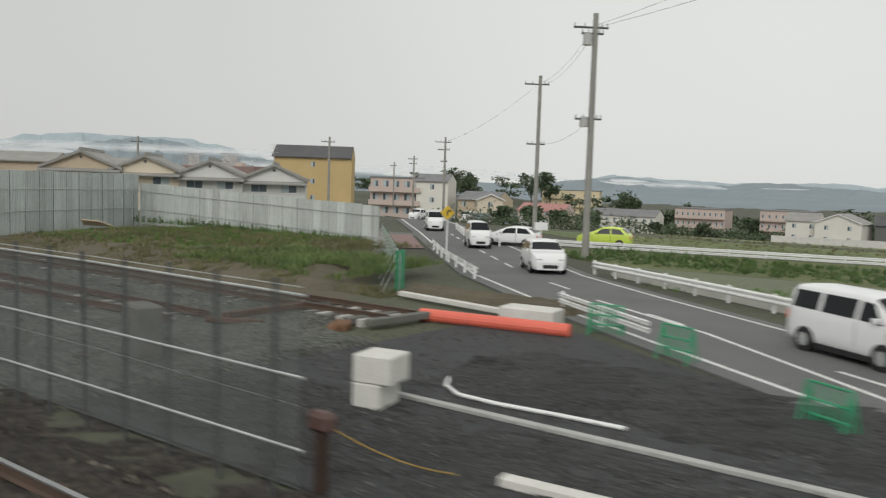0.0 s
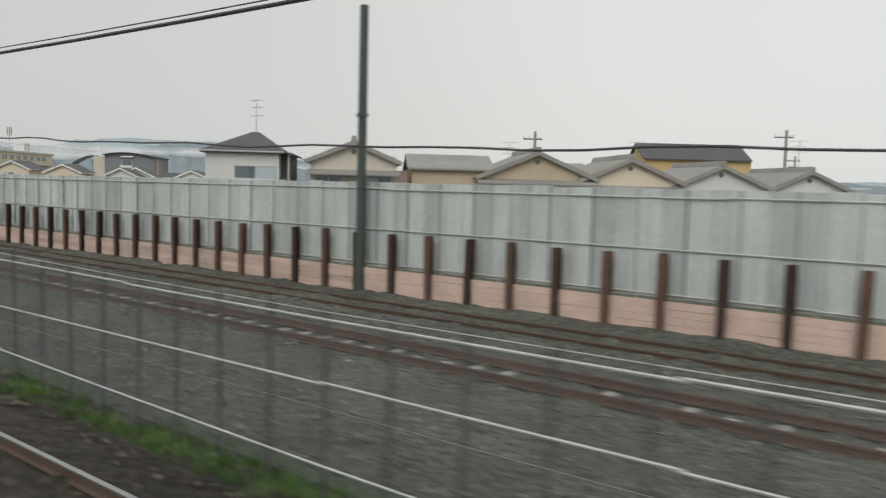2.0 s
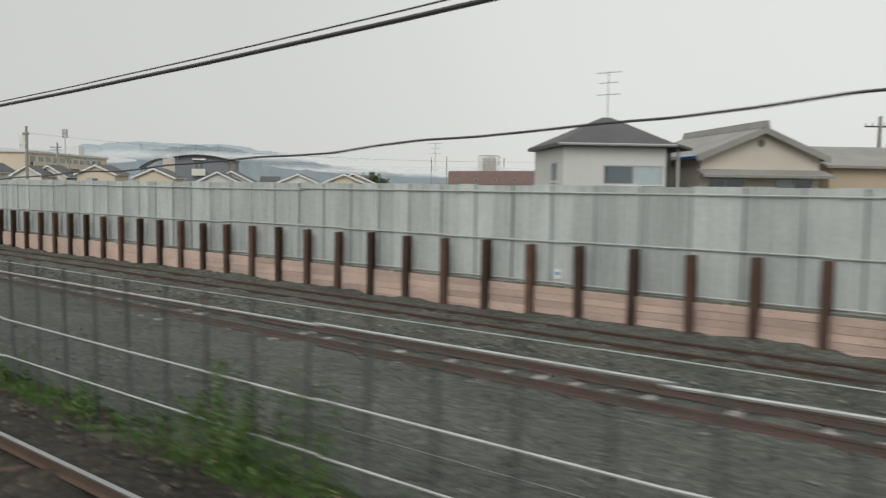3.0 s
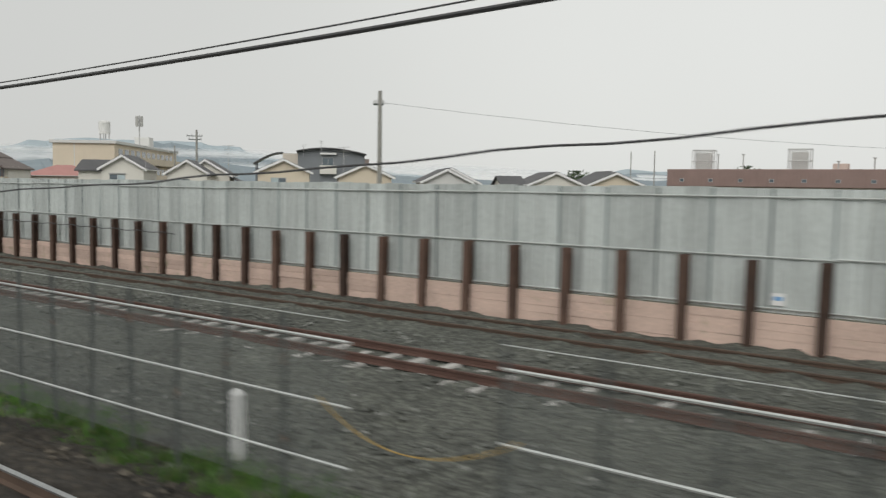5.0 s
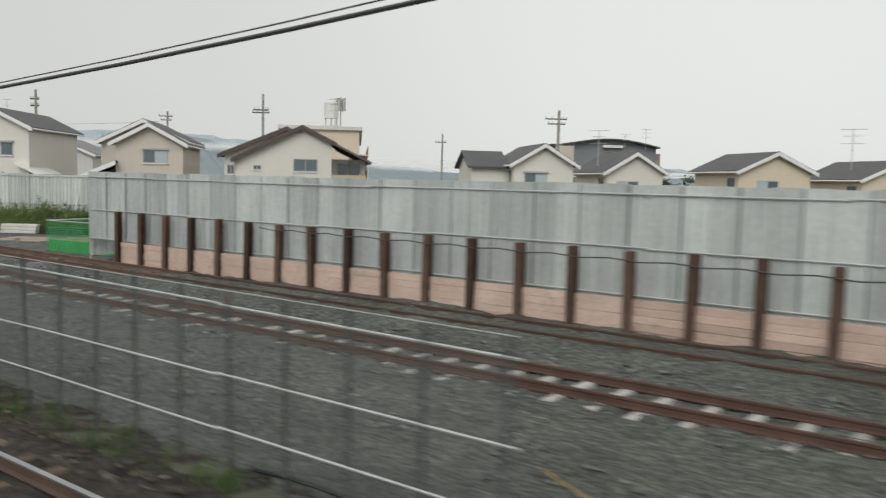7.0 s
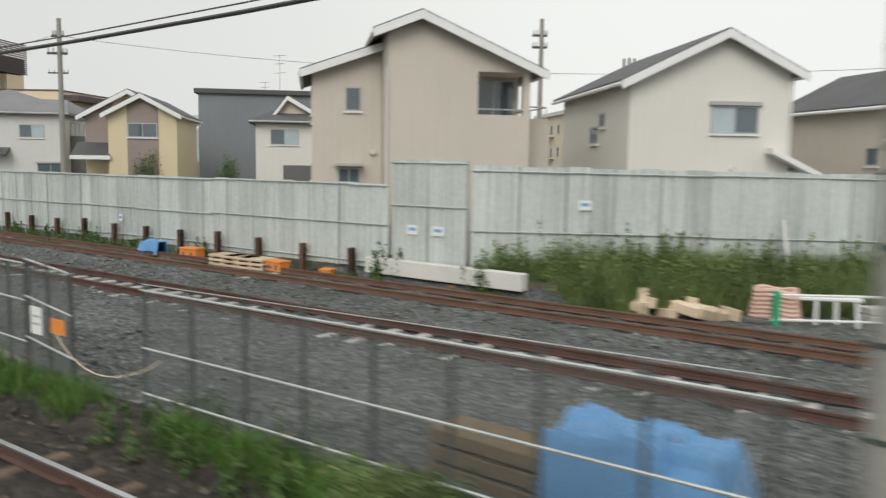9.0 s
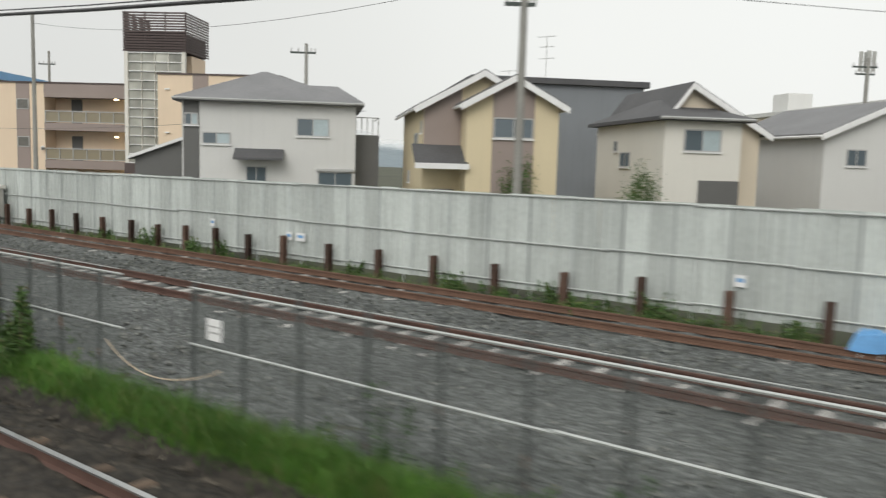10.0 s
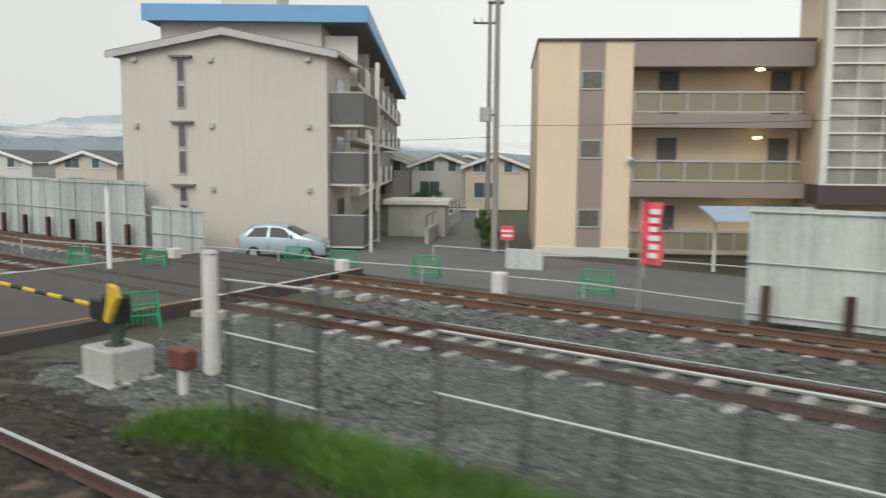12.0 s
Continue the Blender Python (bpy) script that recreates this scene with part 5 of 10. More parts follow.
part("satellite_dish", bm, M["pale_wall"], apt)

# glazed stair tower with a louvred brown crown
TX, TY = 9.45, -1.45
tower = slab(apt, "stair_tower", TX + 0.3, TX + 3.9, TY + 1.2, TY + 3.6, GZ, 9.3, "peach_wall", "stair tower behind a glass grid")
slab(tower, "base_band", TX - 0.05, TX + 4.0, TY, TY + 1.2, 1.75, 2.42, "brown")
slab(tower, "corner_post", TX, TX + 0.22, TY, TY + 0.25, 2.42, 9.4, "white_wall")
slab(tower, "corner_post", TX + 3.72, TX + 3.92, TY, TY + 0.25, 2.42, 9.4, "white_wall")
for k in range(4):
    for j in range(12):
        xa, za = TX + 0.24 + k * 0.87, 2.46 + j * 0.575
        slab(tower, "pane", xa + 0.02, xa + 0.85, TY + 0.09, TY + 0.11, za + 0.02, za + 0.555, "tower_glass")
for k in range(5):
    xa = TX + 0.22 + k * 0.87
    slab(tower, "mullion", xa - 0.016, xa + 0.016, TY + 0.02, TY + 0.14, 2.42, 9.4, "white_wall")
for j in range(13):
    za = 2.44 + j * 0.575
    slab(tower, "transom", TX + 0.2, TX + 3.75, TY - 0.01, TY + 0.14, za - 0.026, za + 0.026, "white")
crown = slab(apt, "tower_crown", TX + 0.1, TX + 3.85, TY + 0.1, 2.4, 9.4, 10.6, "brown", "dark brown louvred crown")
for j in range(15):
    za = 9.42 + j * 0.165
    slab(crown, "louvre", TX - 0.03, TX + 4.0, TY - 0.03, TY + 0.03, za, za + 0.10, "brown")
    slab(crown, "louvre", TX + 3.97, TX + 4.03, TY - 0.03, 2.5, za, za + 0.10, "brown")
    slab(crown, "louvre", TX - 0.06, TX, TY - 0.03, 2.5, za, za + 0.10, "brown")
for x in (TX, TX + 1.3, TX + 2.6, TX + 3.9):
    slab(crown, "post", x, x + 0.08, TY + 0.03, TY + 0.1, 9.4, 11.85, "brown")

RX, RY = 13.67, -6.3
wing = slab(apt, "side_wing", RX, RX + 7.1, RY, 8.0, GZ, 7.55, "peach_wall", "peach wing standing forward")
slab(wing, "coping", RX - 0.06, RX + 7.16, RY - 0.06, 8.05, 7.55, 7.64, "brown")
s2 = slab(wing, "wall_strip", RX + 2.05, RX + 2.95, RY - 0.03, RY, GZ, 7.55, "taupe", "taupe vertical strip")
for z in (5.55, 3.1, 0.7):
    window(s2, RX + 2.09, z, 0.82, 0.72, depth=RY - 0.035, split=0, sill=False, glass="window_dim", plain=True)
s3 = slab(wing, "wall_strip", RX - 0.03, RX, RY + 1.7, RY + 2.5, GZ, 7.55, "taupe", "taupe vertical strip")
for z in (5.6, 3.1):
    window(s3, RY + 2.45, z, 0.6, 0.7, "left", RX - 0.035, split=0, sill=False, glass="window_dim", plain=True)
slab(wing, "eave_end", RX + 7.0, RX + 8.2, RY + 0.5, 6.0, 6.9, 7.3, "brown")
for z in (6.7, 4.25):
    slab(wing, "vent_cap", RX + 0.45, RX + 0.7, RY - 0.12, RY, z, z + 0.07, "white")

# grey block with blue roof edge
blue = thing("apartment_building", pose(-151.2, 21.2, 0, 0, 0, 33), "grey rendered apartment block with sky-blue roof edge and dark balconies", "apartment building")
gable_volume(blue, -7.65, 0.0, 0.0, 4.4, 6.95, 6.95, -3.75, 7.70, "ivory_wall", "roof_grey", trim="frame", over=0.45, front=0.25)
for x in (-5.55,):
    for z0, z1 in ((4.95, 6.75), (2.55, 4.4), (0.9, 2.1)):
        window(blue, x, z0, 0.34, (z1 - z0) * 0.48, depth=-0.005, split=0, sill=False, glass="window_dim", plain=True)
        window(blue, x, z0 + (z1 - z0) * 0.52, 0.34, (z1 - z0) * 0.48, depth=-0.005, split=0, sill=False, glass="window_dim", plain=True)
        slab(blue, "window_hood", x - 0.22, x + 0.62, -0.22, 0.0, z1 + 0.03, z1 + 0.10, "roof_grey")
for x in (-7.2, -4.35, -0.75):
    for z in (6.62, 4.25, 1.95):
        slab(blue, "vent_cap", x, x + 0.18, -0.12, 0.0, z, z + 0.16, "frame")
for z0 in (4.42, 2.25, -0.05):
    b = slab(blue, "balcony", 0.0, 1.25, 0.4, 3.6, z0 - 0.08, z0 + 0.02, "white_wall", "balcony with dark grey front")
    slab(b, "front_panel", 0.05, 1.28, 0.36, 0.42, z0 + 0.02, z0 + 1.12, "dark_wall")
    slab(b, "front_panel", 1.24, 1.29, 0.42, 3.62, z0 + 0.02, z0 + 1.12, "dark_wall")
    slab(b, "handrail", 0.0, 1.32, 0.34, 0.44, z0 + 1.12, z0 + 1.17, "frame")
    window(blue, 2.9, z0 + 0.1, 1.3, 1.7, "left", 0.03)
slab(blue, "end_post", 1.2, 1.34, 3.5, 3.75, GZ, 7.0, "white_wall")
main = thing("apartment_building", pose(-151.2, 21.2, 0, 0, 0, 33) @ pose(-1.2, 4.5, 0, 0, 0, 5), "long four-storey block with white balconies under a sky-blue roof edge", "apartment building")
slab(main, "wall", -6.6, 0.0, 0.0, 42.0, GZ, 8.7, "ivory_wall")
rf = slab(main, "roof", -7.1, 1.9, -0.6, 42.6, 8.7, 8.82, "roof_grey")
slab(rf, "fascia", -7.15, 1.95, -0.66, -0.56, 8.66, 9.32, "blue_roof", "sky-blue roof edge")
slab(rf, "fascia", 1.86, 1.96, -0.56, 42.6, 8.66, 9.32, "blue_roof", "sky-blue roof edge")
slab(rf, "stair_head", -4.6, -2.2, 2.0, 5.0, 8.82, 11.4, "white_wall")
slab(rf, "stair_head_roof", -4.9, -1.9, 1.7, 5.3, 11.4, 11.75, "blue_roof")
for z0 in (6.35, 4.05, 1.75):
    b = slab(main, "balcony", 0.0, 1.5, 0.3, 42.0, z0 - 0.16, z0, "white_wall", "long balcony with white and dark panels")
    for k in range(14):
        ya = 0.4 + k * 2.95
        slab(b, "front_panel", 1.44, 1.52, ya, ya + 2.9, z0, z0 + 0.95, "white_wall" if (k + int(z0)) % 2 else "dark_wall")
        slab(main, "window", 0.0, 0.04, ya + 0.5, ya + 2.2, z0 + 0.1, z0 + 1.75, "window")
        if k % 2 == 0:
            slab(b, "divider", 0.05, 1.45, ya - 0.03, ya + 0.03, z0, z0 + 1.9, "white_wall")


# ---- catenary poles, lineside poles, cables ----
POLE_X = [119.75, 74.5, 23.2, -20.6, -67.85, -116.6]
CAT_Y = 5.2
for k, x in enumerate(POLE_X):
    p = thing("catenary_pole", pose(x, CAT_Y, -0.5), "tall grey concrete catenary pole with an orange band and step bolts", "catenary pole", "catenary poles")
    bm = bmesh.new()
    tube(bm, (0, 0, 0), (0, 0, 8.6), 0.165, 0.13, 16)
    part("shaft", bm, M["pole_concrete"], p)
    bm = bmesh.new()
    tube(bm, (0, 0, 4.62), (0, 0, 4.75), 0.150, 0.149, 16)
    part("band", bm, M["band_red"], p, "faded orange-red painted band")
    for j in range(12):
        z = 1.0 + j * 0.55
        bm = bmesh.new()
        tube(bm, (0, 0, z), (0, 0, z + 0.035), 0.168 - z * 0.003, sides=14)
        part("strap", bm, M["dark_steel"], p)
        if z > 3.4:
            bm = bmesh.new()
            tube(bm, (0.1, 0, z), (0.34, 0, z), 0.014, sides=5)
            part("step_bolt", bm, M["dark_steel"], p)
    bm = bmesh.new()
    box(bm, -0.32, 0.32, -0.05, 0.05, 5.42, 5.52, 0.01)
    part("cross_arm", bm, M["dark_steel"], p)
    for sx in (-0.28, 0.28):
        bm = bmesh.new()
        tube(bm, (sx, 0, 5.52), (sx, 0, 5.68), 0.05, 0.03, 8)
        part("insulator", bm, M["white"], p)
    bm = bmesh.new()
    box(bm, -0.05, 0.05, -2.6, 0.3, 7.0, 7.12)
    part("bracket_arm", bm, M["dark_steel"], p)

def cable_mesh(bm, pts, r, sides=6):
    """One unbroken tube through all the points."""
    rings = []
    for i, p in enumerate(pts):
        d = (pts[min(i + 1, len(pts) - 1)] - pts[max(i - 1, 0)]).normalized()
        u = d.cross(Vector((0, 0, 1))).normalized()
        v = u.cross(d)
        rings.append([bm.verts.new(p + (u * math.cos(k * math.tau / sides) + v * math.sin(k * math.tau / sides)) * r) for k in range(sides)])
    for p, q in zip(rings, rings[1:]):
        for k in range(sides):
            j = (k + 1) % sides
            bm.faces.new((p[k], p[j], q[j], q[k]))


HANG = [5.70, 5.12, 4.65, 5.09, 4.77, 6.37]
DROP = [0.42, 0.73, 0.49, 0.86, 0.97]
for (a, za), (b, zb), drop in zip(list(zip(POLE_X, HANG)), list(zip(POLE_X, HANG))[1:], DROP):
    c = thing("feeder_cable", pose(0, 0, 0), "thick dark feeder cable hung under a thin bearer wire", "cable", "cables between poles")
    bm = bmesh.new()
    cable_mesh(bm, sag((a, CAT_Y - 0.1, za - 0.1), (b, CAT_Y - 0.1, zb - 0.1), drop, 18), 0.022)
    part("cable", bm, M["wire"], c)
    bm = bmesh.new()
    cable_mesh(bm, sag((a, CAT_Y - 0.1, za), (b, CAT_Y - 0.1, zb), drop + 0.05, 18), 0.008)
    part("bearer_wire", bm, M["wire"], c)
SLACK = [(119.75, 4.14, 0.67), (74.5, 4.07, 0.83), (23.2, 3.65, 0.63), (-20.6, 2.95, 0.0)]
for (a, za, drop), (b, zb, _) in zip(SLACK, SLACK[1:]):
    w = thing("slack_cable", pose(0, 0, 0), "slack thin black cable between poles", "cable", "cables between poles")
    bm = bmesh.new()
    cable_mesh(bm, [p + Vector((0, 0, 0.022 * math.sin(p.x * 2.6) * math.sin(p.x * 0.7))) for p in sag((a, 5.36, za), (b, 5.36, zb), drop, 90)], 0.011)
    part("cable", bm, M["wire"], w)

for x, y, top in ((77.2, 17.45, 8.4), (-19.9, 16.55, 8.1)):
    p = thing("steel_mast", pose(x, y, -0.5), "slim dark green steel mast standing among the piles", "mast", "dark masts")
    bm = bmesh.new()
    tube(bm, (0, 0, 0), (0, 0, top + 0.5), 0.145, 0.125, 14)
    part("shaft", bm, M["dark_steel"], p)
    bm = bmesh.new()
    tube(bm, (0, 0, 5.65), (0, 0, 5.75), 0.175, sides=14)
    part("collar", bm, M["dark_steel"], p)
    bm = bmesh.new()
    tube(bm, (0, 0, 0.4), (0, 0, 0.55), 0.17, sides=14)
    part("base_collar", bm, M["dark_steel"], p)


def utility_pole(x, y, top, label, arms=(), gear=(), r=0.15, turn=40, base=GZ):
    p = thing("utility_pole", pose(x, y, base, 0, 0, turn), label, "utility pole", "utility poles")
    h = top - base
    bm = bmesh.new()
    tube(bm, (0, 0, -0.5), (0, 0, h), r, r * 0.68, 12)
    part("shaft", bm, M["pole_concrete"], p)
    for z, w in arms:
        bm = bmesh.new()
        box(bm, -w, w * 0.6, -0.045, 0.045, z - base - 0.05, z - base + 0.04)
        arm = part("cross_arm", bm, M["dark_steel"], p)
        for s in (-w + 0.05, -w * 0.5, w * 0.3, w * 0.55):
            bm = bmesh.new()
            tube(bm, (s, 0, z - base + 0.04), (s, 0, z - base + 0.22), 0.05, 0.03, 6)
            part("insulator", bm, M["frame"], arm)
    for z, s in gear:
        bm = bmesh.new()
        tube(bm, (-0.38, 0.0, z - base - s), (-0.38, 0.0, z - base + s), 0.22, sides=12)
        part("transformer", bm, M["frame"], p, "grey cylindrical transformer")
        bm = bmesh.new()
        box(bm, -0.45, 0.05, -0.05, 0.05, z - base - 0.05, z - base + 0.02)
        part("bracket", bm, M["dark_steel"], p)
    return p


utility_pole(124.0, 38.0, 12.0, "concrete utility pole with cross arms and grey transformers", ((11.3, 1.1), (11.0, 0.7), (6.75, 0.85)), ((10.7, 0.28), (6.6, 0.25)), 0.19)
utility_pole(113.4, 51.0, 11.1, "concrete utility pole with one cross arm and a lamp bracket", ((10.5, 1.1), (6.3, 0.8)), (), 0.17)
utility_pole(84.5, 79.0, 8.9, "concrete utility pole with short arms", ((8.3, 1.2), (7.4, 0.9), (6.0, 0.5)), (), 0.17)
utility_pole(73.2, 71.0, 8.5, "concrete utility pole behind the houses", ((7.9, 1.0),), (), 0.17)
utility_pole(67.0, 95.0, 7.4, "utility pole beside the far road", ((6.9, 0.9), (6.2, 0.7)), (), 0.15)
utility_pole(59.0, 100.0, 6.6, "slim utility pole beside the far road", ((6.0, 0.6),), (), 0.13)
utility_pole(59.2, 54.5, 7.6, "concrete utility pole among the houses", ((7.0, 0.9),), (), 0.16)
utility_pole(-5.2, 33.0, 8.0, "plain grey utility pole behind the hoarding", ((7.3, 0.35),), (), 0.15)
utility_pole(-55.83, 59.6, 9.0, "utility pole with arms among the houses", ((8.3, 1.1), (7.9, 0.9)), (), 0.16)
utility_pole(-76.6, 71.5, 8.1, "slim utility pole beside the cream block", ((7.2, 0.75),), (), 0.13)
utility_pole(-85.1, 31.6, 9.2, "utility pole behind the white house", ((8.5, 0.4), (8.0, 0.4)), (), 0.13)
utility_pole(-100.1, 18.4, 8.6, "slim grey utility pole behind the low hoarding", ((7.9, 0.3), (7.2, 0.5)), (), 0.13)
utility_pole(-129.2, 20.4, 9.6, "slim grey pole in front of the apartments", (), (), 0.12)
utility_pole(-146.4, 25.0, 10.2, "utility pole with arms and a transformer by the lane", ((8.95, 0.5), (8.75, 0.35)), ((4.8, 0.25),), 0.125)
utility_pole(-152.4, 33.3, 10.7, "second utility pole further up the lane", ((9.7, 0.8),), (), 0.13)
utility_pole(-98.0, 52.0, 9.6, "utility pole with a cluster of arms behind the houses", ((9.1, 0.9), (8.7, 0.7)), (), 0.15)
utility_pole(-119.65, 29.4, 8.8, "utility pole seen over the hipped roof", ((8.35, 0.8),), (), 0.12)
utility_pole(-71.5, 42.0, 9.3, "utility pole behind the beige house", ((8.1, 0.7), (7.9, 0.8)), (), 0.12)
for a, b, d in (((124.0, 38.0, 11.4), (113.4, 51.0, 10.6), 0.5), ((113.4, 51.0, 10.6), (84.5, 79.0, 8.4), 0.6), ((124.0, 38.0, 11.4), (165.0, 4.0, 12.6), 0.8), ((124.0, 38.0, 6.8), (113.4, 51.0, 6.4), 0.5), ((124.0, 38.0, 11.3), (166.0, 8.0, 12.3), 0.9), ((124.0, 38.0, 11.2), (113.4, 51.0, 10.5), 0.7), ((-5.2, 33.0, 7.4), (40.0, 75.0, 6.0), 1.2), ((-100.1, 18.4, 8.0), (-129.2, 20.4, 9.2), 0.8), ((-100.1, 18.4, 7.9), (-70.0, 32.0, 6.5), 0.8), ((-146.4, 25.0, 4.4), (-112.0, 25.5, 5.1), 0.3), ((-146.4, 25.0, 4.0), (-175.0, 20.0, 4.6), 0.4)):
    w = thing("overhead_wire", pose(0, 0, 0), "thin dark overhead wire between utility poles", "wire", "overhead wires")
    bm = bmesh.new()
    cable_mesh(bm, sag(a, b, d, 12), 0.008, 4)
    part("wire", bm, M["wire"], w)


# ---- plants ----
def leaf_material(name, base, other, dry=None):
    """Leaves and blades: every leaf has a shade of its own."""
    m = bpy.data.materials.new(name)
    m.use_nodes = True
    n, l = m.node_tree.nodes, m.node_tree.links
    b = n["Principled BSDF"]
    geo = n.new("ShaderNodeNewGeometry")
    ramp = n.new("ShaderNodeValToRGB")
    e = ramp.color_ramp.elements
    e[0].color, e[1].color = (*base, 1), (*other, 1)
    if dry:
        e[1].position = 0.86
        tip = e.new(0.97)
        tip.color = (*dry, 1)
    l.new(geo.outputs["Random Per Island"], ramp.inputs["Fac"])
    patch = n.new("ShaderNodeTexNoise")
    patch.inputs["Scale"].default_value = 0.9
    patch.inputs["Detail"].default_value = 3.0
    l.new(geo.outputs["Position"], patch.inputs["Vector"])
    wash = n.new("ShaderNodeMapRange")
    wash.inputs["From Min"].default_value, wash.inputs["From Max"].default_value = 0.3, 0.7
    wash.inputs["To Min"].default_value, wash.inputs["To Max"].default_value = 0.65, 1.3
    l.new(patch.outputs["Fac"], wash.inputs["Value"])
    mul = n.new("ShaderNodeMix")
    mul.data_type, mul.blend_type = "RGBA", "MULTIPLY"
    mul.inputs["Factor"].default_value = 1.0
    l.new(ramp.outputs["Color"], mul.inputs[6])
    l.new(wash.outputs[0], mul.inputs[7])
    l.new(mul.outputs[2], b.inputs["Base Color"])
    b.inputs["Roughness"].default_value = 0.6
    return m


PL = {
    "grass": leaf_material("fresh_grass_blades", (0.038, 0.118, 0.010), (0.090, 0.205, 0.022), (0.20, 0.18, 0.07)),
    "weed": leaf_material("weed_leaves", (0.036, 0.085, 0.016), (0.085, 0.160, 0.034), (0.19, 0.165, 0.075)),
    "bush": leaf_material("bush_leaves", (0.022, 0.060, 0.014), (0.060, 0.122, 0.028)),
    "bank": leaf_material("rank_bank_weeds", (0.072, 0.128, 0.032), (0.165, 0.235, 0.070), (0.27, 0.23, 0.11)),
    "dry": leaf_material("dry_grass_blades", (0.10, 0.105, 0.04), (0.19, 0.165, 0.075), (0.09, 0.15, 0.04)),
    # leaf tones lifted to paint in the haze over the far trees
    "tree": leaf_material("tree_leaves", (0.040, 0.068, 0.032), (0.095, 0.130, 0.062)),
    "bark": material("grey_brown_bark", (0.10, 0.08, 0.06), 0.3, 3, 30, 0.9, bump=0.4),
}


def raw_mesh(name, v, f, mat):
    me = bpy.data.meshes.new(name)
    me.from_pydata(v.tolist(), [], f.tolist())
    me.materials.append(mat)
    return me


def blade_mesh(name, xy, z, height, width, lean, rng, mat):
    """Bent tapering blades, two faces each, rooted at the given points."""
    n = len(xy)
    a = rng.uniform(0, math.tau, n)
    side = np.stack([np.cos(a), np.sin(a), np.zeros(n)], 1)
    b = a + math.pi / 2 + rng.normal(0, 0.6, n)
    tip = np.stack([np.cos(b), np.sin(b), np.zeros(n)], 1) * (height * lean * rng.uniform(0.2, 1.2, n))[:, None]
    root = np.stack([xy[:, 0], xy[:, 1], z], 1)
    up = np.array([0, 0, 1.0])
    w = (width * rng.uniform(0.6, 1.4, n))[:, None]
    mid = root + up * (height * 0.55)[:, None] + tip * 0.3
    v = np.stack([root - side * w, root + side * w, mid - side * w * 0.7, mid + side * w * 0.7, root + up * height[:, None] + tip], 1)
    k = (np.arange(n) * 5)[:, None]
    quads = k + np.array([[0, 1, 3, 2]])
    tris = k + np.array([[2, 3, 4]])
    me = bpy.data.meshes.new(name)
    me.from_pydata(v.reshape(-1, 3).tolist(), [], quads.tolist() + tris.tolist())
    me.materials.append(mat)
    return me


def leaf_mesh(name, centre, size, rng, mat, flat=0.5):
    """Leaves of two folded faces, turned every way, at the given points."""
    n = len(centre)
    d = rng.normal(0, 1, (n, 3))
    d[:, 2] *= flat
    d /= np.linalg.norm(d, axis=1)[:, None]
    o = np.cross(d, rng.normal(0, 1, (n, 3)))
    o /= np.linalg.norm(o, axis=1)[:, None]
    s = (size * rng.uniform(0.6, 1.4, n))[:, None]
    fold = np.cross(d, o) * s * 0.12
    v = np.stack([centre - d * s, centre + o * s * 0.42 + fold, centre + d * s, centre - o * s * 0.42 + fold], 1)
    k = (np.arange(n) * 4)[:, None]
    f = np.concatenate([k + np.array([[0, 1, 2]]), k + np.array([[0, 2, 3]])], 1).reshape(-1, 3)
    return raw_mesh(name, v.reshape(-1, 3), f, mat)


def grass(label, x0, x1, y0, y1, n, tall, mat="grass", seed=0, z=GZ, lean=0.7, width=0.006, patchy=0.0, at=None, ground=None):
    """A stand of blades in tufts, thinning out towards its edges."""
    rng = np.random.default_rng(seed)
    tufts = np.stack([rng.uniform(x0, x1, n // 14 + 1), y0 + (y1 - y0) * rng.beta(1.6, 1.6, n // 14 + 1)], 1)
    vigour = rng.uniform(0.35, 1.0, len(tufts))
    if patchy:
        wave = np.sin(tufts[:, 0] * 0.9 + seed) * np.sin(tufts[:, 0] * 0.37 + 1.3 * seed + tufts[:, 1])
        keep = wave > patchy - 1.0
        tufts, vigour = tufts[keep], vigour[keep]
    pick = rng.integers(0, len(tufts), n)
    xy = tufts[pick] + rng.normal(0, 0.07, (n, 2))
    h = tall * vigour[pick] * rng.uniform(0.4, 1.1, n)
    zz = np.full(n, z) if ground is None else np.array([ground(a, b) for a, b in xy])
    ob = new("grass", blade_mesh("grass", xy, zz - 0.02, h, width, lean, rng, PL[mat]))
    if at is not None:
        ob.matrix_basis = at
    return tagged(ob, label, "grass", kind="stuff")


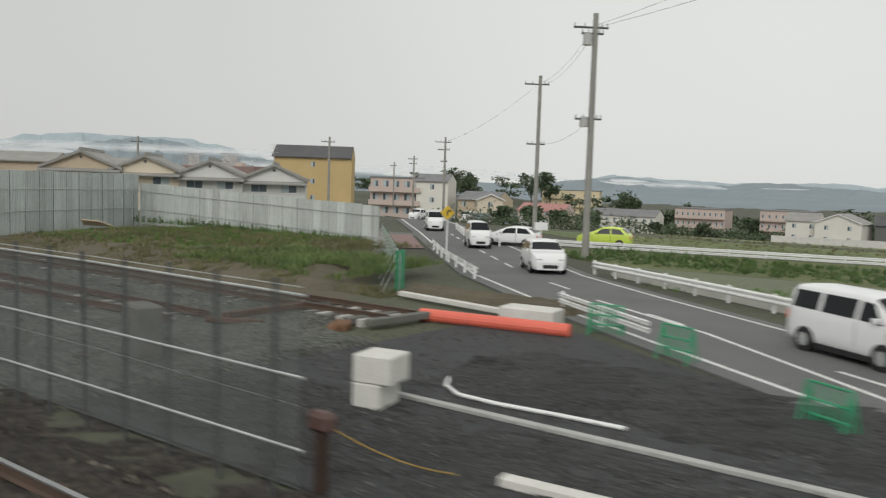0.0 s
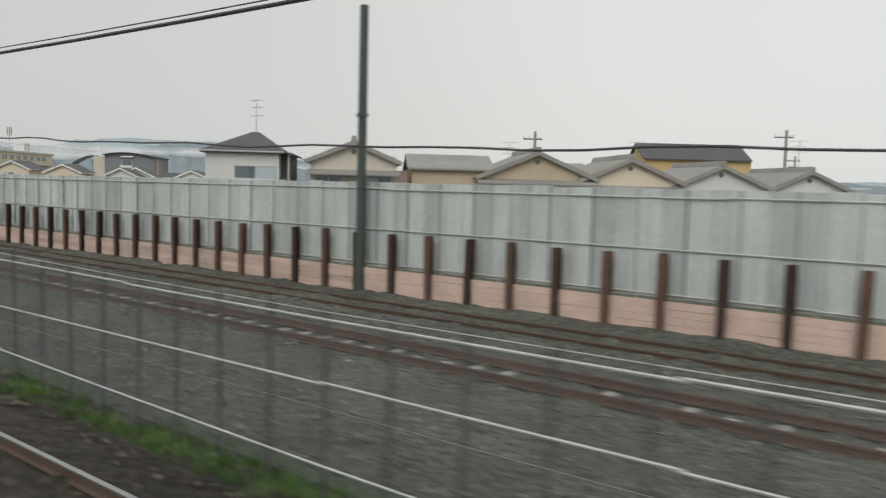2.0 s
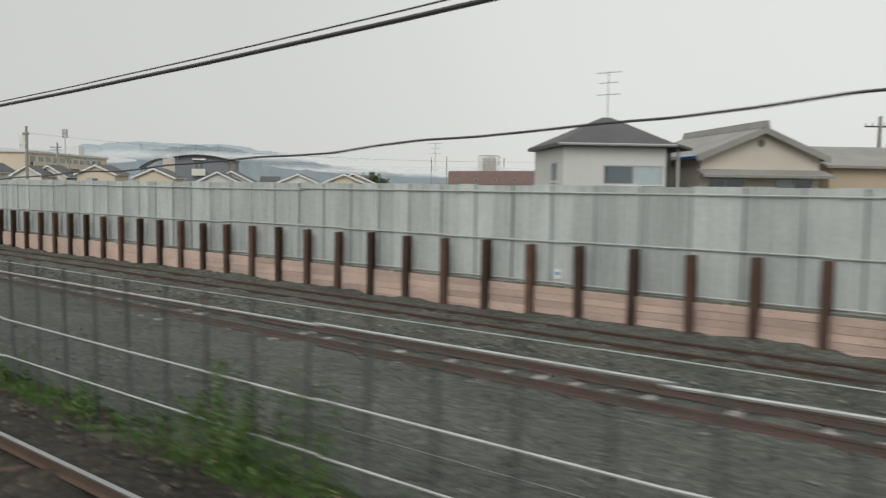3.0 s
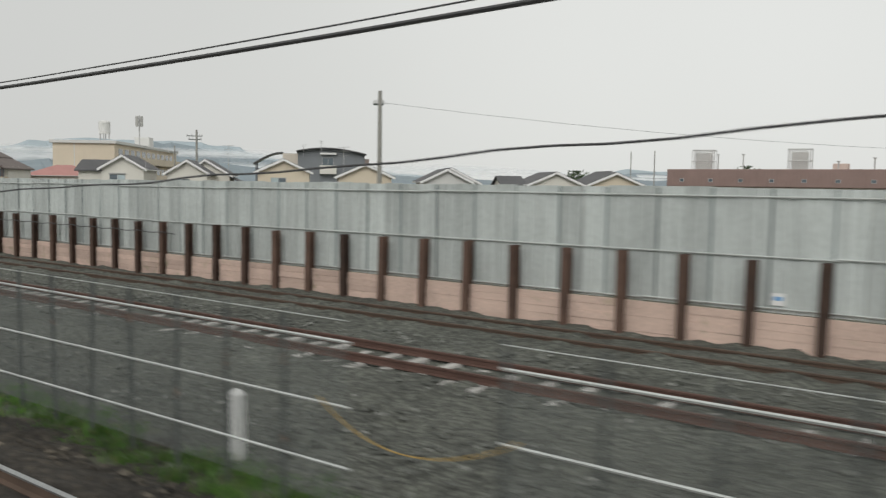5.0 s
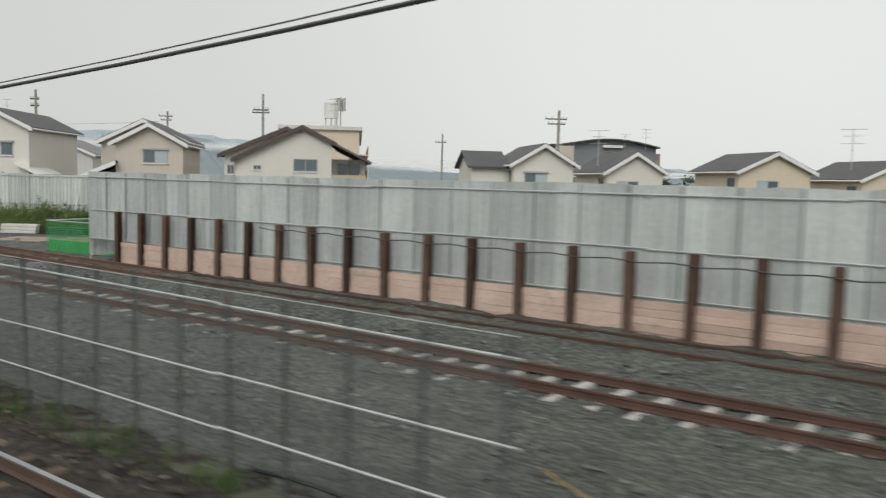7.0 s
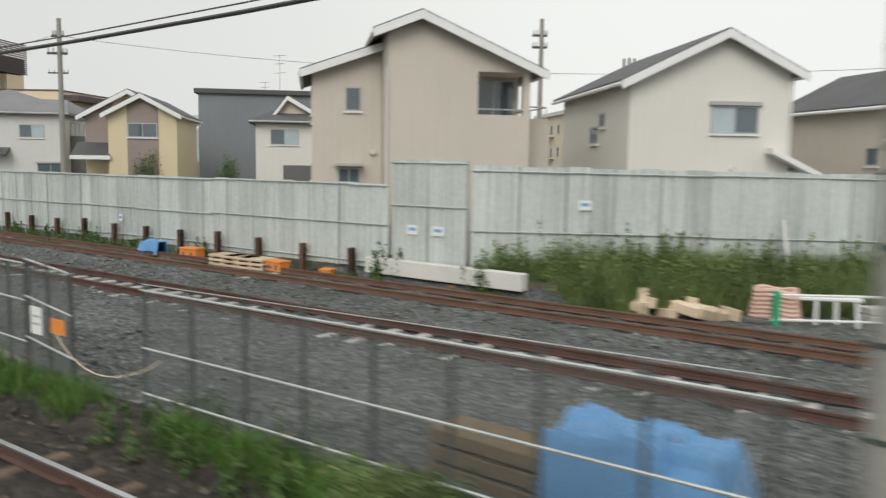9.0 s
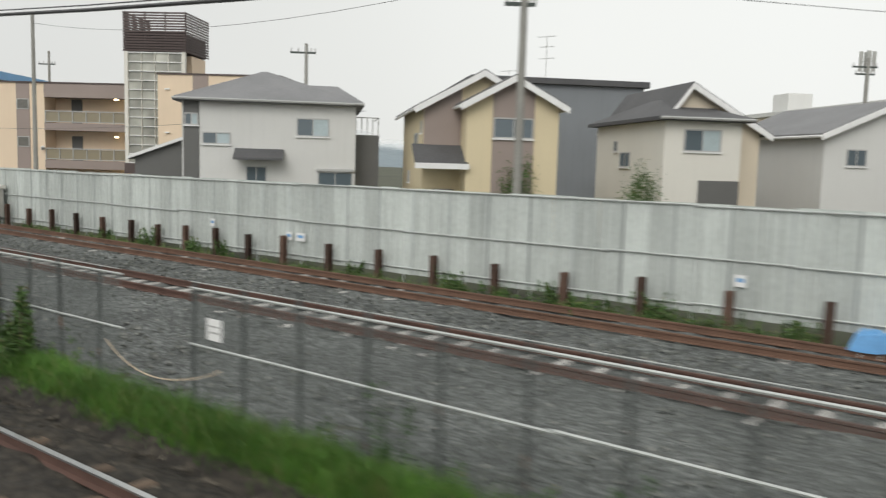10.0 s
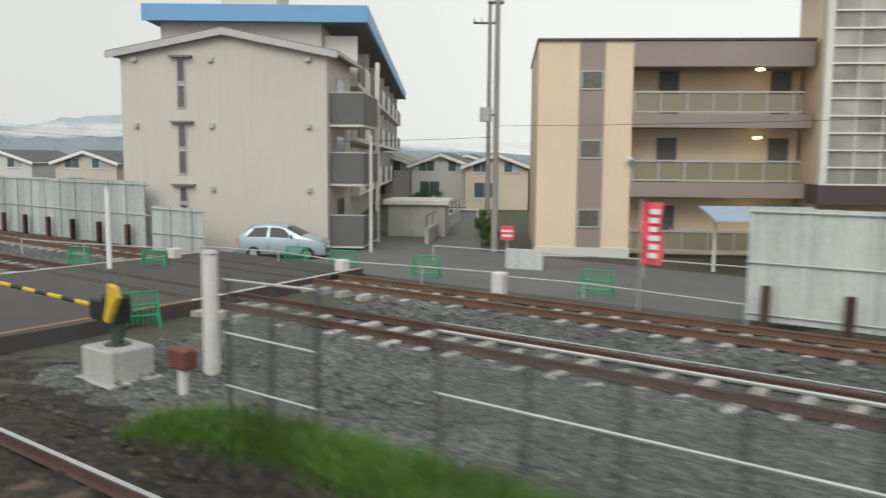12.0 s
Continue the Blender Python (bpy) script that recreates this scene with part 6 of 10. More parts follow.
def weeds(label, x0, x1, y0, y1, stems, tall, mat="weed", seed=0, z=GZ, leaf=0.045, per=26, at=None, ground=None, spread=0.12):
    """Upright weeds: a stem with leaves all the way up, in loose clumps."""
    rng = np.random.default_rng(seed)
    clump = np.stack([rng.uniform(x0, x1, max(1, stems // 5)), rng.uniform(y0, y1, max(1, stems // 5))], 1)
    base = clump[rng.integers(0, len(clump), stems)] + rng.normal(0, spread, (stems, 2))
    h = tall * rng.uniform(0.45, 1.1, stems)
    zz = np.full(stems, z) if ground is None else np.array([ground(a, b) for a, b in base])
    lean = rng.normal(0, 0.16, (stems, 2))
    u = rng.uniform(0.05, 1.0, (stems, per))
    c = np.zeros((stems, per, 3))
    c[:, :, :2] = base[:, None, :] + lean[:, None, :] * (u * h[:, None])[:, :, None] + rng.normal(0, 1, (stems, per, 2)) * (0.09 * tall * (1.15 - u))[:, :, None]
    c[:, :, 2] = zz[:, None] + u * h[:, None]
    root = tagged(new("weeds", leaf_mesh("weeds", c.reshape(-1, 3), np.full(stems * per, leaf), rng, PL[mat], 0.8)), label, "weeds", kind="stuff")
    if at is not None:
        root.matrix_basis = at
    return root


def bush(x, y, rx, ry, h, label, n=2600, leaf=0.05, mat="bush", seed=0, z=GZ, category="bush"):
    """A rounded shrub: stems and a ragged crown of leaves in clumps."""
    rng = np.random.default_rng(seed)
    root = thing("bush", pose(x, y, z), label, category)
    bm = bmesh.new()
    r2 = random.Random(seed)
    for k in range(7):
        a = r2.uniform(0, math.tau)
        tube(bm, (0.05 * math.cos(a), 0.05 * math.sin(a), 0.0), (rx * 0.6 * math.cos(a), ry * 0.6 * math.sin(a), h * r2.uniform(0.5, 0.8)), 0.025, 0.008, 5)
    part("stem", bm, PL["bark"], root)
    m = max(10, n // 110)
    d = rng.normal(0, 1, (m, 3))
    d /= np.linalg.norm(d, axis=1)[:, None]
    rad = rng.uniform(0.35, 1.0, m)[:, None]
    hub = d * rad * np.array([rx, ry, h * 0.5]) + np.array([0, 0, h * 0.5])
    pick = rng.integers(0, m, n)
    c = hub[pick] + rng.normal(0, 1, (n, 3)) * np.array([rx, ry, h * 0.5]) * 0.17
    c[:, 2] = np.maximum(c[:, 2], 0.02)
    ob = new("foliage", leaf_mesh("foliage", c, np.full(n, leaf), rng, PL[mat]))
    ob.parent = root
    return root


def tree(x, y, h, spread, label, n=3500, leaf=0.16, seed=0, z=GZ, mat="tree", group="trees"):
    """A tapered trunk with limbs and a ragged crown of leaf clumps."""
    rng = np.random.default_rng(seed)
    r2 = random.Random(seed)
    root = thing("tree", pose(x, y, z), label, "tree", group)
    bm = bmesh.new()
    tube(bm, (0, 0, -0.1), (0, 0, h * 0.45), h * 0.030, h * 0.018, 8)
    tube(bm, (0, 0, h * 0.45), (0.02 * h, 0.0, h * 0.85), h * 0.018, h * 0.005, 7)
    part("trunk", bm, PL["bark"], root)
    hubs = []
    for k in range(9):
        a = k * 2.4 + r2.uniform(-0.4, 0.4)
        z0 = h * r2.uniform(0.3, 0.65)
        reach = spread * r2.uniform(0.55, 1.0)
        end = Vector((reach * math.cos(a), reach * math.sin(a), min(h * 0.95, z0 + h * r2.uniform(0.1, 0.35))))
        bm = bmesh.new()
        tube(bm, (0, 0, z0), end, h * 0.010, h * 0.003, 5)
        part("limb", bm, PL["bark"], root)
        hubs += [end, Vector((0, 0, z0)).lerp(end, 0.6)]
    hubs += [Vector((0, 0, h * 0.9)), Vector((0.1 * h, 0, h * 0.75)), Vector((-0.08 * h, 0.05 * h, h * 0.8))]
    hub = np.array([tuple(p) for p in hubs])
    sub = hub[rng.integers(0, len(hub), 60)] + rng.normal(0, spread * 0.22, (60, 3))
    c = sub[rng.integers(0, 60, n)] + rng.normal(0, spread * 0.13, (n, 3))
    c[:, 2] = np.clip(c[:, 2], h * 0.18, h * 1.02)
    ob = new("crown", leaf_mesh("crown", c, np.full(n, leaf), rng, PL[mat]))
    ob.parent = root
    return root


# ---- vehicles ----
def wheel_parts(parent, x, y, r, side):
    bm = bmesh.new()
    tube(bm, (x, y, r), (x, y + 0.16 * side, r), r, sides=20)
    w = part("wheel", bm, M["tyre"], parent)
    bm = bmesh.new()
    tube(bm, (x, y + 0.15 * side, r), (x, y + 0.17 * side, r), r * 0.62, sides=14)
    part("rim", bm, M["frame"], w)
    for k in range(5):
        a = k * math.tau / 5
        bm = bmesh.new()
        tube(bm, (x, y + 0.172 * side, r), (x + math.cos(a) * r * 0.58, y + 0.172 * side, r + math.sin(a) * r * 0.58), r * 0.07, sides=4)
        part("spoke", bm, M["pipe"], w)


CAR_TOP = {
    "hatch": ((0.0, 0.40), (0.012, 0.62), (0.05, 0.71), (0.12, 0.89), (0.20, 0.965), (0.32, 1.0), (0.45, 0.993), (0.55, 0.935), (0.66, 0.79), (0.76, 0.655), (0.85, 0.605), (0.93, 0.54), (0.98, 0.45), (1.0, 0.30)),
    "suv": ((0.0, 0.45), (0.015, 0.66), (0.05, 0.78), (0.10, 0.93), (0.18, 0.985), (0.35, 1.0), (0.50, 0.985), (0.58, 0.93), (0.70, 0.74), (0.76, 0.67), (0.88, 0.63), (0.95, 0.57), (0.985, 0.47), (1.0, 0.32)),
    "van": ((0.0, 0.50), (0.008, 0.90), (0.035, 0.985), (0.10, 1.0), (0.60, 1.0), (0.70, 0.97), (0.80, 0.80), (0.88, 0.63), (0.95, 0.57), (0.985, 0.46), (1.0, 0.32)),
}
CAR_SIDE = {
    "hatch": ((0.10, 0.34, 0.19, 0.355), (0.37, 0.665, 0.375, 0.54)),
    "suv": ((0.08, 0.31, 0.14, 0.32), (0.34, 0.66, 0.345, 0.55)),
    "van": ((0.05, 0.28, 0.06, 0.28), (0.31, 0.58, 0.31, 0.58), (0.61, 0.80, 0.61, 0.70)),
}
CAR_SCREEN = {"hatch": ((0.565, 0.735), (0.045, 0.15)), "suv": ((0.585, 0.725), (0.045, 0.12)), "van": ((0.70, 0.855), (0.006, 0.03))}


def car(at, paint, label, length=3.5, width=1.5, height=1.32, kind="hatch", category="car"):
    """A car with a smooth lofted body, glass, wheels and lamps. Its nose points along +x."""
    root = thing("car", at, label, category, "cars")
    L, W, H = length, width / 2, height
    r = 0.165 * height / 1.32 * 1.35
    sill, belt = r * 0.75, H * 0.60
    tu, tz = zip(*CAR_TOP[kind])

    def skin(u, v, out=0.0):
        """Right half of the body: u runs from tail to nose, v from the sill to the middle of the roof."""
        top = H * sum(float(np.interp(u + k, tu, tz)) for k in (-0.012, 0.0, 0.012)) / 3
        low = min(belt * (1.03 - 0.06 * u), top * 0.93)
        c = max(0.0, min(1.0, (top - low) / (H - belt)))
        w = W * (1 - 0.24 * max(0.0, (u - 0.84) / 0.16) ** 2 - 0.12 * max(0.0, (0.12 - u) / 0.12) ** 2) + out
        kv = (0.0, 0.12, 0.30, 0.50, 0.82, 0.90, 0.95, 1.0)
        y = np.interp(v, kv, (0.93, 0.99, 1.0, 0.965, 0.965 - 0.19 * c, 0.90 - 0.20 * c, 0.62 - 0.10 * c, 0.0))
        z = np.interp(v, kv, (sill, sill + 0.2 * (low - sill), sill + 0.6 * (low - sill), low, low + 0.80 * (top - low), low + 0.94 * (top - low), low + 0.985 * (top - low), top))
        return Vector((u * L, float(y) * w, float(z) + out * max(0.0, v - 0.5) * 2))

    def patch(us0, us1, v0, v1, side, out, cols=9, rows=5):
        """A piece of the skin, standing slightly proud."""
        bm = bmesh.new()
        grid = []
        for j in range(rows + 1):
            f = j / rows
            a, b = us0[0] + (us1[0] - us0[0]) * f, us0[1] + (us1[1] - us0[1]) * f
            line = []
            for i in range(cols + 1):
                p = skin(a + (b - a) * i / cols, v0 + (v1 - v0) * f, out)
                line.append(bm.verts.new((p.x, p.y * side, p.z)))
            grid.append(line)
        for p, q in zip(grid, grid[1:]):
            for i in range(cols):
                bm.faces.new((p[i], p[i + 1], q[i + 1], q[i])).smooth = True
        return bm

    bm = bmesh.new()
    vs = (0.0, 0.06, 0.12, 0.22, 0.36, 0.5, 0.6, 0.72, 0.82, 0.87, 0.91, 0.95, 1.0)
    rows = []
    for i in range(49):
        u = i / 48
        half = [skin(u, v) for v in vs]
        rows.append([bm.verts.new((p.x, -p.y, p.z)) for p in half] + [bm.verts.new(p) for p in half[-2::-1]])
    for p, q in zip(rows, rows[1:]):
        for i in range(len(p) - 1):
            bm.faces.new((p[i], q[i], q[i + 1], p[i + 1])).smooth = True
        bm.faces.new((p[-1], q[-1], q[0], p[0]))
    bm.faces.new(rows[0])
    bm.faces.new(rows[-1][::-1])
    body = part("body", bm, M[paint], root)
    x1 = (CAR_SIDE[kind][-1][1] + 0.07) * L
    for s in (-1, 1):
        for a0, b0, a1, b1 in CAR_SIDE[kind]:
            part("side_window", patch((a0, b0), (a1, b1), 0.53, 0.80, s, 0.008), M["car_glass"], body, "dark side glass")
        for a in (CAR_SIDE[kind][-1][0] - 0.012, CAR_SIDE[kind][-1][1] + 0.03):
            part("door_seam", patch((a, a + 0.005), (a, a + 0.005), 0.08, 0.5, s, 0.003, 1, 6), M["black"], body)
    for name, (a, b) in zip(("windscreen", "rear_window"), CAR_SCREEN[kind]):
        bm = bmesh.new()
        grid = []
        for i in range(8):
            half = [skin(a + (b - a) * i / 7, v, 0.009) for v in (0.88, 0.91, 0.95, 1.0)]
            grid.append([bm.verts.new((p.x, -p.y, p.z)) for p in half] + [bm.verts.new(p) for p in half[-2::-1]])
        for p, q in zip(grid, grid[1:]):
            for k in range(6):
                bm.faces.new((p[k], q[k], q[k + 1], p[k + 1])).smooth = True
        part(name, bm, M["car_glass"], body, "dark glass")
    top = body
    for s in (-1, 1):
        for x in (0.19 * L, 0.81 * L):
            bm = bmesh.new()
            tube(bm, (x, s * (W - 0.05), r), (x, s * (W + 0.006), r), r * 1.18, sides=18)
            part("wheel_arch", bm, M["black"], body)
            wheel_parts(root, x, s * (W - 0.13), r, s)
        bm = bmesh.new()
        box(bm, 0.93 * L, 0.988 * L, s * W * 0.60 - 0.12, s * W * 0.60 + 0.12, belt * 0.66, belt * 0.78, 0.02)
        part("headlight", bm, M["pipe"], body, "clear headlight")
        bm = bmesh.new()
        box(bm, -0.012, 0.03, s * W * 0.78 - 0.09, s * W * 0.78 + 0.09, belt * 0.72, belt * 0.95, 0.01)
        part("tail_light", bm, M["coral"], body, "red tail light")
        bm = bmesh.new()
        box(bm, x1 - 0.14 * L, x1 - 0.10 * L, s * (W + 0.02) - 0.05, s * (W + 0.02) + 0.05, belt + 0.03, belt + 0.15, 0.02)
        part("mirror", bm, M[paint], top)
    bm = bmesh.new()
    box(bm, 0.985 * L, L + 0.012, -0.42 * W, 0.42 * W, sill + 0.06, sill + 0.20, 0.01)
    part("grille", bm, M["black"], body)
    bm = bmesh.new()
    box(bm, L + 0.008, L + 0.02, -0.16, 0.16, sill + 0.22, sill + 0.31)
    part("plate", bm, M["white"], body)
    bm = bmesh.new()
    box(bm, 0.24 * L, 0.76 * L, -W * 0.96, W * 0.96, sill - 0.09, sill + 0.03)
    part("underside", bm, M["black"], body)
    return root


# ---- level crossing, lane and forecourt ----
def flat(name, pts, z0, z1, mat, label, kind="structure"):
    bm = bmesh.new()
    extrude_poly(bm, pts, z0, z1, "z")
    return tagged(part(name, bm, M[mat]), label, "road", kind=kind)


flat("road", [(-151.8, 1.5), (-144.4, 1.5), (-144.5, 8.0), (-145.2, 11.0), (-146.0, 17.5), (-153.0, 17.5)], -0.34, -0.012, "crossing", "dark worn asphalt level crossing with timber edges")
flat("pavement", [(-153.0, 17.5), (-134.0, 17.7), (-131.0, 24.0), (-147.0, 25.0), (-159.5, 43.0), (-163.0, 41.5), (-153.2, 26.0), (-154.5, 21.0)], -0.34, -0.20, "asphalt", "grey asphalt forecourt and narrow lane")
for k, (xa, ya, xb, yb) in enumerate(((-144.42, 3.0, -145.1, 10.9), (-145.1, 10.9, -146.0, 17.3), (-151.9, 2.0, -152.9, 17.3))):
    beam = new("crossing_edge")
    beam.empty_display_size = 0.1
    tagged(beam, "dark timber edge beam of the crossing", "edge beam", "crossing edges")
    bm = bmesh.new()
    d = Vector((xb - xa, yb - ya, 0))
    box(bm, 0, d.length, -0.11, 0.11, -0.4, 0.0, 0.01)
    beam.matrix_basis = pose(xa, ya, 0.0, 0, 0, math.degrees(math.atan2(d.y, d.x)))
    part("beam", bm, M["brown"], beam)
    bm = bmesh.new()
    box(bm, 0, d.length, -0.10, -0.02, 0.0, 0.012)
    part("paint_line", bm, M["orange_line" if k < 1 else "paint"], beam)
for y in (11.27, 12.34, 15.07, 16.13):
    g = new("crossing_board")
    tagged(g, "dark rubber strip beside the rail in the crossing", "crossing strip", "crossing strips")
    bm = bmesh.new()
    box(bm, -151.9, -145.6, y - 0.22, y - 0.07, -0.1, -0.006)
    part("strip", bm, M["black"], g)

car(pose(-152.3, 18.22, -0.24, 0, 0, 33), "car_blue", "small light blue hatchback parked beside the crossing", 2.98, 1.36, 1.2)


def white_post(x, y, h, r, label, cap=False, z=GZ):
    p = thing("post", pose(x, y, z), label, "post", "white posts")
    bm = bmesh.new()
    tube(bm, (0, 0, 0), (0, 0, h), r, r * 0.95, 12)
    part("shaft", bm, M["pale_concrete"] if r > 0.09 else M["white"], p)
    if cap:
        bm = bmesh.new()
        tube(bm, (0, 0, h), (0, 0, h + 0.05), r * 1.1, r * 0.7, 12)
        part("cap", bm, M["frame"], p)
    return p


white_post(-151.4, 12.7, 2.6, 0.075, "tall white signal post beside the crossing", True)
white_post(-140.3, 7.9, 2.0, 0.13, "stout pale fence end post at the crossing", True)
for x, y in ((-152.2, 15.4), (-146.1, 16.75), (-141.2, 17.5)):
    b = thing("concrete_block", pose(x, y, GZ), "small white concrete marker block", "concrete block", "white blocks")
    bm = bmesh.new()
    box(bm, -0.16, 0.16, -0.16, 0.16, 0, 0.62, 0.03)
    part("block", bm, M["pale_concrete"], b)


def pipe_rail(pts, label, mat="pipe", r=0.022, posts=True, z0=GZ, group="pipe rails"):
    root = thing("pipe_rail", pose(0, 0, 0), label, "rail", group)
    for a, b in zip(pts, pts[1:]):
        bm = bmesh.new()
        tube(bm, a, b, r, sides=6)
        part("pipe", bm, M[mat], root)
    if posts:
        for p in pts:
            bm = bmesh.new()
            tube(bm, (p[0], p[1], z0), p, r * 1.1, sides=6)
            part("post", bm, M[mat], root)
    return root


pipe_rail([(-152.2, 15.4, 0.28), (-155.5, 14.2, 0.3), (-158.5, 13.6, 0.3)], "pale pipe rail beside the crossing")
pipe_rail([(-146.1, 16.75, 0.26), (-149.0, 16.9, 0.3), (-151.9, 16.2, 0.3)], "pale pipe rail across the far kerb")
pipe_rail([(-146.1, 16.75, 0.25), (-143.6, 17.3, 0.25), (-141.2, 17.5, 0.28)], "pale pipe rail towards the forecourt")
pipe_rail([(-141.2, 17.5, 0.2), (-139.0, 17.9, 0.18), (-135.0, 17.6, 0.15)], "pale pipe rail before the forecourt")
pipe_rail([(-146.5, 21.5, 0.3), (-143.5, 21.8, 0.3), (-139.5, 22.6, 0.3), (-135.5, 22.9, 0.3)], "low pipe rail in front of the apartments")


def green_stand(x, y, turn, label="small green net barrier stand", h=0.75, w=0.8):
    g = thing("barrier_stand", pose(x, y, GZ, 0, 0, turn), label, "barrier", "green barriers")
    for sx in (-w / 2, w / 2):
        bm = bmesh.new()
        tube(bm, (sx, -0.2, 0), (sx, 0, h), 0.02, sides=5)
        tube(bm, (sx, 0.2, 0), (sx, 0, h), 0.02, sides=5)
        part("leg_frame", bm, M["green_net"], g)
    for z in (h * 0.35, h * 0.65, h):
        bm = bmesh.new()
        tube(bm, (-w / 2, 0, z), (w / 2, 0, z), 0.02, sides=5)
        part("bar", bm, M["green_net"], g)
    bm = bmesh.new()
    for k in range(9):
        xk = -w / 2 + k * w / 8
        box(bm, xk - 0.012, xk + 0.012, -0.006, 0.006, h * 0.1, h)
    part("net", bm, M["green_net"], g)
    return g


for x, y, t in ((-144.6, 9.3, 70), (-151.0, 13.9, 20), (-146.9, 17.6, 20), (-144.2, 18.2, 15), (-148.7, 17.4, 10), (-139.0, 18.6, 10), (-153.6, 13.0, 15)):
    green_stand(x, y, t)

m = thing("crossing_machine", pose(-141.4, 6.95, GZ), "yellow and black barrier machine on a concrete plinth", "barrier machine")
bm = bmesh.new()
box(bm, -0.42, 0.42, -0.38, 0.38, 0.0, 0.55, 0.03)
part("plinth", bm, M["concrete"], m)
bm = bmesh.new()
box(bm, -0.5, 0.55, -0.48, 0.45, -0.05, 0.06, 0.02)
part("footing", bm, M["concrete"], m)
bm = bmesh.new()
tube(bm, (0, 0, 0.55), (0.05, 0, 1.05), 0.10, 0.12, sides=10)
tube(bm, (0, 0, 0.55), (0, 0, 0.58), 0.2, sides=10)
part("pedestal", bm, M["dark_steel"], m)
bm = bmesh.new()
box(bm, -0.22, 0.22, -0.16, 0.16, 0.90, 1.36, 0.06)
part("gearbox", bm, M["black"], m, "black gearbox")
bm = bmesh.new()
extrude_poly(bm, [(0.02, 0.98), (0.13, 0.94), (0.27, 1.16), (0.40, 1.36), (0.33, 1.52), (0.17, 1.56), (0.12, 1.26)], -0.24, -0.15, "y")
part("lever", bm, M["yellow"], m, "yellow lever casing")
bm = bmesh.new()
box(bm, -0.56, -0.15, -0.15, 0.15, 0.92, 1.25, 0.03)
part("counterweight", bm, M["black"], m, "black counterweight")
for k in range(10):
    bm = bmesh.new()
    tube(bm, (-0.4 - k * 0.45, 0.05, 1.08 + k * 0.006), (-0.85 - k * 0.45, 0.05, 1.086 + k * 0.006), 0.04, sides=8)
    part("arm_stripe", bm, M["yellow" if k % 2 else "black"], m)
r = thing("junction_box", pose(-139.7, 6.95, GZ), "rust-red junction box on a short pale post", "junction box")
bm = bmesh.new()
tube(bm, (0, 0, 0), (0, 0, 0.45), 0.07, sides=8)
part("post", bm, M["pale_concrete"], r)
bm = bmesh.new()
box(bm, -0.2, 0.2, -0.13, 0.13, 0.45, 0.75, 0.03)
part("box", bm, M["coral_dark"], r)

# red banner, carport, signs
f = thing("banner_flag", pose(-137.0, 17.6, GZ), "tall red advertising banner with white marks", "banner")
bm = bmesh.new()
tube(bm, (-0.42, 0, 0), (-0.42, 0, 2.65), 0.018, sides=6)
part("pole", bm, M["pipe"], f)
bm = bmesh.new()
cols, rows = 5, 10
vs = [[bm.verts.new((-0.4 + 0.50 * i / cols + 0.02 * math.sin(j * 0.6), 0.04 * math.sin(j * 0.9 + i), 1.15 + 1.42 * j / rows)) for i in range(cols + 1)] for j in range(rows + 1)]
for j in range(rows):
    for i in range(cols):
        bm.faces.new((vs[j][i], vs[j][i + 1], vs[j + 1][i + 1], vs[j + 1][i]))
geom = bmesh.ops.extrude_face_region(bm, geom=list(bm.faces))
bmesh.ops.translate(bm, vec=(0, 0.006, 0), verts=[v for v in geom["geom"] if isinstance(v, bmesh.types.BMVert)])
cloth = part("cloth", bm, M["red"], f)
for k in range(6):
    bm = bmesh.new()
    box(bm, -0.20 + 0.02 * (k % 2), 0.0 + 0.03 * (k % 3), -0.052, -0.042, 1.30 + k * 0.2, 1.42 + k * 0.2)
    part("mark", bm, M["white"], cloth, "white bar in place of writing")
c = thing("carport", pose(-137.7, 26.2, GZ, 0, 0, 33), "small pale carport roof on posts", "carport")
bm = bmesh.new()
slope_slab(bm, [(-1.2, -1.0, 1.75), (2.4, -1.0, 1.75), (2.4, 1.2, 2.05), (-1.2, 1.2, 2.05)], 0.06)
part("roof", bm, M["carport_sheet"], c)
for x in (-0.9, 2.1):
    bm = bmesh.new()
    tube(bm, (x, 0.2, 0), (x, 0.2, 1.85), 0.05, sides=8)
    part("post", bm, M["white"], c)
s = thing("sign_board", pose(-143.9, 22.0, GZ, 0, 0, 20), "small red and white notice board", "sign")
bm = bmesh.new()
box(bm, -0.22, 0.22, -0.015, 0.015, 0.95, 1.4, 0.01)
part("panel", bm, M["red"], s)
for z in (1.05, 1.2):
    bm = bmesh.new()
    box(bm, -0.17, 0.17, -0.028, -0.016, z, z + 0.07)
    part("bar", bm, M["white"], s)
bm = bmesh.new()
tube(bm, (0, 0, 0), (0, 0, 0.95), 0.025, sides=6)
part("post", bm, M["pipe"], s)
b = thing("site_board", pose(-143.0, 21.6, GZ, 0, 0, 15), "plain pale site panel standing by the lane", "site panel")
bm = bmesh.new()
box(bm, -0.6, 0.6, -0.03, 0.03, 0.05, 0.75, 0.01)
part("panel", bm, M["hoarding_pale"], b)

# lane: wall, fences, shed, parked van, small houses
w = thing("garden_wall", pose(-150.0, 25.5, GZ, 0, 0, 121), "low concrete garden wall with a rail along the lane", "wall")
bm = bmesh.new()
box(bm, 0, 14.0, -0.08, 0.08, 0, 0.75, 0.01)
part("wall", bm, M["concrete"], w)
for k in range(8):
    bm = bmesh.new()
    tube(bm, (k * 2.0, 0, 0.75), (k * 2.0, 0, 1.25), 0.02, sides=5)
    part("rail_post", bm, M["dark_steel"], w)
bm = bmesh.new()
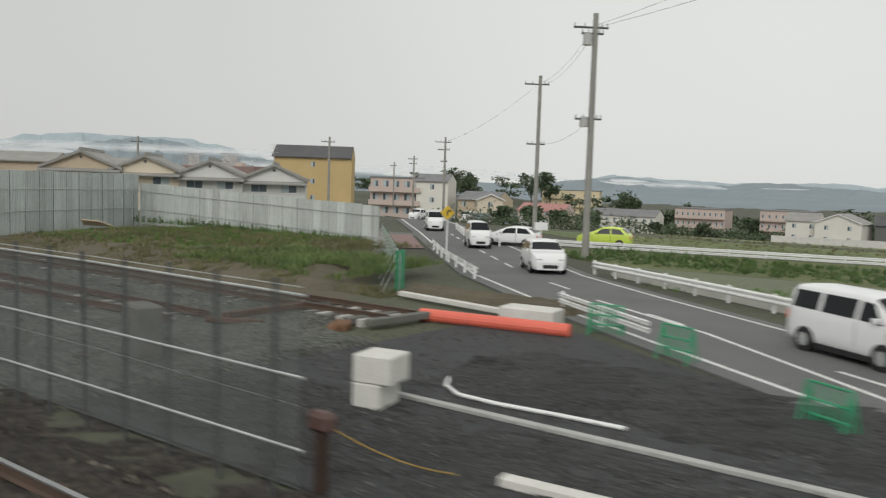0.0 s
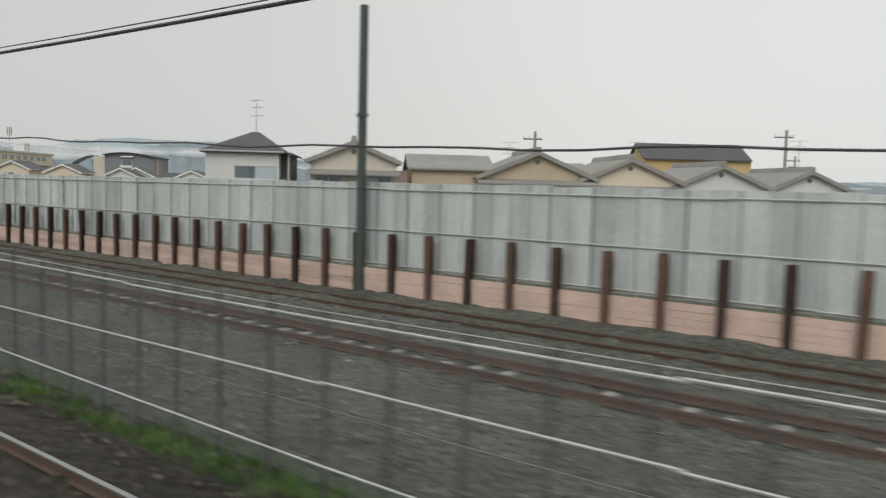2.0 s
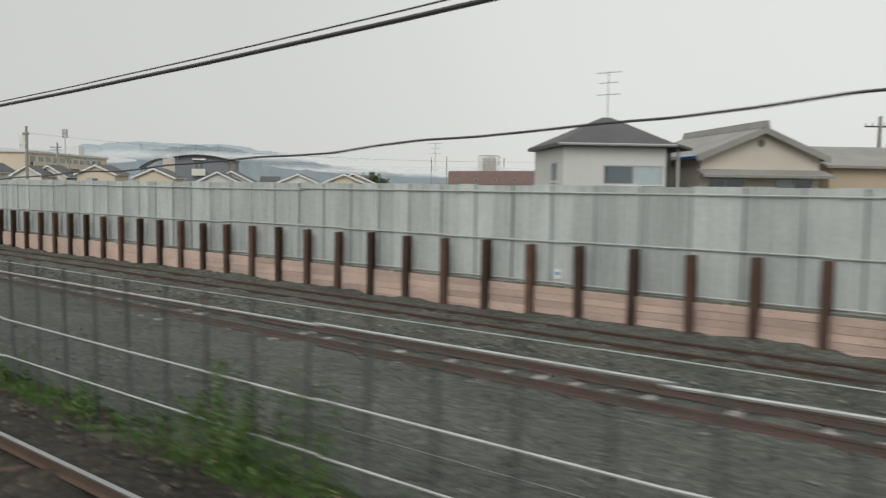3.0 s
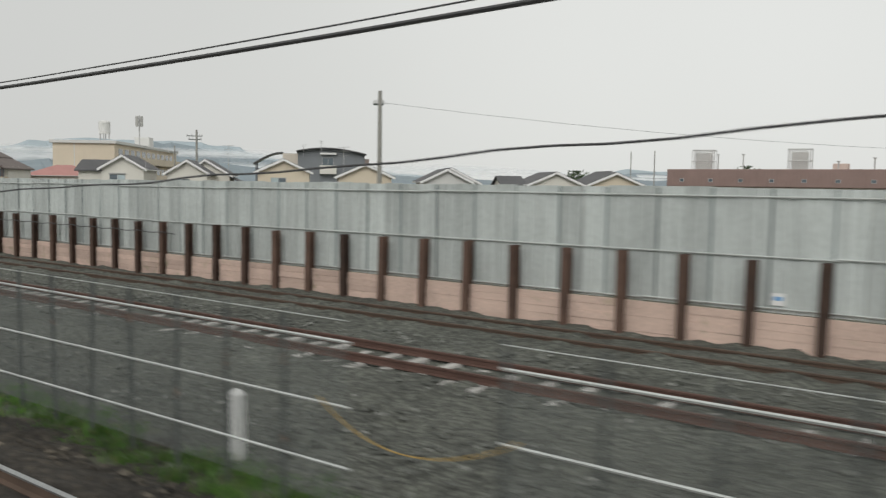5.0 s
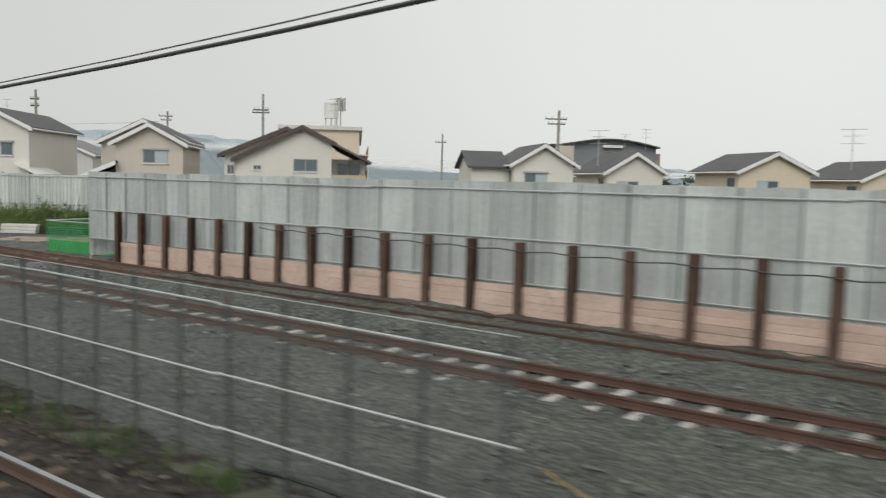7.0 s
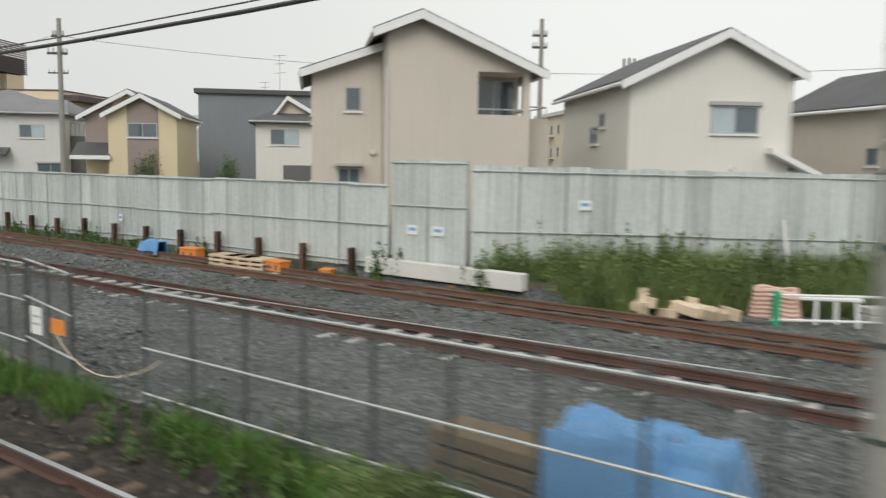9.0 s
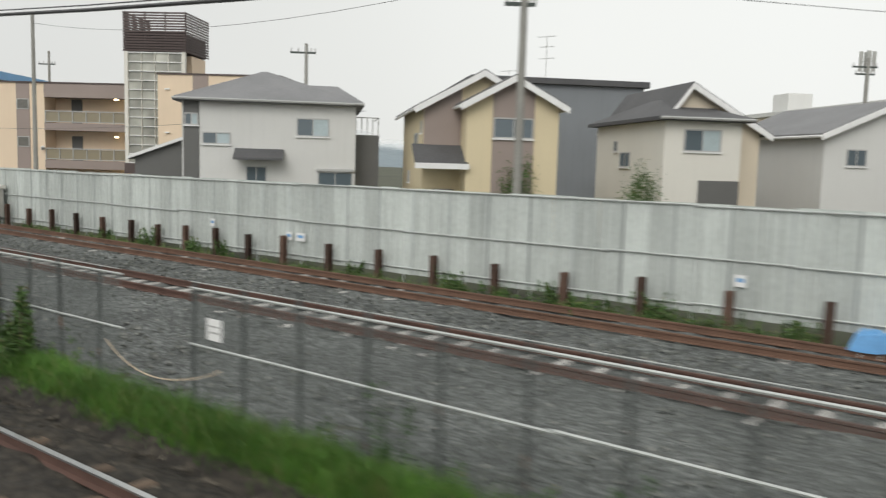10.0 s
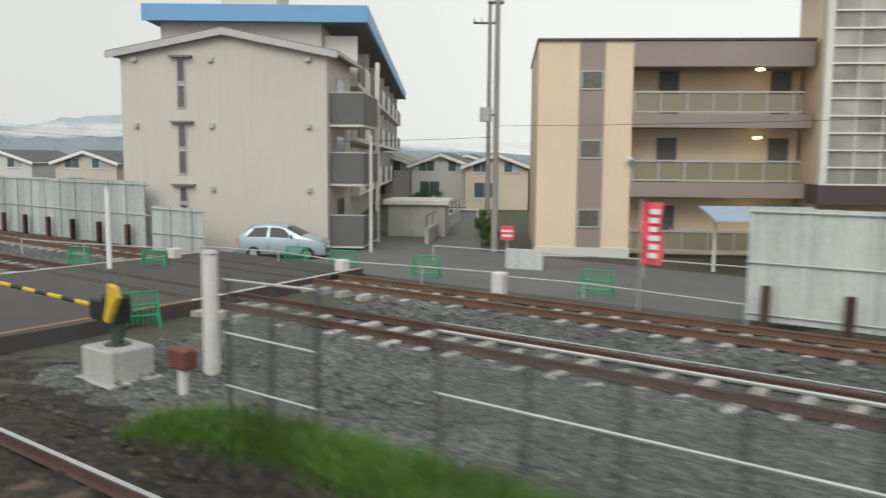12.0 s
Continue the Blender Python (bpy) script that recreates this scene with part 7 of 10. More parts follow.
tube(bm, (0, 0, 1.25), (14.0, 0, 1.25), 0.02, sides=5)
part("top_rail", bm, M["dark_steel"], w)
sh = thing("shed", pose(-151.6, 28.3, GZ, 0, 0, 33), "grey block shed with a pale flat roof", "shed")
bm = bmesh.new()
box(bm, -2.2, 0.3, 0, 2.6, 0, 1.5)
part("wall", bm, M["concrete"], sh)
bm = bmesh.new()
box(bm, -2.4, 0.5, -0.2, 2.8, 1.5, 1.72, 0.03)
part("roof", bm, M["pale_concrete"], sh)
for k, (x, y, wl, rf_, sc) in enumerate(((-171.6, 47.6, "white_wall", "roof_tile", 2.6), (-166.6, 48.0, "pale_wall", "roof_dark", 2.6), (-161.9, 48.3, "cream_wall", "roof_grey", 2.6), (-157.0, 50.5, "beige_wall", "roof_brown", 2.6), (-182.0, 36.0, "white_wall", "roof_tile", 2.7), (-189.0, 33.0, "beige_wall", "roof_dark", 2.9), (-196.0, 30.0, "pale_wall", "roof_dark", 3.0), (-170.0, 56.0, "white_wall", "roof_dark", 2.9), (-163.0, 60.0, "beige_wall", "roof_tile", 2.9))):
    h = house_at(x, y, 30, "small two-storey house with pitched roof up the lane", "house", "houses up the lane")
    gable_volume(h, -sc * 0.85, sc * 0.85, 0.0, 7.0, 2.75, 2.75, 0.0, 3.55, wl, rf_, over=0.3)
    window(h, -1.7, 2.3, 1.2, 0.75)
    window(h, 0.5, 2.3, 1.2, 0.75, glass="window_pale")
    window(h, -1.6, 0.5, 1.5, 1.1)
for x, y in ((-127.05, 16.4), (-125.33, 16.45)):
    e = thing("equipment_cabinet", pose(x, y, GZ, 0, 0, 4), "beige metal trackside equipment cabinet on short legs", "cabinet", "trackside cabinets")
    bm = bmesh.new()
    box(bm, -0.56, 0.56, -0.28, 0.28, 0.52, 1.74, 0.015)
    body = part("body", bm, M["cabinet"], e)
    bm = bmesh.new()
    extrude_poly(bm, [(-0.36, 1.74), (0.34, 1.74), (0.34, 1.88), (-0.36, 1.83)], -0.62, 0.62)
    part("lid", bm, M["white_wall"], e)
    bm = bmesh.new()
    box(bm, -0.52, 0.52, -0.30, 0.30, 0.45, 0.515, 0.01)
    part("base_frame", bm, M["pipe"], e)
    for sx in (-0.44, 0.44):
        for sy in (-0.24, 0.24):
            bm = bmesh.new()
            box(bm, sx - 0.035, sx + 0.035, sy - 0.035, sy + 0.035, 0.0, 0.45)
            part("leg", bm, M["pipe"], e)
    bm = bmesh.new()
    box(bm, -0.004, 0.004, -0.284, -0.28, 0.56, 1.70)
    part("door_gap", bm, M["frame"], body)
    bm = bmesh.new()
    box(bm, 0.06, 0.09, -0.30, -0.28, 1.05, 1.2)
    part("handle", bm, M["frame"], body)

pipe_rail([(-157.9, 37.4, 0.35), (-156.4, 38.2, 0.35)], "short white rail across the lane's end", "white", 0.05)


# ---- the yard between the tracks and the bank ----
YA = math.radians(36.0)
YU, YV = Vector((math.cos(YA), math.sin(YA), 0)), Vector((-math.sin(YA), math.cos(YA), 0))
YO = Vector((-78.9, 17.25, 0))


def yard_at(s, v, z=0.0):
    return YO + YU * s + YV * v + Vector((0, 0, z))


bm = bmesh.new()
rng = random.Random(8)
ns, nv = 60, 12
rows = []
for i in range(ns + 1):
    s = -1.5 + 43.0 * i / ns
    row = []
    for j in range(nv + 1):
        f = j / nv
        v = -2.7 * (1 - f) + 0.6 * f
        z = GZ - 0.03 + 1.05 * f ** 1.3 * min(1, max(0.25, (s + 1.5) / 3)) + (rng.uniform(-0.05, 0.05) if 0 < j < nv else 0)
        row.append(bm.verts.new(yard_at(s, v, z)))
    rows.append(row)
for a, b in zip(rows, rows[1:]):
    for j in range(nv):
        bm.faces.new((a[j], b[j], b[j + 1], a[j + 1]))
tagged(part("bank", bm, M["soil"]), "overgrown earth bank below the hoarding", "bank", kind="structure")
bed("gravel", -83.0, -40.0, [(17.3, GZ - 0.02), (17.8, -0.27), (24.5, -0.29), (25.5, GZ - 0.02)], M["ballast"], "grey gravel surface of the work yard", seed=9)


def beam_thing(name, a, b, w, h, mat, label, category, group=""):
    d = Vector(b) - Vector(a)
    root = thing(name, pose(*a, 0, 0, math.degrees(math.atan2(d.y, d.x))), label, category, group)
    bm = bmesh.new()
    box(bm, 0, d.length, -w / 2, w / 2, 0, h, 0.015)
    part("body", bm, M[mat], root)
    return root


bed("gravel", -84.0, -75.0, [(16.6, -0.2), (16.85, 0.05), (17.5, 0.1), (18.6, GZ)], M["ballast"], "heaped gravel ledge at the corner of the hoarding", seed=19)
beam_thing("concrete_beam", (-82.0, 16.85, 0.06), (-77.0, 16.75, 0.06), 0.30, 0.42, "pale_concrete", "long pale concrete beam lying by the track", "concrete beam")
for k in range(3):
    beam_thing("timber", (-82.2 + 0.2 * k, 16.9 + 0.12 * k, GZ + 0.05 + 0.09 * k), (-79.6 + 0.3 * k, 16.5 + 0.15 * k, GZ + 0.05 + 0.09 * k), 0.14, 0.08, "timber", "loose brown timber baulk on the gravel", "timber", "loose timbers")
for k in range(16):
    x, y = -75.6 + rng.uniform(0, 3.0), 17.75 + rng.uniform(-0.25, 0.6)
    t = thing("timber_offcut", pose(x, y, GZ + 0.04 + (0.14 if k > 10 else 0.0), rng.uniform(-15, 15), rng.uniform(-15, 15), rng.uniform(0, 180)), "short pale timber offcut in a heap", "timber offcut", "timber offcuts")
    bm = bmesh.new()
    l = rng.uniform(0.25, 0.5)
    box(bm, -l, l, -0.12, 0.12, 0, rng.uniform(0.16, 0.32), 0.012)
    part("body", bm, M["pale_timber"], t)
for k in range(2):
    t = thing("timber_post", pose(-75.9 + k * 0.42, 17.6, GZ, 4, -5, 30), "short pale upright timber post", "timber post", "upright offcuts")
    bm = bmesh.new()
    box(bm, -0.12, 0.12, -0.1, 0.1, 0, 0.55, 0.02)
    part("body", bm, M["pale_timber"], t)

bundle = thing("hose_bundle", pose(-71.8, 18.75, GZ), "bundle of coiled pale pink hose on a dark base", "hose bundle")
for k in range(7):
    bm = bmesh.new()
    pts = [Vector((0.52 * math.cos(a) * (1 - 0.03 * k), 0.34 * math.sin(a), 0.16 + k * 0.095 + 0.03 * math.sin(3 * a))) for a in np.linspace(0, math.tau, 22)]
    cable_mesh(bm, pts, 0.055, 7)
    part("coil", bm, M["pink"], bundle)
bm = bmesh.new()
box(bm, -0.62, 0.62, -0.42, 0.42, 0.0, 0.12, 0.03)
part("pallet", bm, M["dark_wall"], bundle)

gate = thing("barrier_stand", pose(*yard_at(6.9, -3.6, GZ), 0, 0, 30), "long white pipe frame leaning on green feet", "pipe frame")
for z in (0.18, 0.72):
    bm = bmesh.new()
    tube(bm, (-0.6, 0, z), (3.6, 0, z + 0.03), 0.03, sides=6)
    part("pipe", bm, M["white"], gate)
for x in (-0.5, 3.5):
    bm = bmesh.new()
    box(bm, x - 0.06, x + 0.06, -0.12, 0.12, 0, 0.8, 0.01)
    part("foot", bm, M["green_net"], gate)
st = thing("trestle", pose(*yard_at(7.6, -3.2, GZ), 0, 0, 25), "low white trestle with four legs", "trestle")
bm = bmesh.new()
box(bm, -0.75, 0.75, -0.16, 0.16, 0.56, 0.64, 0.02)
part("top", bm, M["white"], st)
for x in (-0.62, -0.2, 0.2, 0.62):
    bm = bmesh.new()
    tube(bm, (x, -0.14, 0.56), (x * 1.05, -0.2, 0.0), 0.045, sides=6)
    part("leg", bm, M["white"], st)
for k in range(3):
    for j in range(2):
        if k == 2 and j == 0:
            continue
        kb = thing("kerb_stone", pose(*yard_at(9.6 + j * 2.1, -2.9 + 0.05 * k, GZ + 0.05 + 0.17 * k), 0, 0, 36 + k), "pale precast kerb stone in a stack", "kerb stone", "stacked kerbs")
        bm = bmesh.new()
        box(bm, -0.95, 0.95, -0.22, 0.22, 0, 0.155, 0.02)
        part("stone", bm, M["pale_concrete"], kb)
for k in range(7):
    cr = thing("crate", pose(*yard_at(13.6 + k * 0.70 + (0.3 if k > 2 else 0), -3.0, GZ), 0, 0, 36), "dark green plastic crate on the gravel", "crate", "dark crates")
    bm = bmesh.new()
    box(bm, -0.33, 0.33, -0.3, 0.3, 0, 0.38, 0.02)
    cb = part("body", bm, M["crate"], cr)
    bm = bmesh.new()
    box(bm, -0.345, 0.345, -0.32, 0.32, 0.38, 0.42, 0.01)
    part("rim", bm, M["dark_steel"], cr)
blk = board_mesh("timber_end", 0.34, 0.16, M["timber"])
for n in range(3):
    stack = thing("timber_stack", pose(*yard_at(19.2 + n * 2.0, -3.2, GZ + 0.02), 0, 0, 36), "stack of rough brown timber baulks seen end on", "timber stack", "timber stacks")
    for r in range(6):
        for c in range(5):
            m = piece("baulk", blk, stack, pose(-0.9 + c * 0.36 + rng.uniform(-0.03, 0.03), rng.uniform(-0.15, 0.1), r * 0.165, 0, 0, rng.uniform(-4, 4)))
            m.scale = (1, 22, 1)
for k in range(4):
    sheet = thing("plywood_sheet", pose(*yard_at(13.0 + k * 2.6, -7.0 + 0.3 * (k % 2), GZ + 0.06), 0.3, 0, 30 + k * 4), "pale brown plywood sheet lying flat on gravel", "plywood sheet", "plywood sheets")
    bm = bmesh.new()
    box(bm, -0.2, 2.5, -0.9, 1.6, 0, 0.02)
    part("sheet", bm, M["ply"], sheet)
net = thing("net_enclosure", pose(-57.4, 17.9, GZ, 0, 0, 8), "bright green netted enclosure with pale top rails", "net enclosure")
for (xa, ya, xb, yb) in ((0, 0, 5.5, 0), (0, 2.6, 5.5, 2.6), (0, 0, 0, 2.6)):
    bm = bmesh.new()
    tube(bm, (xa, ya, 1.35), (xb, yb, 1.35), 0.025, sides=6)
    part("top_rail", bm, M["pipe"], net)
    bm = bmesh.new()
    n = 26
    for k in range(n):
        f = k / (n - 1)
        x, y = xa + (xb - xa) * f, ya + (yb - ya) * f
        tube(bm, (x, y, 0), (x, y, 1.33), 0.010, sides=3)
    for z in np.linspace(0.05, 1.3, 14):
        tube(bm, (xa, ya, z), (xb, yb, z), 0.010, sides=3)
    part("net", bm, M["green_bright"], net, "bright green netting")
bm = bmesh.new()
box(bm, 0.1, 5.4, 0.05, 0.12, 0.0, 0.55)
part("skirt", bm, M["green_bright"], net)

# things along the far track, at the foot of the low hoarding
def crate_box(x, y, w, d, h, mat, label, turn=0.0, group=""):
    c = thing("crate", pose(x, y, -0.2, 0, 0, turn), label, "crate", group)
    bm = bmesh.new()
    box(bm, -w / 2, w / 2, -d / 2, d / 2, 0, h, 0.025)
    b = part("body", bm, M[mat], c)
    bm = bmesh.new()
    box(bm, -w / 2 - 0.015, w / 2 + 0.015, -d / 2 - 0.015, d / 2 + 0.015, h - 0.05, h + 0.012, 0.01)
    part("rim", bm, M[mat], c)
    for sx in (-w * 0.25, w * 0.25):
        bm = bmesh.new()
        box(bm, sx - 0.05, sx + 0.05, -d / 2 - 0.012, -d / 2, h * 0.3, h * 0.7)
        part("slot", bm, M["dark_wall"], b)
    return c


crate_box(-89.0, 16.35, 0.75, 0.4, 0.42, "orange", "orange plastic crate beside the rail", 3, "orange crates")
crate_box(-85.0, 16.3, 0.65, 0.4, 0.36, "orange", "orange plastic crate beside the rail", -4, "orange crates")
crate_box(-83.1, 16.4, 0.35, 0.3, 0.28, "orange", "small orange crate beside the rail", 10, "orange crates")
for k in range(3):
    pl = thing("pallet", pose(-87.2 + k * 0.62, 16.35, -0.2 + 0.0 * k, 0, 0, rng.uniform(-5, 5)), "pale timber and plastic pallet beside the rail", "pallet", "pallets")
    for r in range(3):
        bm = bmesh.new()
        box(bm, -0.55, 0.55, -0.35, 0.35, r * 0.13 + 0.03, r * 0.13 + 0.10, 0.01)
        part("deck", bm, M["pale_timber"], pl)
        for x in (-0.48, 0.0, 0.48):
            bm = bmesh.new()
            box(bm, x - 0.05, x + 0.05, -0.3, 0.3, r * 0.13 - 0.03, r * 0.13 + 0.03)
            part("bearer", bm, M["orange" if k == 1 else "pale_timber"], pl)


def tarp_heap(x, y, lx, ly, h, seed, label, z=GZ, turn=0.0, mat="tarp", group="tarpaulin heaps", blocks=None):
    """Cloth thrown over boxy goods: blocky humps, creases and a loose hem."""
    root = thing("tarpaulin_heap", pose(x, y, z, 0, 0, turn), label, "tarpaulin", group)
    r = random.Random(seed)
    humps = blocks or [(r.uniform(-0.3, 0.3) * lx, r.uniform(-0.15, 0.15) * ly, r.uniform(0.26, 0.4) * lx, r.uniform(0.3, 0.42) * ly, h * r.uniform(0.75, 1.0)) for _ in range(4)]
    steep, crease = (0.16, 0.45) if blocks else (0.4, 1.0)
    nx, ny = 60, 36
    bm = bmesh.new()
    g = []
    for i in range(nx + 1):
        row = []
        for j in range(ny + 1):
            px_, py_ = -lx / 2 + lx * i / nx, -ly / 2 + ly * j / ny
            z_ = 0.015
            for cx, cy, wx, wy, hh in humps:
                a = max(abs(px_ - cx) / wx, abs(py_ - cy) / wy)
                z_ = max(z_, hh * max(0.0, min(1.0, (1.22 - a) / steep)) ** 0.7 * (1.0 + (0.07 * py_ / ly + 0.10 * px_ / lx if blocks else 0.0)))
            n_ = noise.noise(Vector((px_ * 2.6 + seed, py_ * 2.6, 0))) * 0.10 + abs(noise.noise(Vector((px_ * 6 + seed, py_ * 6, 3)))) * 0.06
            row.append(bm.verts.new((px_ + 0.05 * noise.noise(Vector((px_ * 3, py_ * 3, 7))), py_, max(0.01, z_ + n_ * crease * (0.3 + z_)))))
        g.append(row)
    for i in range(nx):
        for j in range(ny):
            bm.faces.new((g[i][j], g[i + 1][j], g[i + 1][j + 1], g[i][j + 1]))
    part("cloth", bm, M[mat], root)
    for k in range(0 if blocks else 3):
        bm = bmesh.new()
        xk = -lx * 0.3 + k * lx * 0.3
        zz = h * 0.75
        pipe = [Vector((xk, -ly * 0.45, 0.05)), Vector((xk + 0.05, -ly * 0.3, zz * 0.8)), Vector((xk + 0.08, 0, zz + 0.25)), Vector((xk + 0.05, ly * 0.3, zz * 0.8)), Vector((xk, ly * 0.45, 0.05))]
        cable_mesh(bm, pipe, 0.008, 4)
        part("rope", bm, M["pipe"], root)
    return root


tarp_heap(-61.95, 7.2, 1.75, 1.5, 0.82, 5, "low bundle under blue tarpaulin behind the fence", blocks=[(-0.2, 0.0, 0.52, 0.5, 0.76), (0.35, 0.05, 0.35, 0.42, 0.58)])
tarp_heap(-60.85, 7.3, 0.8, 1.0, 0.45, 6, "crumpled blue tarpaulin over a small crate behind the fence")
tarp_heap(-64.25, 7.25, 3.5, 1.9, 1.1, 4, "long flat-topped stack under blue tarpaulin behind the fence", blocks=[(0.1, 0.0, 1.2, 0.55, 0.92)])
tarp_heap(-69.85, 7.15, 2.2, 1.2, 1.0, 9, "tall bundle under blue tarpaulin behind the fence")
tarp_heap(-91.0, 16.35, 1.1, 0.6, 0.55, 12, "small blue tarpaulin bundle beside the far track", -0.2)
tarp_heap(-6.6, 7.2, 0.85, 0.6, 0.2, 15, "low heap under faded blue sheet behind the fence")
db = thing("soil_heap", pose(-2.5, 7.3, GZ), "rounded heap of brown soil and rubble", "soil heap")
bm = bmesh.new()
bmesh.ops.create_icosphere(bm, subdivisions=3, radius=0.9)
for v in bm.verts:
    v.co.z = max(-0.02, v.co.z * 0.55) + 0.06 * noise.noise(v.co * 4)
    v.co.x *= 1.1 + 0.12 * noise.noise(v.co * 2)
part("heap", bm, M["soil"], db)
# rusty goods stacked behind the fence
ct = thing("scrap_box", pose(1.15, 7.25, GZ, 0, 0, 4) @ Matrix.Diagonal((0.8, 0.8, 0.86, 1.0)), "rusty orange-brown steel box of scrap behind the fence", "scrap box")
bm = bmesh.new()
for x0_, x1_, y0_, y1_ in ((-0.72, 0.72, -0.36, -0.33), (-0.72, 0.72, 0.33, 0.36), (-0.72, -0.69, -0.33, 0.33), (0.69, 0.72, -0.33, 0.33)):
    box(bm, x0_, x1_, y0_, y1_, 0.02, 0.78, 0.004)
box(bm, -0.69, 0.69, -0.33, 0.33, 0.02, 0.10)
part("box_body", bm, M["rust_orange"], ct)
for x in (-0.5, 0.0, 0.5):
    bm = bmesh.new()
    box(bm, x - 0.035, x + 0.035, -0.39, -0.361, 0.02, 0.76, 0.005)
    part("rib", bm, M["pile"], ct)
bm = bmesh.new()
box(bm, -0.75, 0.75, -0.385, -0.355, 0.78, 0.83, 0.006)
box(bm, -0.75, 0.75, 0.355, 0.385, 0.78, 0.83, 0.006)
part("rim", bm, M["rust_orange"], ct)
for k, (x, y, w_) in enumerate(((-0.35, 0.0, 0.26), (0.1, -0.06, 0.3), (0.42, 0.08, 0.22))):
    bm = bmesh.new()
    bmesh.ops.create_icosphere(bm, subdivisions=2, radius=w_)
    for v in bm.verts:
        v.co.z *= 0.8
        v.co += v.normal * 0.06 * noise.noise(v.co * 7)
    part("scrap", bm, M["pile" if k == 1 else "rust_orange"], ct, at=pose(x, y, 0.66, 0, 0, 30 * k))
for x, y, w_, h_, mat_, text_ in ((-1.35, 7.2, 0.5, 0.55, "rust_orange", "rusty steel drum ring behind the fence"), (-2.0, 7.0, 0.42, 0.4, "sack_yellow", "yellowed sack slumped behind the fence"), (-5.75, 7.2, 0.55, 0.62, "rust_orange", "heap of rusty fittings behind the fence gap")):
    gd = thing("scrap_heap", pose(x, y, GZ), text_, "scrap heap", "goods behind the fence")
    for k in range(4):
        bm = bmesh.new()
        bmesh.ops.create_icosphere(bm, subdivisions=2, radius=w_ * (0.55 if k else 0.8))
        for v in bm.verts:
            v.co.z *= h_ / w_ * 0.75
            v.co += v.normal * 0.10 * noise.noise(v.co * 6 + Vector((k, x, 0)))
        part("lump", bm, M[mat_], gd, at=pose(w_ * 0.7 * math.cos(k * 2.1) * (k > 0), 0.2 * math.sin(k * 2.1) * (k > 0), h_ * (0.38 if k else 0.5), 0, 0, k * 50))
ob_ = thing("board_stack", pose(-54.9, 7.0, GZ, 0, 0, 6), "stack of orange-brown boards behind the fence", "board stack")
for k in range(7):
    bm = bmesh.new()
    box(bm, -0.5 + rng.uniform(-0.03, 0.03), 0.5, -0.3, 0.3, k * 0.13, k * 0.13 + 0.11, 0.01)
    part("board", bm, M["tan_wall"], ob_)
tb = thing("timber_baulk_stack", pose(-71.75, 7.25, GZ, 0, 0, -4), "short stack of weathered timber baulks behind the fence", "timber stack")
for k in range(3):
    bm = bmesh.new()
    box(bm, -0.75, 0.75, -0.3, 0.3, k * 0.2, k * 0.2 + 0.16, 0.015)
    part("baulk", bm, M["burlap"], tb)

# goods and markers by the fence, early in the ride
for x, z in ((98.7, 0.0), (96.4, 0.0)):
    pk = thing("sack_pile", pose(x, 7.1, GZ, 0, 0, 5), "pile of dusty pale sacks on grey concrete troughs", "sack pile", "white sacks")
    for k in range(2):
        bm = bmesh.new()
        box(bm, -1.0, 1.0, -0.5, 0.5, k * 0.34, k * 0.34 + 0.30, 0.02)
        part("trough", bm, M["old_concrete"], pk)
    for k in range(6):
        bm = bmesh.new()
        bmesh.ops.create_icosphere(bm, subdivisions=2, radius=0.3)
        for v in bm.verts:
            v.co.z *= 0.32
            v.co.x *= 1.15
            v.co.z += 0.03 * noise.noise(v.co * 5)
        part("sack", bm, M["concrete"], pk, at=pose(-0.75 + (k % 3) * 0.72, -0.22 + (k // 3) * 0.45, 0.72, 0, 0, k * 25))
cp = thing("conduit_bank", pose(0, 0, 0), "bank of brown conduits running along the fence", "conduits")
for k in range(4):
    bm = bmesh.new()
    tube(bm, (101.5, 5.86, 0.46 + 0.085 * k), (120.4, 5.86, 0.44 + 0.085 * k), 0.026, sides=8)
    part("conduit", bm, M["conduit"], cp)
mk = thing("track_marker", pose(112.8, 6.3, GZ), "orange-topped pale trackside marker post", "marker")
bm = bmesh.new()
box(bm, -0.06, 0.06, -0.05, 0.05, 0, 1.2, 0.01)
part("post", bm, M["burlap"], mk)
bm = bmesh.new()
box(bm, -0.14, 0.14, -0.07, 0.07, 1.2, 1.42, 0.04)
part("head", bm, M["orange"], mk)
mb = thing("lineside_box", pose(113.9, 6.35, GZ, 0, 0, 8), "small pale box on a dark post behind the fence", "box", "lineside boxes")
bm = bmesh.new()
tube(bm, (0, 0, 0), (0, 0, 1.3), 0.025, sides=8)
part("post", bm, M["dark_steel"], mb)
bm = bmesh.new()
box(bm, -0.12, 0.12, -0.09, 0.09, 1.3, 1.62, 0.02)
case = part("case", bm, M["concrete"], mb)
bm = bmesh.new()
box(bm, -0.07, 0.07, -0.10, -0.091, 1.42, 1.55)
part("label_bar", bm, M["frame"], case, "grey bar in place of writing")
for x, y, h in ((15.31, 6.55, 0.86), (-19.2, 6.0, 0.6)):
    wp = thing("marker_post", pose(x, y, GZ), "short white concrete kilometre marker post", "marker post", "white markers")
    bm = bmesh.new()
    tube(bm, (0, 0, 0), (0, 0, h), 0.11, 0.10, 12)
    tube(bm, (0, 0, h), (0, 0, h + 0.06), 0.10, 0.04, 12)
    part("post", bm, M["white"], wp)
ob2 = thing("control_box", pose(109.4, 6.25, GZ), "cream and orange lineside box with a coral lid", "control box")
bm = bmesh.new()
tube(bm, (0, 0, 0), (0, 0, 2.6), 0.035, sides=8)
part("post", bm, M["dark_steel"], ob2)
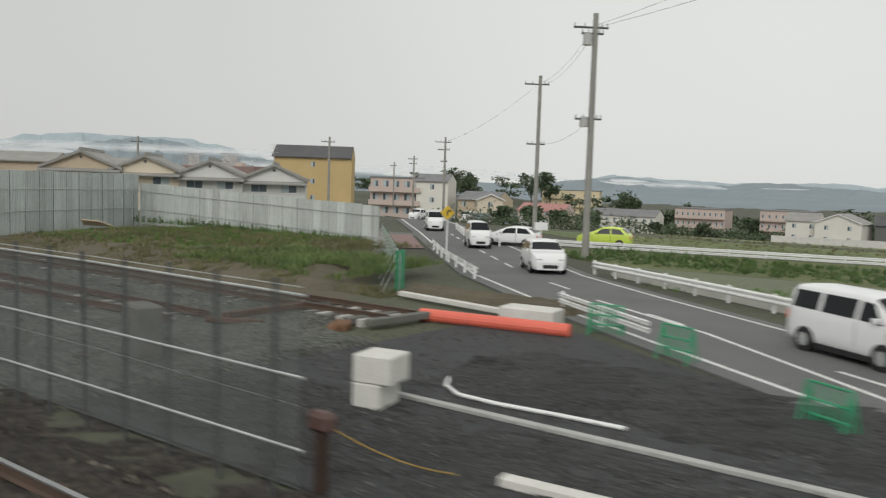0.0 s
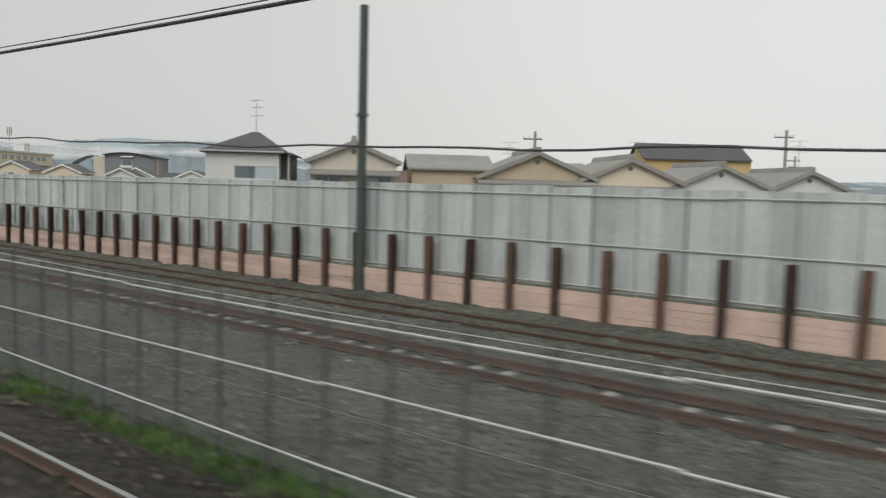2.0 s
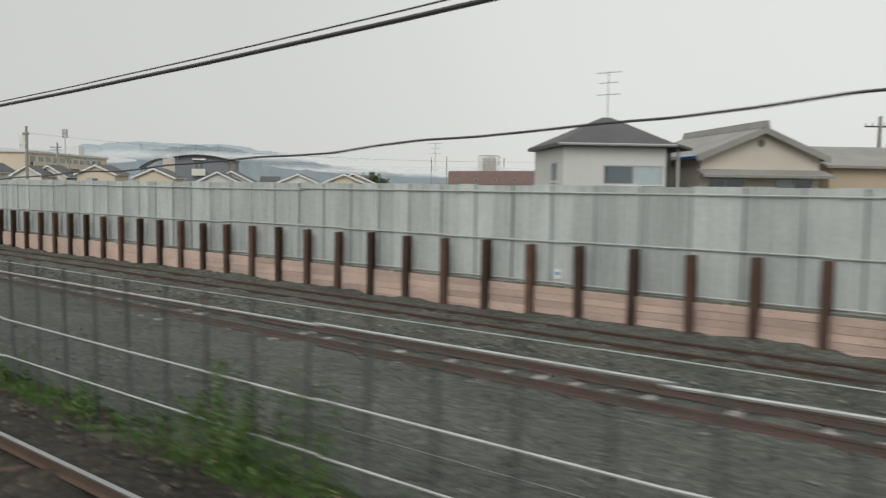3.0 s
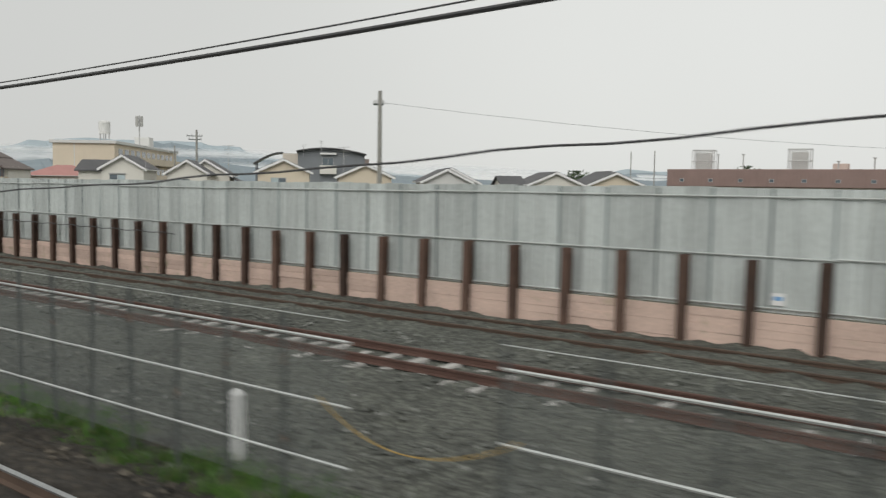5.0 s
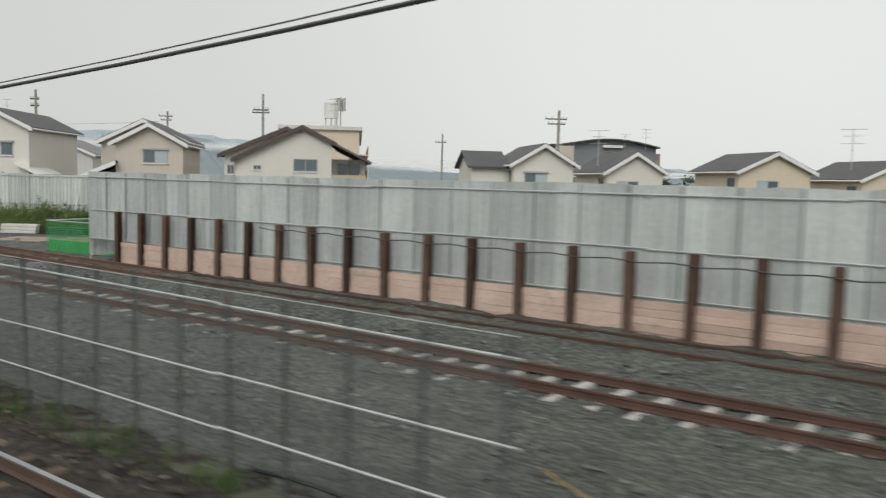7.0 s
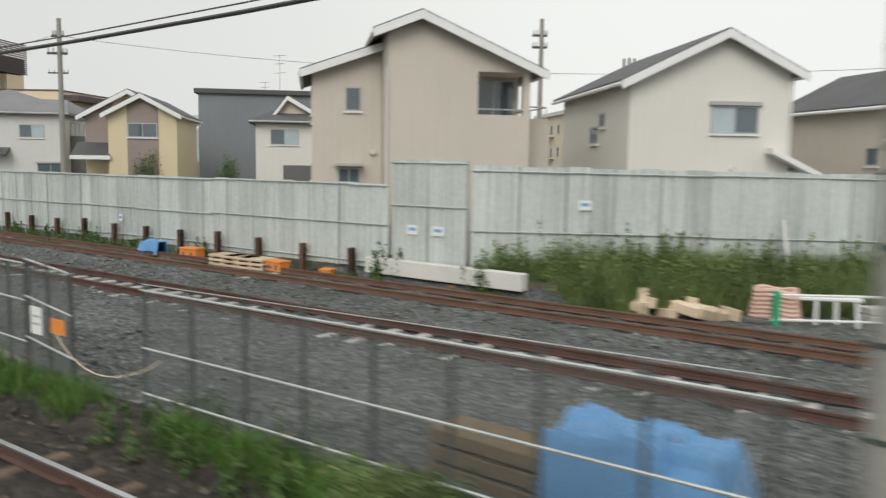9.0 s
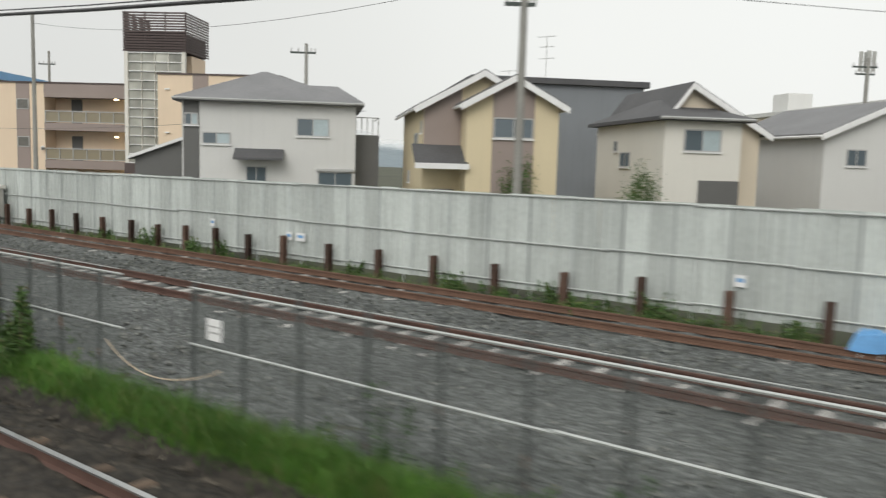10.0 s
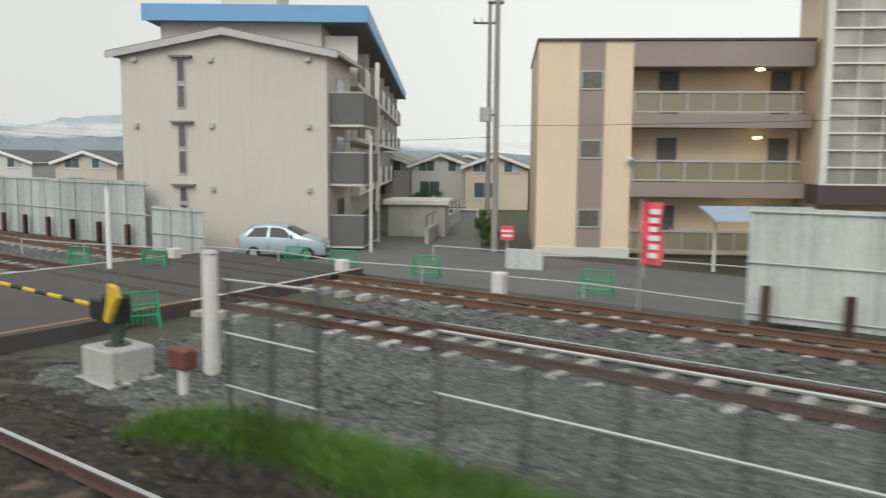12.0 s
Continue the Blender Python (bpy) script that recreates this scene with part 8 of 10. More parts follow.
bm = bmesh.new()
box(bm, -0.14, 0.04, -0.12, 0.12, 2.62, 3.2, 0.01)
part("box", bm, M["cream_wall"], ob2)
bm = bmesh.new()
box(bm, 0.043, 0.12, -0.13, 0.11, 2.55, 3.2, 0.01)
part("door", bm, M["faded_orange"], ob2, "orange door")
bm = bmesh.new()
box(bm, -0.15, 0.13, -0.14, 0.13, 3.2, 3.24, 0.01)
part("lid", bm, M["coral"], ob2)
bm = bmesh.new()
box(bm, 0.0, 0.14, -0.10, 0.10, 2.26, 2.5, 0.01)
part("lower_box", bm, M["cable_yellow"], ob2)
dk = thing("lineside_sign", pose(116.5, 5.8, GZ, 0, 0, 20), "small square black lineside sign on a post", "sign")
bm = bmesh.new()
tube(bm, (0, 0, 0), (0, 0, 3.2), 0.018, sides=8)
part("post", bm, M["dark_steel"], dk)
bm = bmesh.new()
box(bm, -0.09, 0.09, -0.05, -0.032, 3.02, 3.24, 0.02)
pl = part("plate", bm, M["black"], dk)
bm = bmesh.new()
box(bm, -0.06, 0.06, -0.058, -0.052, 3.05, 3.18, 0.01)
part("mark", bm, M["slate"], pl)

# signal mast
sg = thing("signal_mast", pose(103.6, 7.55, GZ), "grey signal mast with black-hooded lamp head and platform", "signal")
bm = bmesh.new()
tube(bm, (0, 0, 0), (0, 0, 6.6), 0.055, 0.05, 12)
part("mast", bm, M["dark_steel"], sg)
bm = bmesh.new()
box(bm, -0.5, 0.55, -0.35, 0.35, 4.15, 4.22)
part("platform", bm, M["dark_steel"], sg)
for y in (-0.33, 0.33):
    for z in (4.6, 5.0):
        bm = bmesh.new()
        tube(bm, (0.1, y, z), (0.8, y, z), 0.015, sides=5)
        part("guard_rail", bm, M["pipe"], sg)
bm = bmesh.new()
for y_ in (-0.15, 0.15):
    tube(bm, (0.6, y_, 0.0), (0.6, y_, 5.9), 0.014, sides=5)
for k in range(19):
    tube(bm, (0.6, -0.15, 0.3 + k * 0.3), (0.6, 0.15, 0.3 + k * 0.3), 0.010, sides=4)
part("ladder", bm, M["pipe"], sg)
bm = bmesh.new()
box(bm, -0.55, -0.2, -0.18, 0.18, 4.85, 5.75, 0.03)
hd = part("lamp_head", bm, M["black"], sg, "black signal head")
for z in (5.05, 5.3, 5.55):
    bm = bmesh.new()
    tube(bm, (-0.38, -0.18, z), (-0.38, -0.42, z - 0.02), 0.1, 0.11, 10, caps=False)
    part("hood", bm, M["black"], hd)
# loops of yellow cable hung on the fence
for k, x in enumerate((97.0, 76.9, 18.45, -3.4, -25.1, -67.8, -77.1, -97.6, -116.6)):
    lp = thing("cable_loop", pose(x, 5.955, 0), "loose loop of pale cable hanging at a fence gap", "cable", "cable loops")
    top, low = (0.98, 0.64) if -4 < x < 20 else (0.76, 0.58) if x == -25.1 else (0.66, 0.30 + 0.09 * (k % 3))
    bm = bmesh.new()
    cable_mesh(bm, [Vector((-1.1 + 2.4 * j / 14, -0.03 - 0.10 * math.sin(math.pi * j / 14), top + (low - top) * math.sin(math.pi * j / 14) ** 0.8)) for j in range(15)], 0.007, 6)
    part("cable", bm, M["cable_yellow"] if x > -50 else M["pale_timber"], lp)
# wire running along the piles
sl = thing("pile_cable", pose(0, 0, 0), "black cable strung along the tops of the piles", "cable")
bm = bmesh.new()
pts = []
for k in range(60):
    x = -42.0 + k * 0.71
    pts.append(Vector((x, pile_y(x) - 0.13, 1.60 - 0.05 * (k % 2) - 0.003 * k)))
cable_mesh(bm, pts, 0.016, 5)
part("cable", bm, M["wire"], sl)
# posters on the hoardings
for x, y, z, turn, w in ((-93.75, 16.9, 0.9, 0, 0.36), (-110.8, 16.9, 0.93, 0, 0.34), (19.0, pile_y(19.0) + 0.26, 0.95, 0.5, 0.42), (59.8, pile_y(59.8) + 0.26, 1.0, 0.5, 0.3), (-106.65, 16.9, 0.77, 0, 0.6), (-107.15, 16.9, 0.77, 0, 0.4), (-80.6, 17.0, 1.3, 5, 0.5), (-79.8, 17.05, 1.3, 5, 0.55), (-76.53, 18.86, 2.06, 36, 0.5), (-128.42, 16.9, 1.27, 0, 0.34)):
    ps = thing("notice", pose(x, y, z, 0, 0, turn), "small white and pale blue notice on the hoarding", "notice", "notices")
    bm = bmesh.new()
    box(bm, -w * 0.32, w * 0.32, -0.005, 0.0, -0.13, 0.12)
    sheet = part("sheet", bm, M["white"], ps)
    bm = bmesh.new()
    box(bm, -w * 0.2, w * 0.2, -0.011, -0.006, -0.03, 0.05)
    part("mark", bm, M["blue_roof"], sheet, "pale blue bar")

# plates wired to the fence
for x, z, w, h_, mat, label in ((6.97, 1.33, 0.32, 0.26, "concrete", "small weathered grey plate wired to the fence"), (-78.72, 0.78, 0.30, 0.40, "white", "small white plate wired to the fence"), (-78.15, 0.76, 0.36, 0.22, "orange", "small orange plate wired to the fence"), (-96.42, 1.12, 0.26, 0.26, "white", "small white plate wired to the fence"), (-115.55, 1.19, 0.26, 0.22, "white", "small white plate wired to the fence")):
    pt = thing("fence_plate", pose(x, 5.925, z), label, "plate", "plates on the fence")
    bm = bmesh.new()
    box(bm, -w / 2, w / 2, -0.004, 0.004, -h_ / 2, h_ / 2, 0.003)
    face = part("plate", bm, M[mat], pt)
    if mat == "white":
        for k in range(2):
            bm = bmesh.new()
            box(bm, -w * 0.34, w * 0.34, -0.007, -0.0045, h_ * (0.12 - 0.28 * k), h_ * (0.2 - 0.28 * k))
            part("bar", bm, M["frame"], face, "grey bar in place of writing")
    for sx in (-w * 0.4, w * 0.4):
        bm = bmesh.new()
        tube(bm, (sx, 0.0, h_ / 2 - 0.02), (sx, 0.03, h_ / 2 + 0.04), 0.004, sides=4)
        part("tie", bm, M["pipe"], pt)
# slab lying in the grass, slim pole by the lane
sb = thing("concrete_slab", pose(-80.5, 6.0, -0.06, 0, 0, -8), "thin brownish concrete slab lying in the grass", "slab")
bm = bmesh.new()
box(bm, -1.2, 1.2, -0.36, 0.36, 0.0, 0.05, 0.012)
part("body", bm, M["ply"], sb)
lp_ = thing("lamp_post", pose(-149.75, 21.96, GZ), "slim pale grey post standing by the lane", "post")
bm = bmesh.new()
tube(bm, (0, 0, 0), (0, 0, 4.3), 0.06, 0.05, 10)
part("shaft", bm, M["pale_wall"], lp_)
bm = bmesh.new()
tube(bm, (0, 0, 4.3), (0, 0, 4.36), 0.06, 0.03, 10)
part("cap", bm, M["frame"], lp_)
# lineside boxes by the fence gap and boards by the hoarding corner
for x, y, z0, z1, w, mat, label in ((-120.2, 5.45, 1.14, 1.58, 0.46, "cabinet", "grey lineside box on a bent post"), (-118.35, 6.15, 0.3, 1.22, 0.32, "concrete", "grey-brown lineside cable box at the fence gap")):
    eb = thing("lineside_box", pose(x, y, GZ, 0, 0, 8), label, "box", "lineside boxes")
    bm = bmesh.new()
    tube(bm, (0, 0, 0), (0, 0, z1 - GZ - 0.1), 0.04, sides=8)
    part("post", bm, M["dark_steel"], eb)
    bm = bmesh.new()
    box(bm, -w / 2, w / 2, -0.15, 0.15, max(0.02, z0 - GZ), z1 - GZ, 0.02)
    bd = part("body", bm, M[mat], eb)
    bm = bmesh.new()
    box(bm, -w / 2 - 0.02, w / 2 + 0.02, -0.17, 0.17, z1 - GZ, z1 - GZ + 0.04, 0.01)
    part("lid", bm, M[mat], eb)
    bm = bmesh.new()
    box(bm, w * 0.2, w * 0.3, -0.165, -0.15, (z0 + z1) / 2 - GZ, (z0 + z1) / 2 - GZ + 0.08)
    part("catch", bm, M["dark_steel"], bd)
for k in range(6):
    beam_thing("plank", (97.3 + 0.04 * k, 26.2 - 0.05 * k, 0.14 + 0.062 * k), (99.4 + 0.05 * k, 26.8 - 0.2 * k, 0.14 + 0.062 * k), 0.18, 0.06, "pale_timber", "pale plank lying by the hoarding corner", "plank", "loose planks")


# ---- road, fields and building site at the start of the ride ----
def sloping(name, pts, dz, mat, label, kind="structure", thick=0.03):
    """A thin sheet lying on the land."""
    bm = bmesh.new()
    slope_slab(bm, [(x, y, land_z(x, y) + dz) for x, y in pts], thick)
    return tagged(part(name, bm, mat), label, name.replace("_", " "), kind=kind)


def offset_line(line, d):
    out = []
    for i, p in enumerate(line):
        a, b = line[max(0, i - 1)], line[min(len(line) - 1, i + 1)]
        t = Vector((b[0] - a[0], b[1] - a[1])).normalized()
        out.append((p[0] + t.y * d, p[1] - t.x * d))
    return out


# the left edge of the road, from beside the line to the far houses
ROAD_EDGE = [(160.0, -0.5), (141.2, 13.9), (135.6, 18.0), (130.2, 22.1), (125.0, 26.4), (116.0, 36.0), (106.0, 47.0), (92.0, 62.0), (70.0, 92.0)]


def ribbon(name, line, d0, d1, dz, thick, mat, label, kind="structure"):
    bm = bmesh.new()
    a, b = offset_line(line, d0), offset_line(line, d1)
    rows = []
    for p, q in zip(a, b):
        rows.append([bm.verts.new((x, y, land_z(x, y) + z)) for (x, y), z in ((p, dz), (q, dz), (q, dz - thick), (p, dz - thick))])
    for r, s in zip(rows, rows[1:]):
        for i in range(4):
            bm.faces.new((r[i], r[(i + 1) % 4], s[(i + 1) % 4], s[i]))
    bm.faces.new(rows[0])
    bm.faces.new(rows[-1][::-1])
    return tagged(part(name, bm, mat), label, name.replace("_", " "), kind=kind)


ribbon("road", ROAD_EDGE, -0.5, 5.0, 0.06, 0.2, M["asphalt"], "two-lane asphalt road with white markings")
ribbon("road_line", ROAD_EDGE[1:], 0.0, 0.13, 0.064, 0.01, M["paint"], "white line along the road edge")
ribbon("road_line", [(142.5, 14.3), (136.4, 20.0), (131.8, 23.4)], -0.06, 0.06, 0.064, 0.01, M["paint"], "white line beside the lane")
ribbon("road_line", ROAD_EDGE[1:], 4.45, 4.56, 0.064, 0.01, M["paint"], "white line along the road edge")
for k in range(26):
    s = k * 3.6
    # dashes along the centre
    pts, run = offset_line(ROAD_EDGE, 2.2), 0.0
    for a, b in zip(pts, pts[1:]):
        d = math.dist(a, b)
        if run <= s < run + d - 1.9:
            u, v = (s - run) / d, (s - run + 1.8) / d
            p, q = (a[0] + (b[0] - a[0]) * u, a[1] + (b[1] - a[1]) * u), (a[0] + (b[0] - a[0]) * v, a[1] + (b[1] - a[1]) * v)
            ribbon("centre_dash", [p, q], -0.06, 0.06, 0.064, 0.01, M["paint"], "white centre dash on the road")
        run += d
M["red_road"] = material("faded_red_road_surface", (0.23, 0.15, 0.14), 0.2, 0.8, 40, 0.85, bump=0.2)
ribbon("side_road", [(106.0, 41.5), (115.0, 44.0), (124.5, 46.4)], -3.6, -0.2, 0.05, 0.15, M["asphalt"], "narrow side road behind a white crash rail")
ribbon("junction", [(109.2, 44.6), (117.0, 36.0)], 1.5, 6.5, 0.068, 0.02, M["red_road"], "faded red road surface at the junction")

M["dark_gravel"] = stone_material("dark_gravel", (0.045, 0.047, 0.046), 18.0)
M["field"] = material("green_field", (0.10, 0.15, 0.045), 0.35, 0.06, 2.0, 0.95, bump=0.2, tint=(0.16, 0.18, 0.07))
M["field_fresh"] = material("fresh_green_crop", (0.10, 0.145, 0.05), 0.3, 0.08, 2.5, 0.95, bump=0.2, tint=(0.14, 0.16, 0.065))
M["paddy"] = material("muddy_paddy", (0.10, 0.10, 0.075), 0.3, 0.15, 3, 0.7, bump=0.2, tint=(0.11, 0.14, 0.06))
M["verge"] = material("grassy_verge", (0.055, 0.085, 0.028), 0.4, 0.3, 6, 0.95, bump=0.4, tint=(0.12, 0.13, 0.05))
sloping("paddy_field", [(129.5, 31.0), (150, 19.0), (190, 22.0), (190, 38), (126, 35.5)], 0.03, M["paddy"], "muddy brown paddy field below the road")
sloping("grass_bank", [(126.2, 35.4), (190, 37.9), (190, 59.5), (134, 47.4), (122, 44.6), (119, 42)], 0.034, M["verge"], "dark grassy bank below the side road")
sloping("crop_field", [(123.5, 46.6), (190, 60.8), (190, 110), (110, 90), (106, 60)], 0.03, M["field_fresh"], "light green crop field")
sloping("crop_field", [(110, 90.1), (190, 110.1), (190, 180), (95, 160), (84, 95)], 0.03, M["field"], "green field before the far houses")


def guard_rail(line, label, h=0.56, group="crash rails", beams=((0.28, 0.27),)):
    """A white crash rail: a folded beam on round posts."""
    root = thing("crash_rail", pose(0, 0, 0), label, "crash rail", group)
    for a, b in zip(line, line[1:]):
        a, b = Vector((*a, 0)), Vector((*b, 0))
        d = b - a
        turn = math.degrees(math.atan2(d.y, d.x))
        k = max(1, round(d.length / 2.0))
        for i in range(k):
            p = a + d * (i / k)
            bm = bmesh.new()
            tube(bm, (0, 0.08, -0.3), (0, 0.08, h + 0.03), 0.055, sides=8)
            part("post", bm, M["white"], root, at=pose(p.x, p.y, land_z(p.x, p.y), 0, 0, turn))
            for z0, w in beams:
                bm = bmesh.new()
                prof = [(0, z0), (-0.05, z0 + w * 0.12), (-0.05, z0 + w * 0.3), (0, z0 + w * 0.42), (0, z0 + w * 0.58), (-0.05, z0 + w * 0.7), (-0.05, z0 + w * 0.88), (0, z0 + w)]
                extrude_poly(bm, prof + [(y + 0.012, z) for y, z in prof[::-1]], 0.0, d.length / k + 0.06)
                part("beam", bm, M["white"], root, at=pose(p.x, p.y, land_z(p.x, p.y) + 0.003 * (i % 2), 0, 0, turn))
    return root


guard_rail([(127.9, 31.0), (130.5, 29.4), (134.8, 26.6), (140.0, 22.9), (158, 9.0)], "white crash rail with round posts along the road")
guard_rail([(114.6, 43.4), (121.0, 44.7), (136.3, 48.2), (165, 54.6)], "long white crash rail across the fields", h=0.40, beams=((0.04, 0.15), (0.24, 0.17)))
guard_rail([(126.0, 25.2), (120.0, 31.2), (115.5, 36.2)], "low white crash rail on the road's near side", h=0.5, beams=((0.28, 0.22),))
guard_rail([(117.6, 40.0), (110.5, 46.5), (104.0, 54.5)], "curved white crash rail at the junction", h=0.5, beams=((0.28, 0.22),))
guard_rail([(132.2, 20.2), (136.0, 17.3)], "low white barrier fence beside the site", h=0.62, beams=((0.34, 0.12), (0.52, 0.10)))
ribbon("retaining_kerb", [(128.6, 30.9), (130.7, 29.5), (135.0, 26.7), (140.2, 23.0), (158.2, 9.1)], -0.5, -0.2, 0.3, 0.5, M["pale_concrete"], "pale concrete kerb wall under the crash rail")

car(pose(125.0, 31.3, GZ + 0.08, 0, 0, -50), "car_white", "white compact sport utility car on the road", 3.3, 1.45, 1.30, "suv")
car(pose(138.65, 20.45, GZ + 0.08, 0, 0, -36), "car_white", "white boxy minivan passing on the road", 3.5, 1.45, 1.46, "van")
car(pose(116.0, 39.6, GZ + 0.08, 0, 0, -48), "car_white", "white delivery van coming down the road", 2.8, 1.22, 1.45, "van")
car(pose(118.9, 42.2, GZ + 0.08, 0, 0, 195), "car_white", "white saloon waiting at the junction", 3.5, 1.4, 1.15, "hatch")
car(pose(122.4, 47.4, GZ + 0.08, 0, 0, 195), "car_lime", "lime green hatchback on the side road", 3.3, 1.4, 1.2, "hatch")
car(pose(104.4, 50.8, GZ + 0.08, 0, 0, -48), "car_white", "white small van further up the road", 2.8, 1.25, 1.45, "van")
rng = random.Random(71)
for k in range(9):
    x, y = 76.0 + k * 1.9, 86.0 + k * 0.5 + rng.uniform(-0.5, 0.5)
    car(pose(x, y, land_z(x, y), 0, 0, rng.choice((100, 105, -75))), rng.choice(("car_white", "car_white", "car_blue")), "parked car in the row before the tan house", 3.3, 1.4, rng.choice((1.3, 1.5)), rng.choice(("suv", "van", "hatch")))
sloping("car_park", [(72, 93), (96, 97), (98, 84), (76, 80)], 0.035, M["asphalt"], "asphalt car park by the houses")


def sign_post(x, y, h, label, shape="diamond", mat="yellow", arrow=True):
    root = thing("road_sign", pose(x, y, GZ, 0, 0, 35), label, "road sign", "road signs")
    bm = bmesh.new()
    tube(bm, (0, 0, 0), (0, 0, h + 0.25), 0.035, sides=8)
    part("post", bm, M["white"], root)
    bm = bmesh.new()
    s = 0.33
    pts = [(0, -s), (s, 0), (0, s), (-s, 0)] if shape == "diamond" else [(-s, -s * 0.6), (s, -s * 0.6), (s, s * 0.6), (-s, s * 0.6)]
    extrude_poly(bm, pts, -0.06, -0.045, "y")
    plate = part("plate", bm, M[mat], root, "yellow warning plate", pose(0, 0, h))
    if arrow:
        bm = bmesh.new()
        extrude_poly(bm, [(-0.03, -0.16), (0.03, -0.16), (0.03, 0.05), (0.10, 0.05), (0.10, 0.0), (0.18, 0.08), (0.10, 0.16), (0.10, 0.11), (-0.03, 0.11)], -0.068, -0.062, "y")
        part("symbol", bm, M["black"], plate, "black arrow")
    return root


sign_post(120.9, 30.2, 2.25, "yellow diamond road sign with a black arrow on a white post")
sign_post(122.5, 36.0, 1.6, "small white road sign on a post", "board", "white", False)

# green net fence on leaning props along the plot
net = thing("net_fence", pose(0, 0, 0), "green net fence on leaning steel props beside the plot", "fence")
A, B = Vector((113.9, 33.8, 0)), Vector((126.4, 20.2, 0))
d = (B - A)
turn = math.degrees(math.atan2(d.y, d.x))
M["net_sheet"] = material("green_net", (0.03, 0.30, 0.15), 0.2, 2, 30, 0.7, bump=0.0)
nt = M["net_sheet"].node_tree
pr = nt.nodes["Principled BSDF"]
weave = nt.nodes.new("ShaderNodeTexNoise")
weave.inputs["Scale"].default_value = 60.0
lift = nt.nodes.new("ShaderNodeMapRange")
lift.inputs["From Min"].default_value, lift.inputs["From Max"].default_value = 0.35, 0.65
lift.inputs["To Min"].default_value, lift.inputs["To Max"].default_value = 0.10, 0.42
nt.links.new(weave.outputs["Fac"], lift.inputs["Value"])
nt.links.new(lift.outputs[0], pr.inputs["Alpha"])
for k in range(11):
    p = A + d * (k / 10)
    bm = bmesh.new()
    tube(bm, (0, 0, -0.1), (0, 0, 1.3), 0.018, sides=6)
    post = part("post", bm, M["pipe"], net, at=pose(p.x, p.y, GZ, 0, 0, turn))
    bm = bmesh.new()
    tube(bm, (0, 0, 1.15), (0.1, -0.55, 0.02), 0.012, sides=6)
    part("prop", bm, M["pipe"], net, "leaning steel prop", pose(p.x, p.y, GZ, 0, 0, turn))
    if k < 10:
        bm = bmesh.new()
        for z in (0.5, 1.15):
            tube(bm, (0, 0.03, z), (d.length / 10, 0.03, z), 0.012, sides=6)
        part("rail", bm, M["pipe"], net, at=pose(p.x, p.y, GZ, 0, 0, turn))
        bm = bmesh.new()
        box(bm, 0.02, d.length / 10 - 0.02, 0.05, 0.055, 0.05, 1.28)
        part("net_panel", bm, M["net_sheet"], net, "see-through green net", pose(p.x, p.y, GZ, 0, 0, turn))
# added sheet standing in for the dense green of netting seen edge on
bm = bmesh.new()
box(bm, 0, 0.9, -0.012, 0.012, 0.06, 1.35, 0.006)
part("end_panel", bm, M["green_net"], net, "added solid green sheet for netting seen edge on", pose(126.4, 20.0, GZ, 0, 0, 112))

# grass plot with a low mound behind the far track
bm = bmesh.new()
mrng = random.Random(31)
rows = []
MY, MZ = [17.5, 18.6, 20.5, 24.0, 29.0, 33.2, 34.0], [GZ, -0.22, 0.02, 0.16, 0.12, 0.05, GZ]
for j in range(41):
    y = 17.5 + 16.5 * j / 40
    far = 126.2 - (y - 19.0) * 0.85 if y > 19 else 126.2
    rows.append([bm.verts.new((101.0 + (far - 101.0) * i / 60, y, (float(np.interp(y, MY, MZ)) - GZ) * (1.0 if i < 54 else (60 - i) / 6) + GZ + (mrng.uniform(-0.04, 0.04) if 0 < j < 40 and 0 < i < 60 else -0.01))) for i in range(61)])
for p, q in zip(rows, rows[1:]):
    for i in range(60):
        bm.faces.new((p[i], p[i + 1], q[i + 1], q[i]))
tagged(part("mound", bm, M["soil"]), "bare soil mound with patches of grass", "mound", kind="stuff")


def mound_z(x, y):
    return float(np.interp(y, [17.5, 18.6, 20.5, 24.0, 29.0, 33.2, 34.0], [GZ, -0.22, 0.02, 0.16, 0.12, 0.05, GZ]))


grass("green grass growing over the soil mound", 101.5, 114.0, 20.5, 33.6, 16000, 0.30, seed=301, patchy=0.6, ground=mound_z, width=0.010)
grass("thin dry grass along the foot of the mound", 102.0, 123.0, 17.9, 20.6, 9000, 0.20, "dry", seed=308, patchy=0.5, ground=mound_z, width=0.008)
grass("dry yellowing grass on the soil mound", 101.5, 118.0, 19.6, 33.0, 40000, 0.32, "dry", seed=302, patchy=0.25, ground=mound_z, width=0.009)
grass("bright green grass by the net fence", 115.0, 124.5, 19.6, 25.6, 26000, 0.42, "bank", seed=303, ground=mound_z, width=0.010, patchy=0.5)
weeds("leafy weeds along the pale hoarding", 94.0, 113.0, 31.6, 33.6, 130, 0.5, seed=304, ground=mound_z)
grass("grass along the pale hoarding", 94.0, 113.4, 32.4, 34.0, 5000, 0.4, seed=305, ground=mound_z, width=0.010)
grass("rough grass by the kerb", 122.0, 127.0, 18.6, 20.5, 3500, 0.25, "dry", seed=306, patchy=0.7)
grass("rough grass before the paddy field", 131.0, 150.0, 28.0, 31.0, 4000, 0.3, seed=307, width=0.012)

# kerbs, blocks and the coral pipe at the end of the tracks
beam_thing("concrete_kerb", (127.2, 19.3, -0.24), (131.4, 18.6, -0.24), 0.22, 0.14, "pale_concrete", "pale concrete kerb at the end of the tracks", "kerb")
bm = bmesh.new()
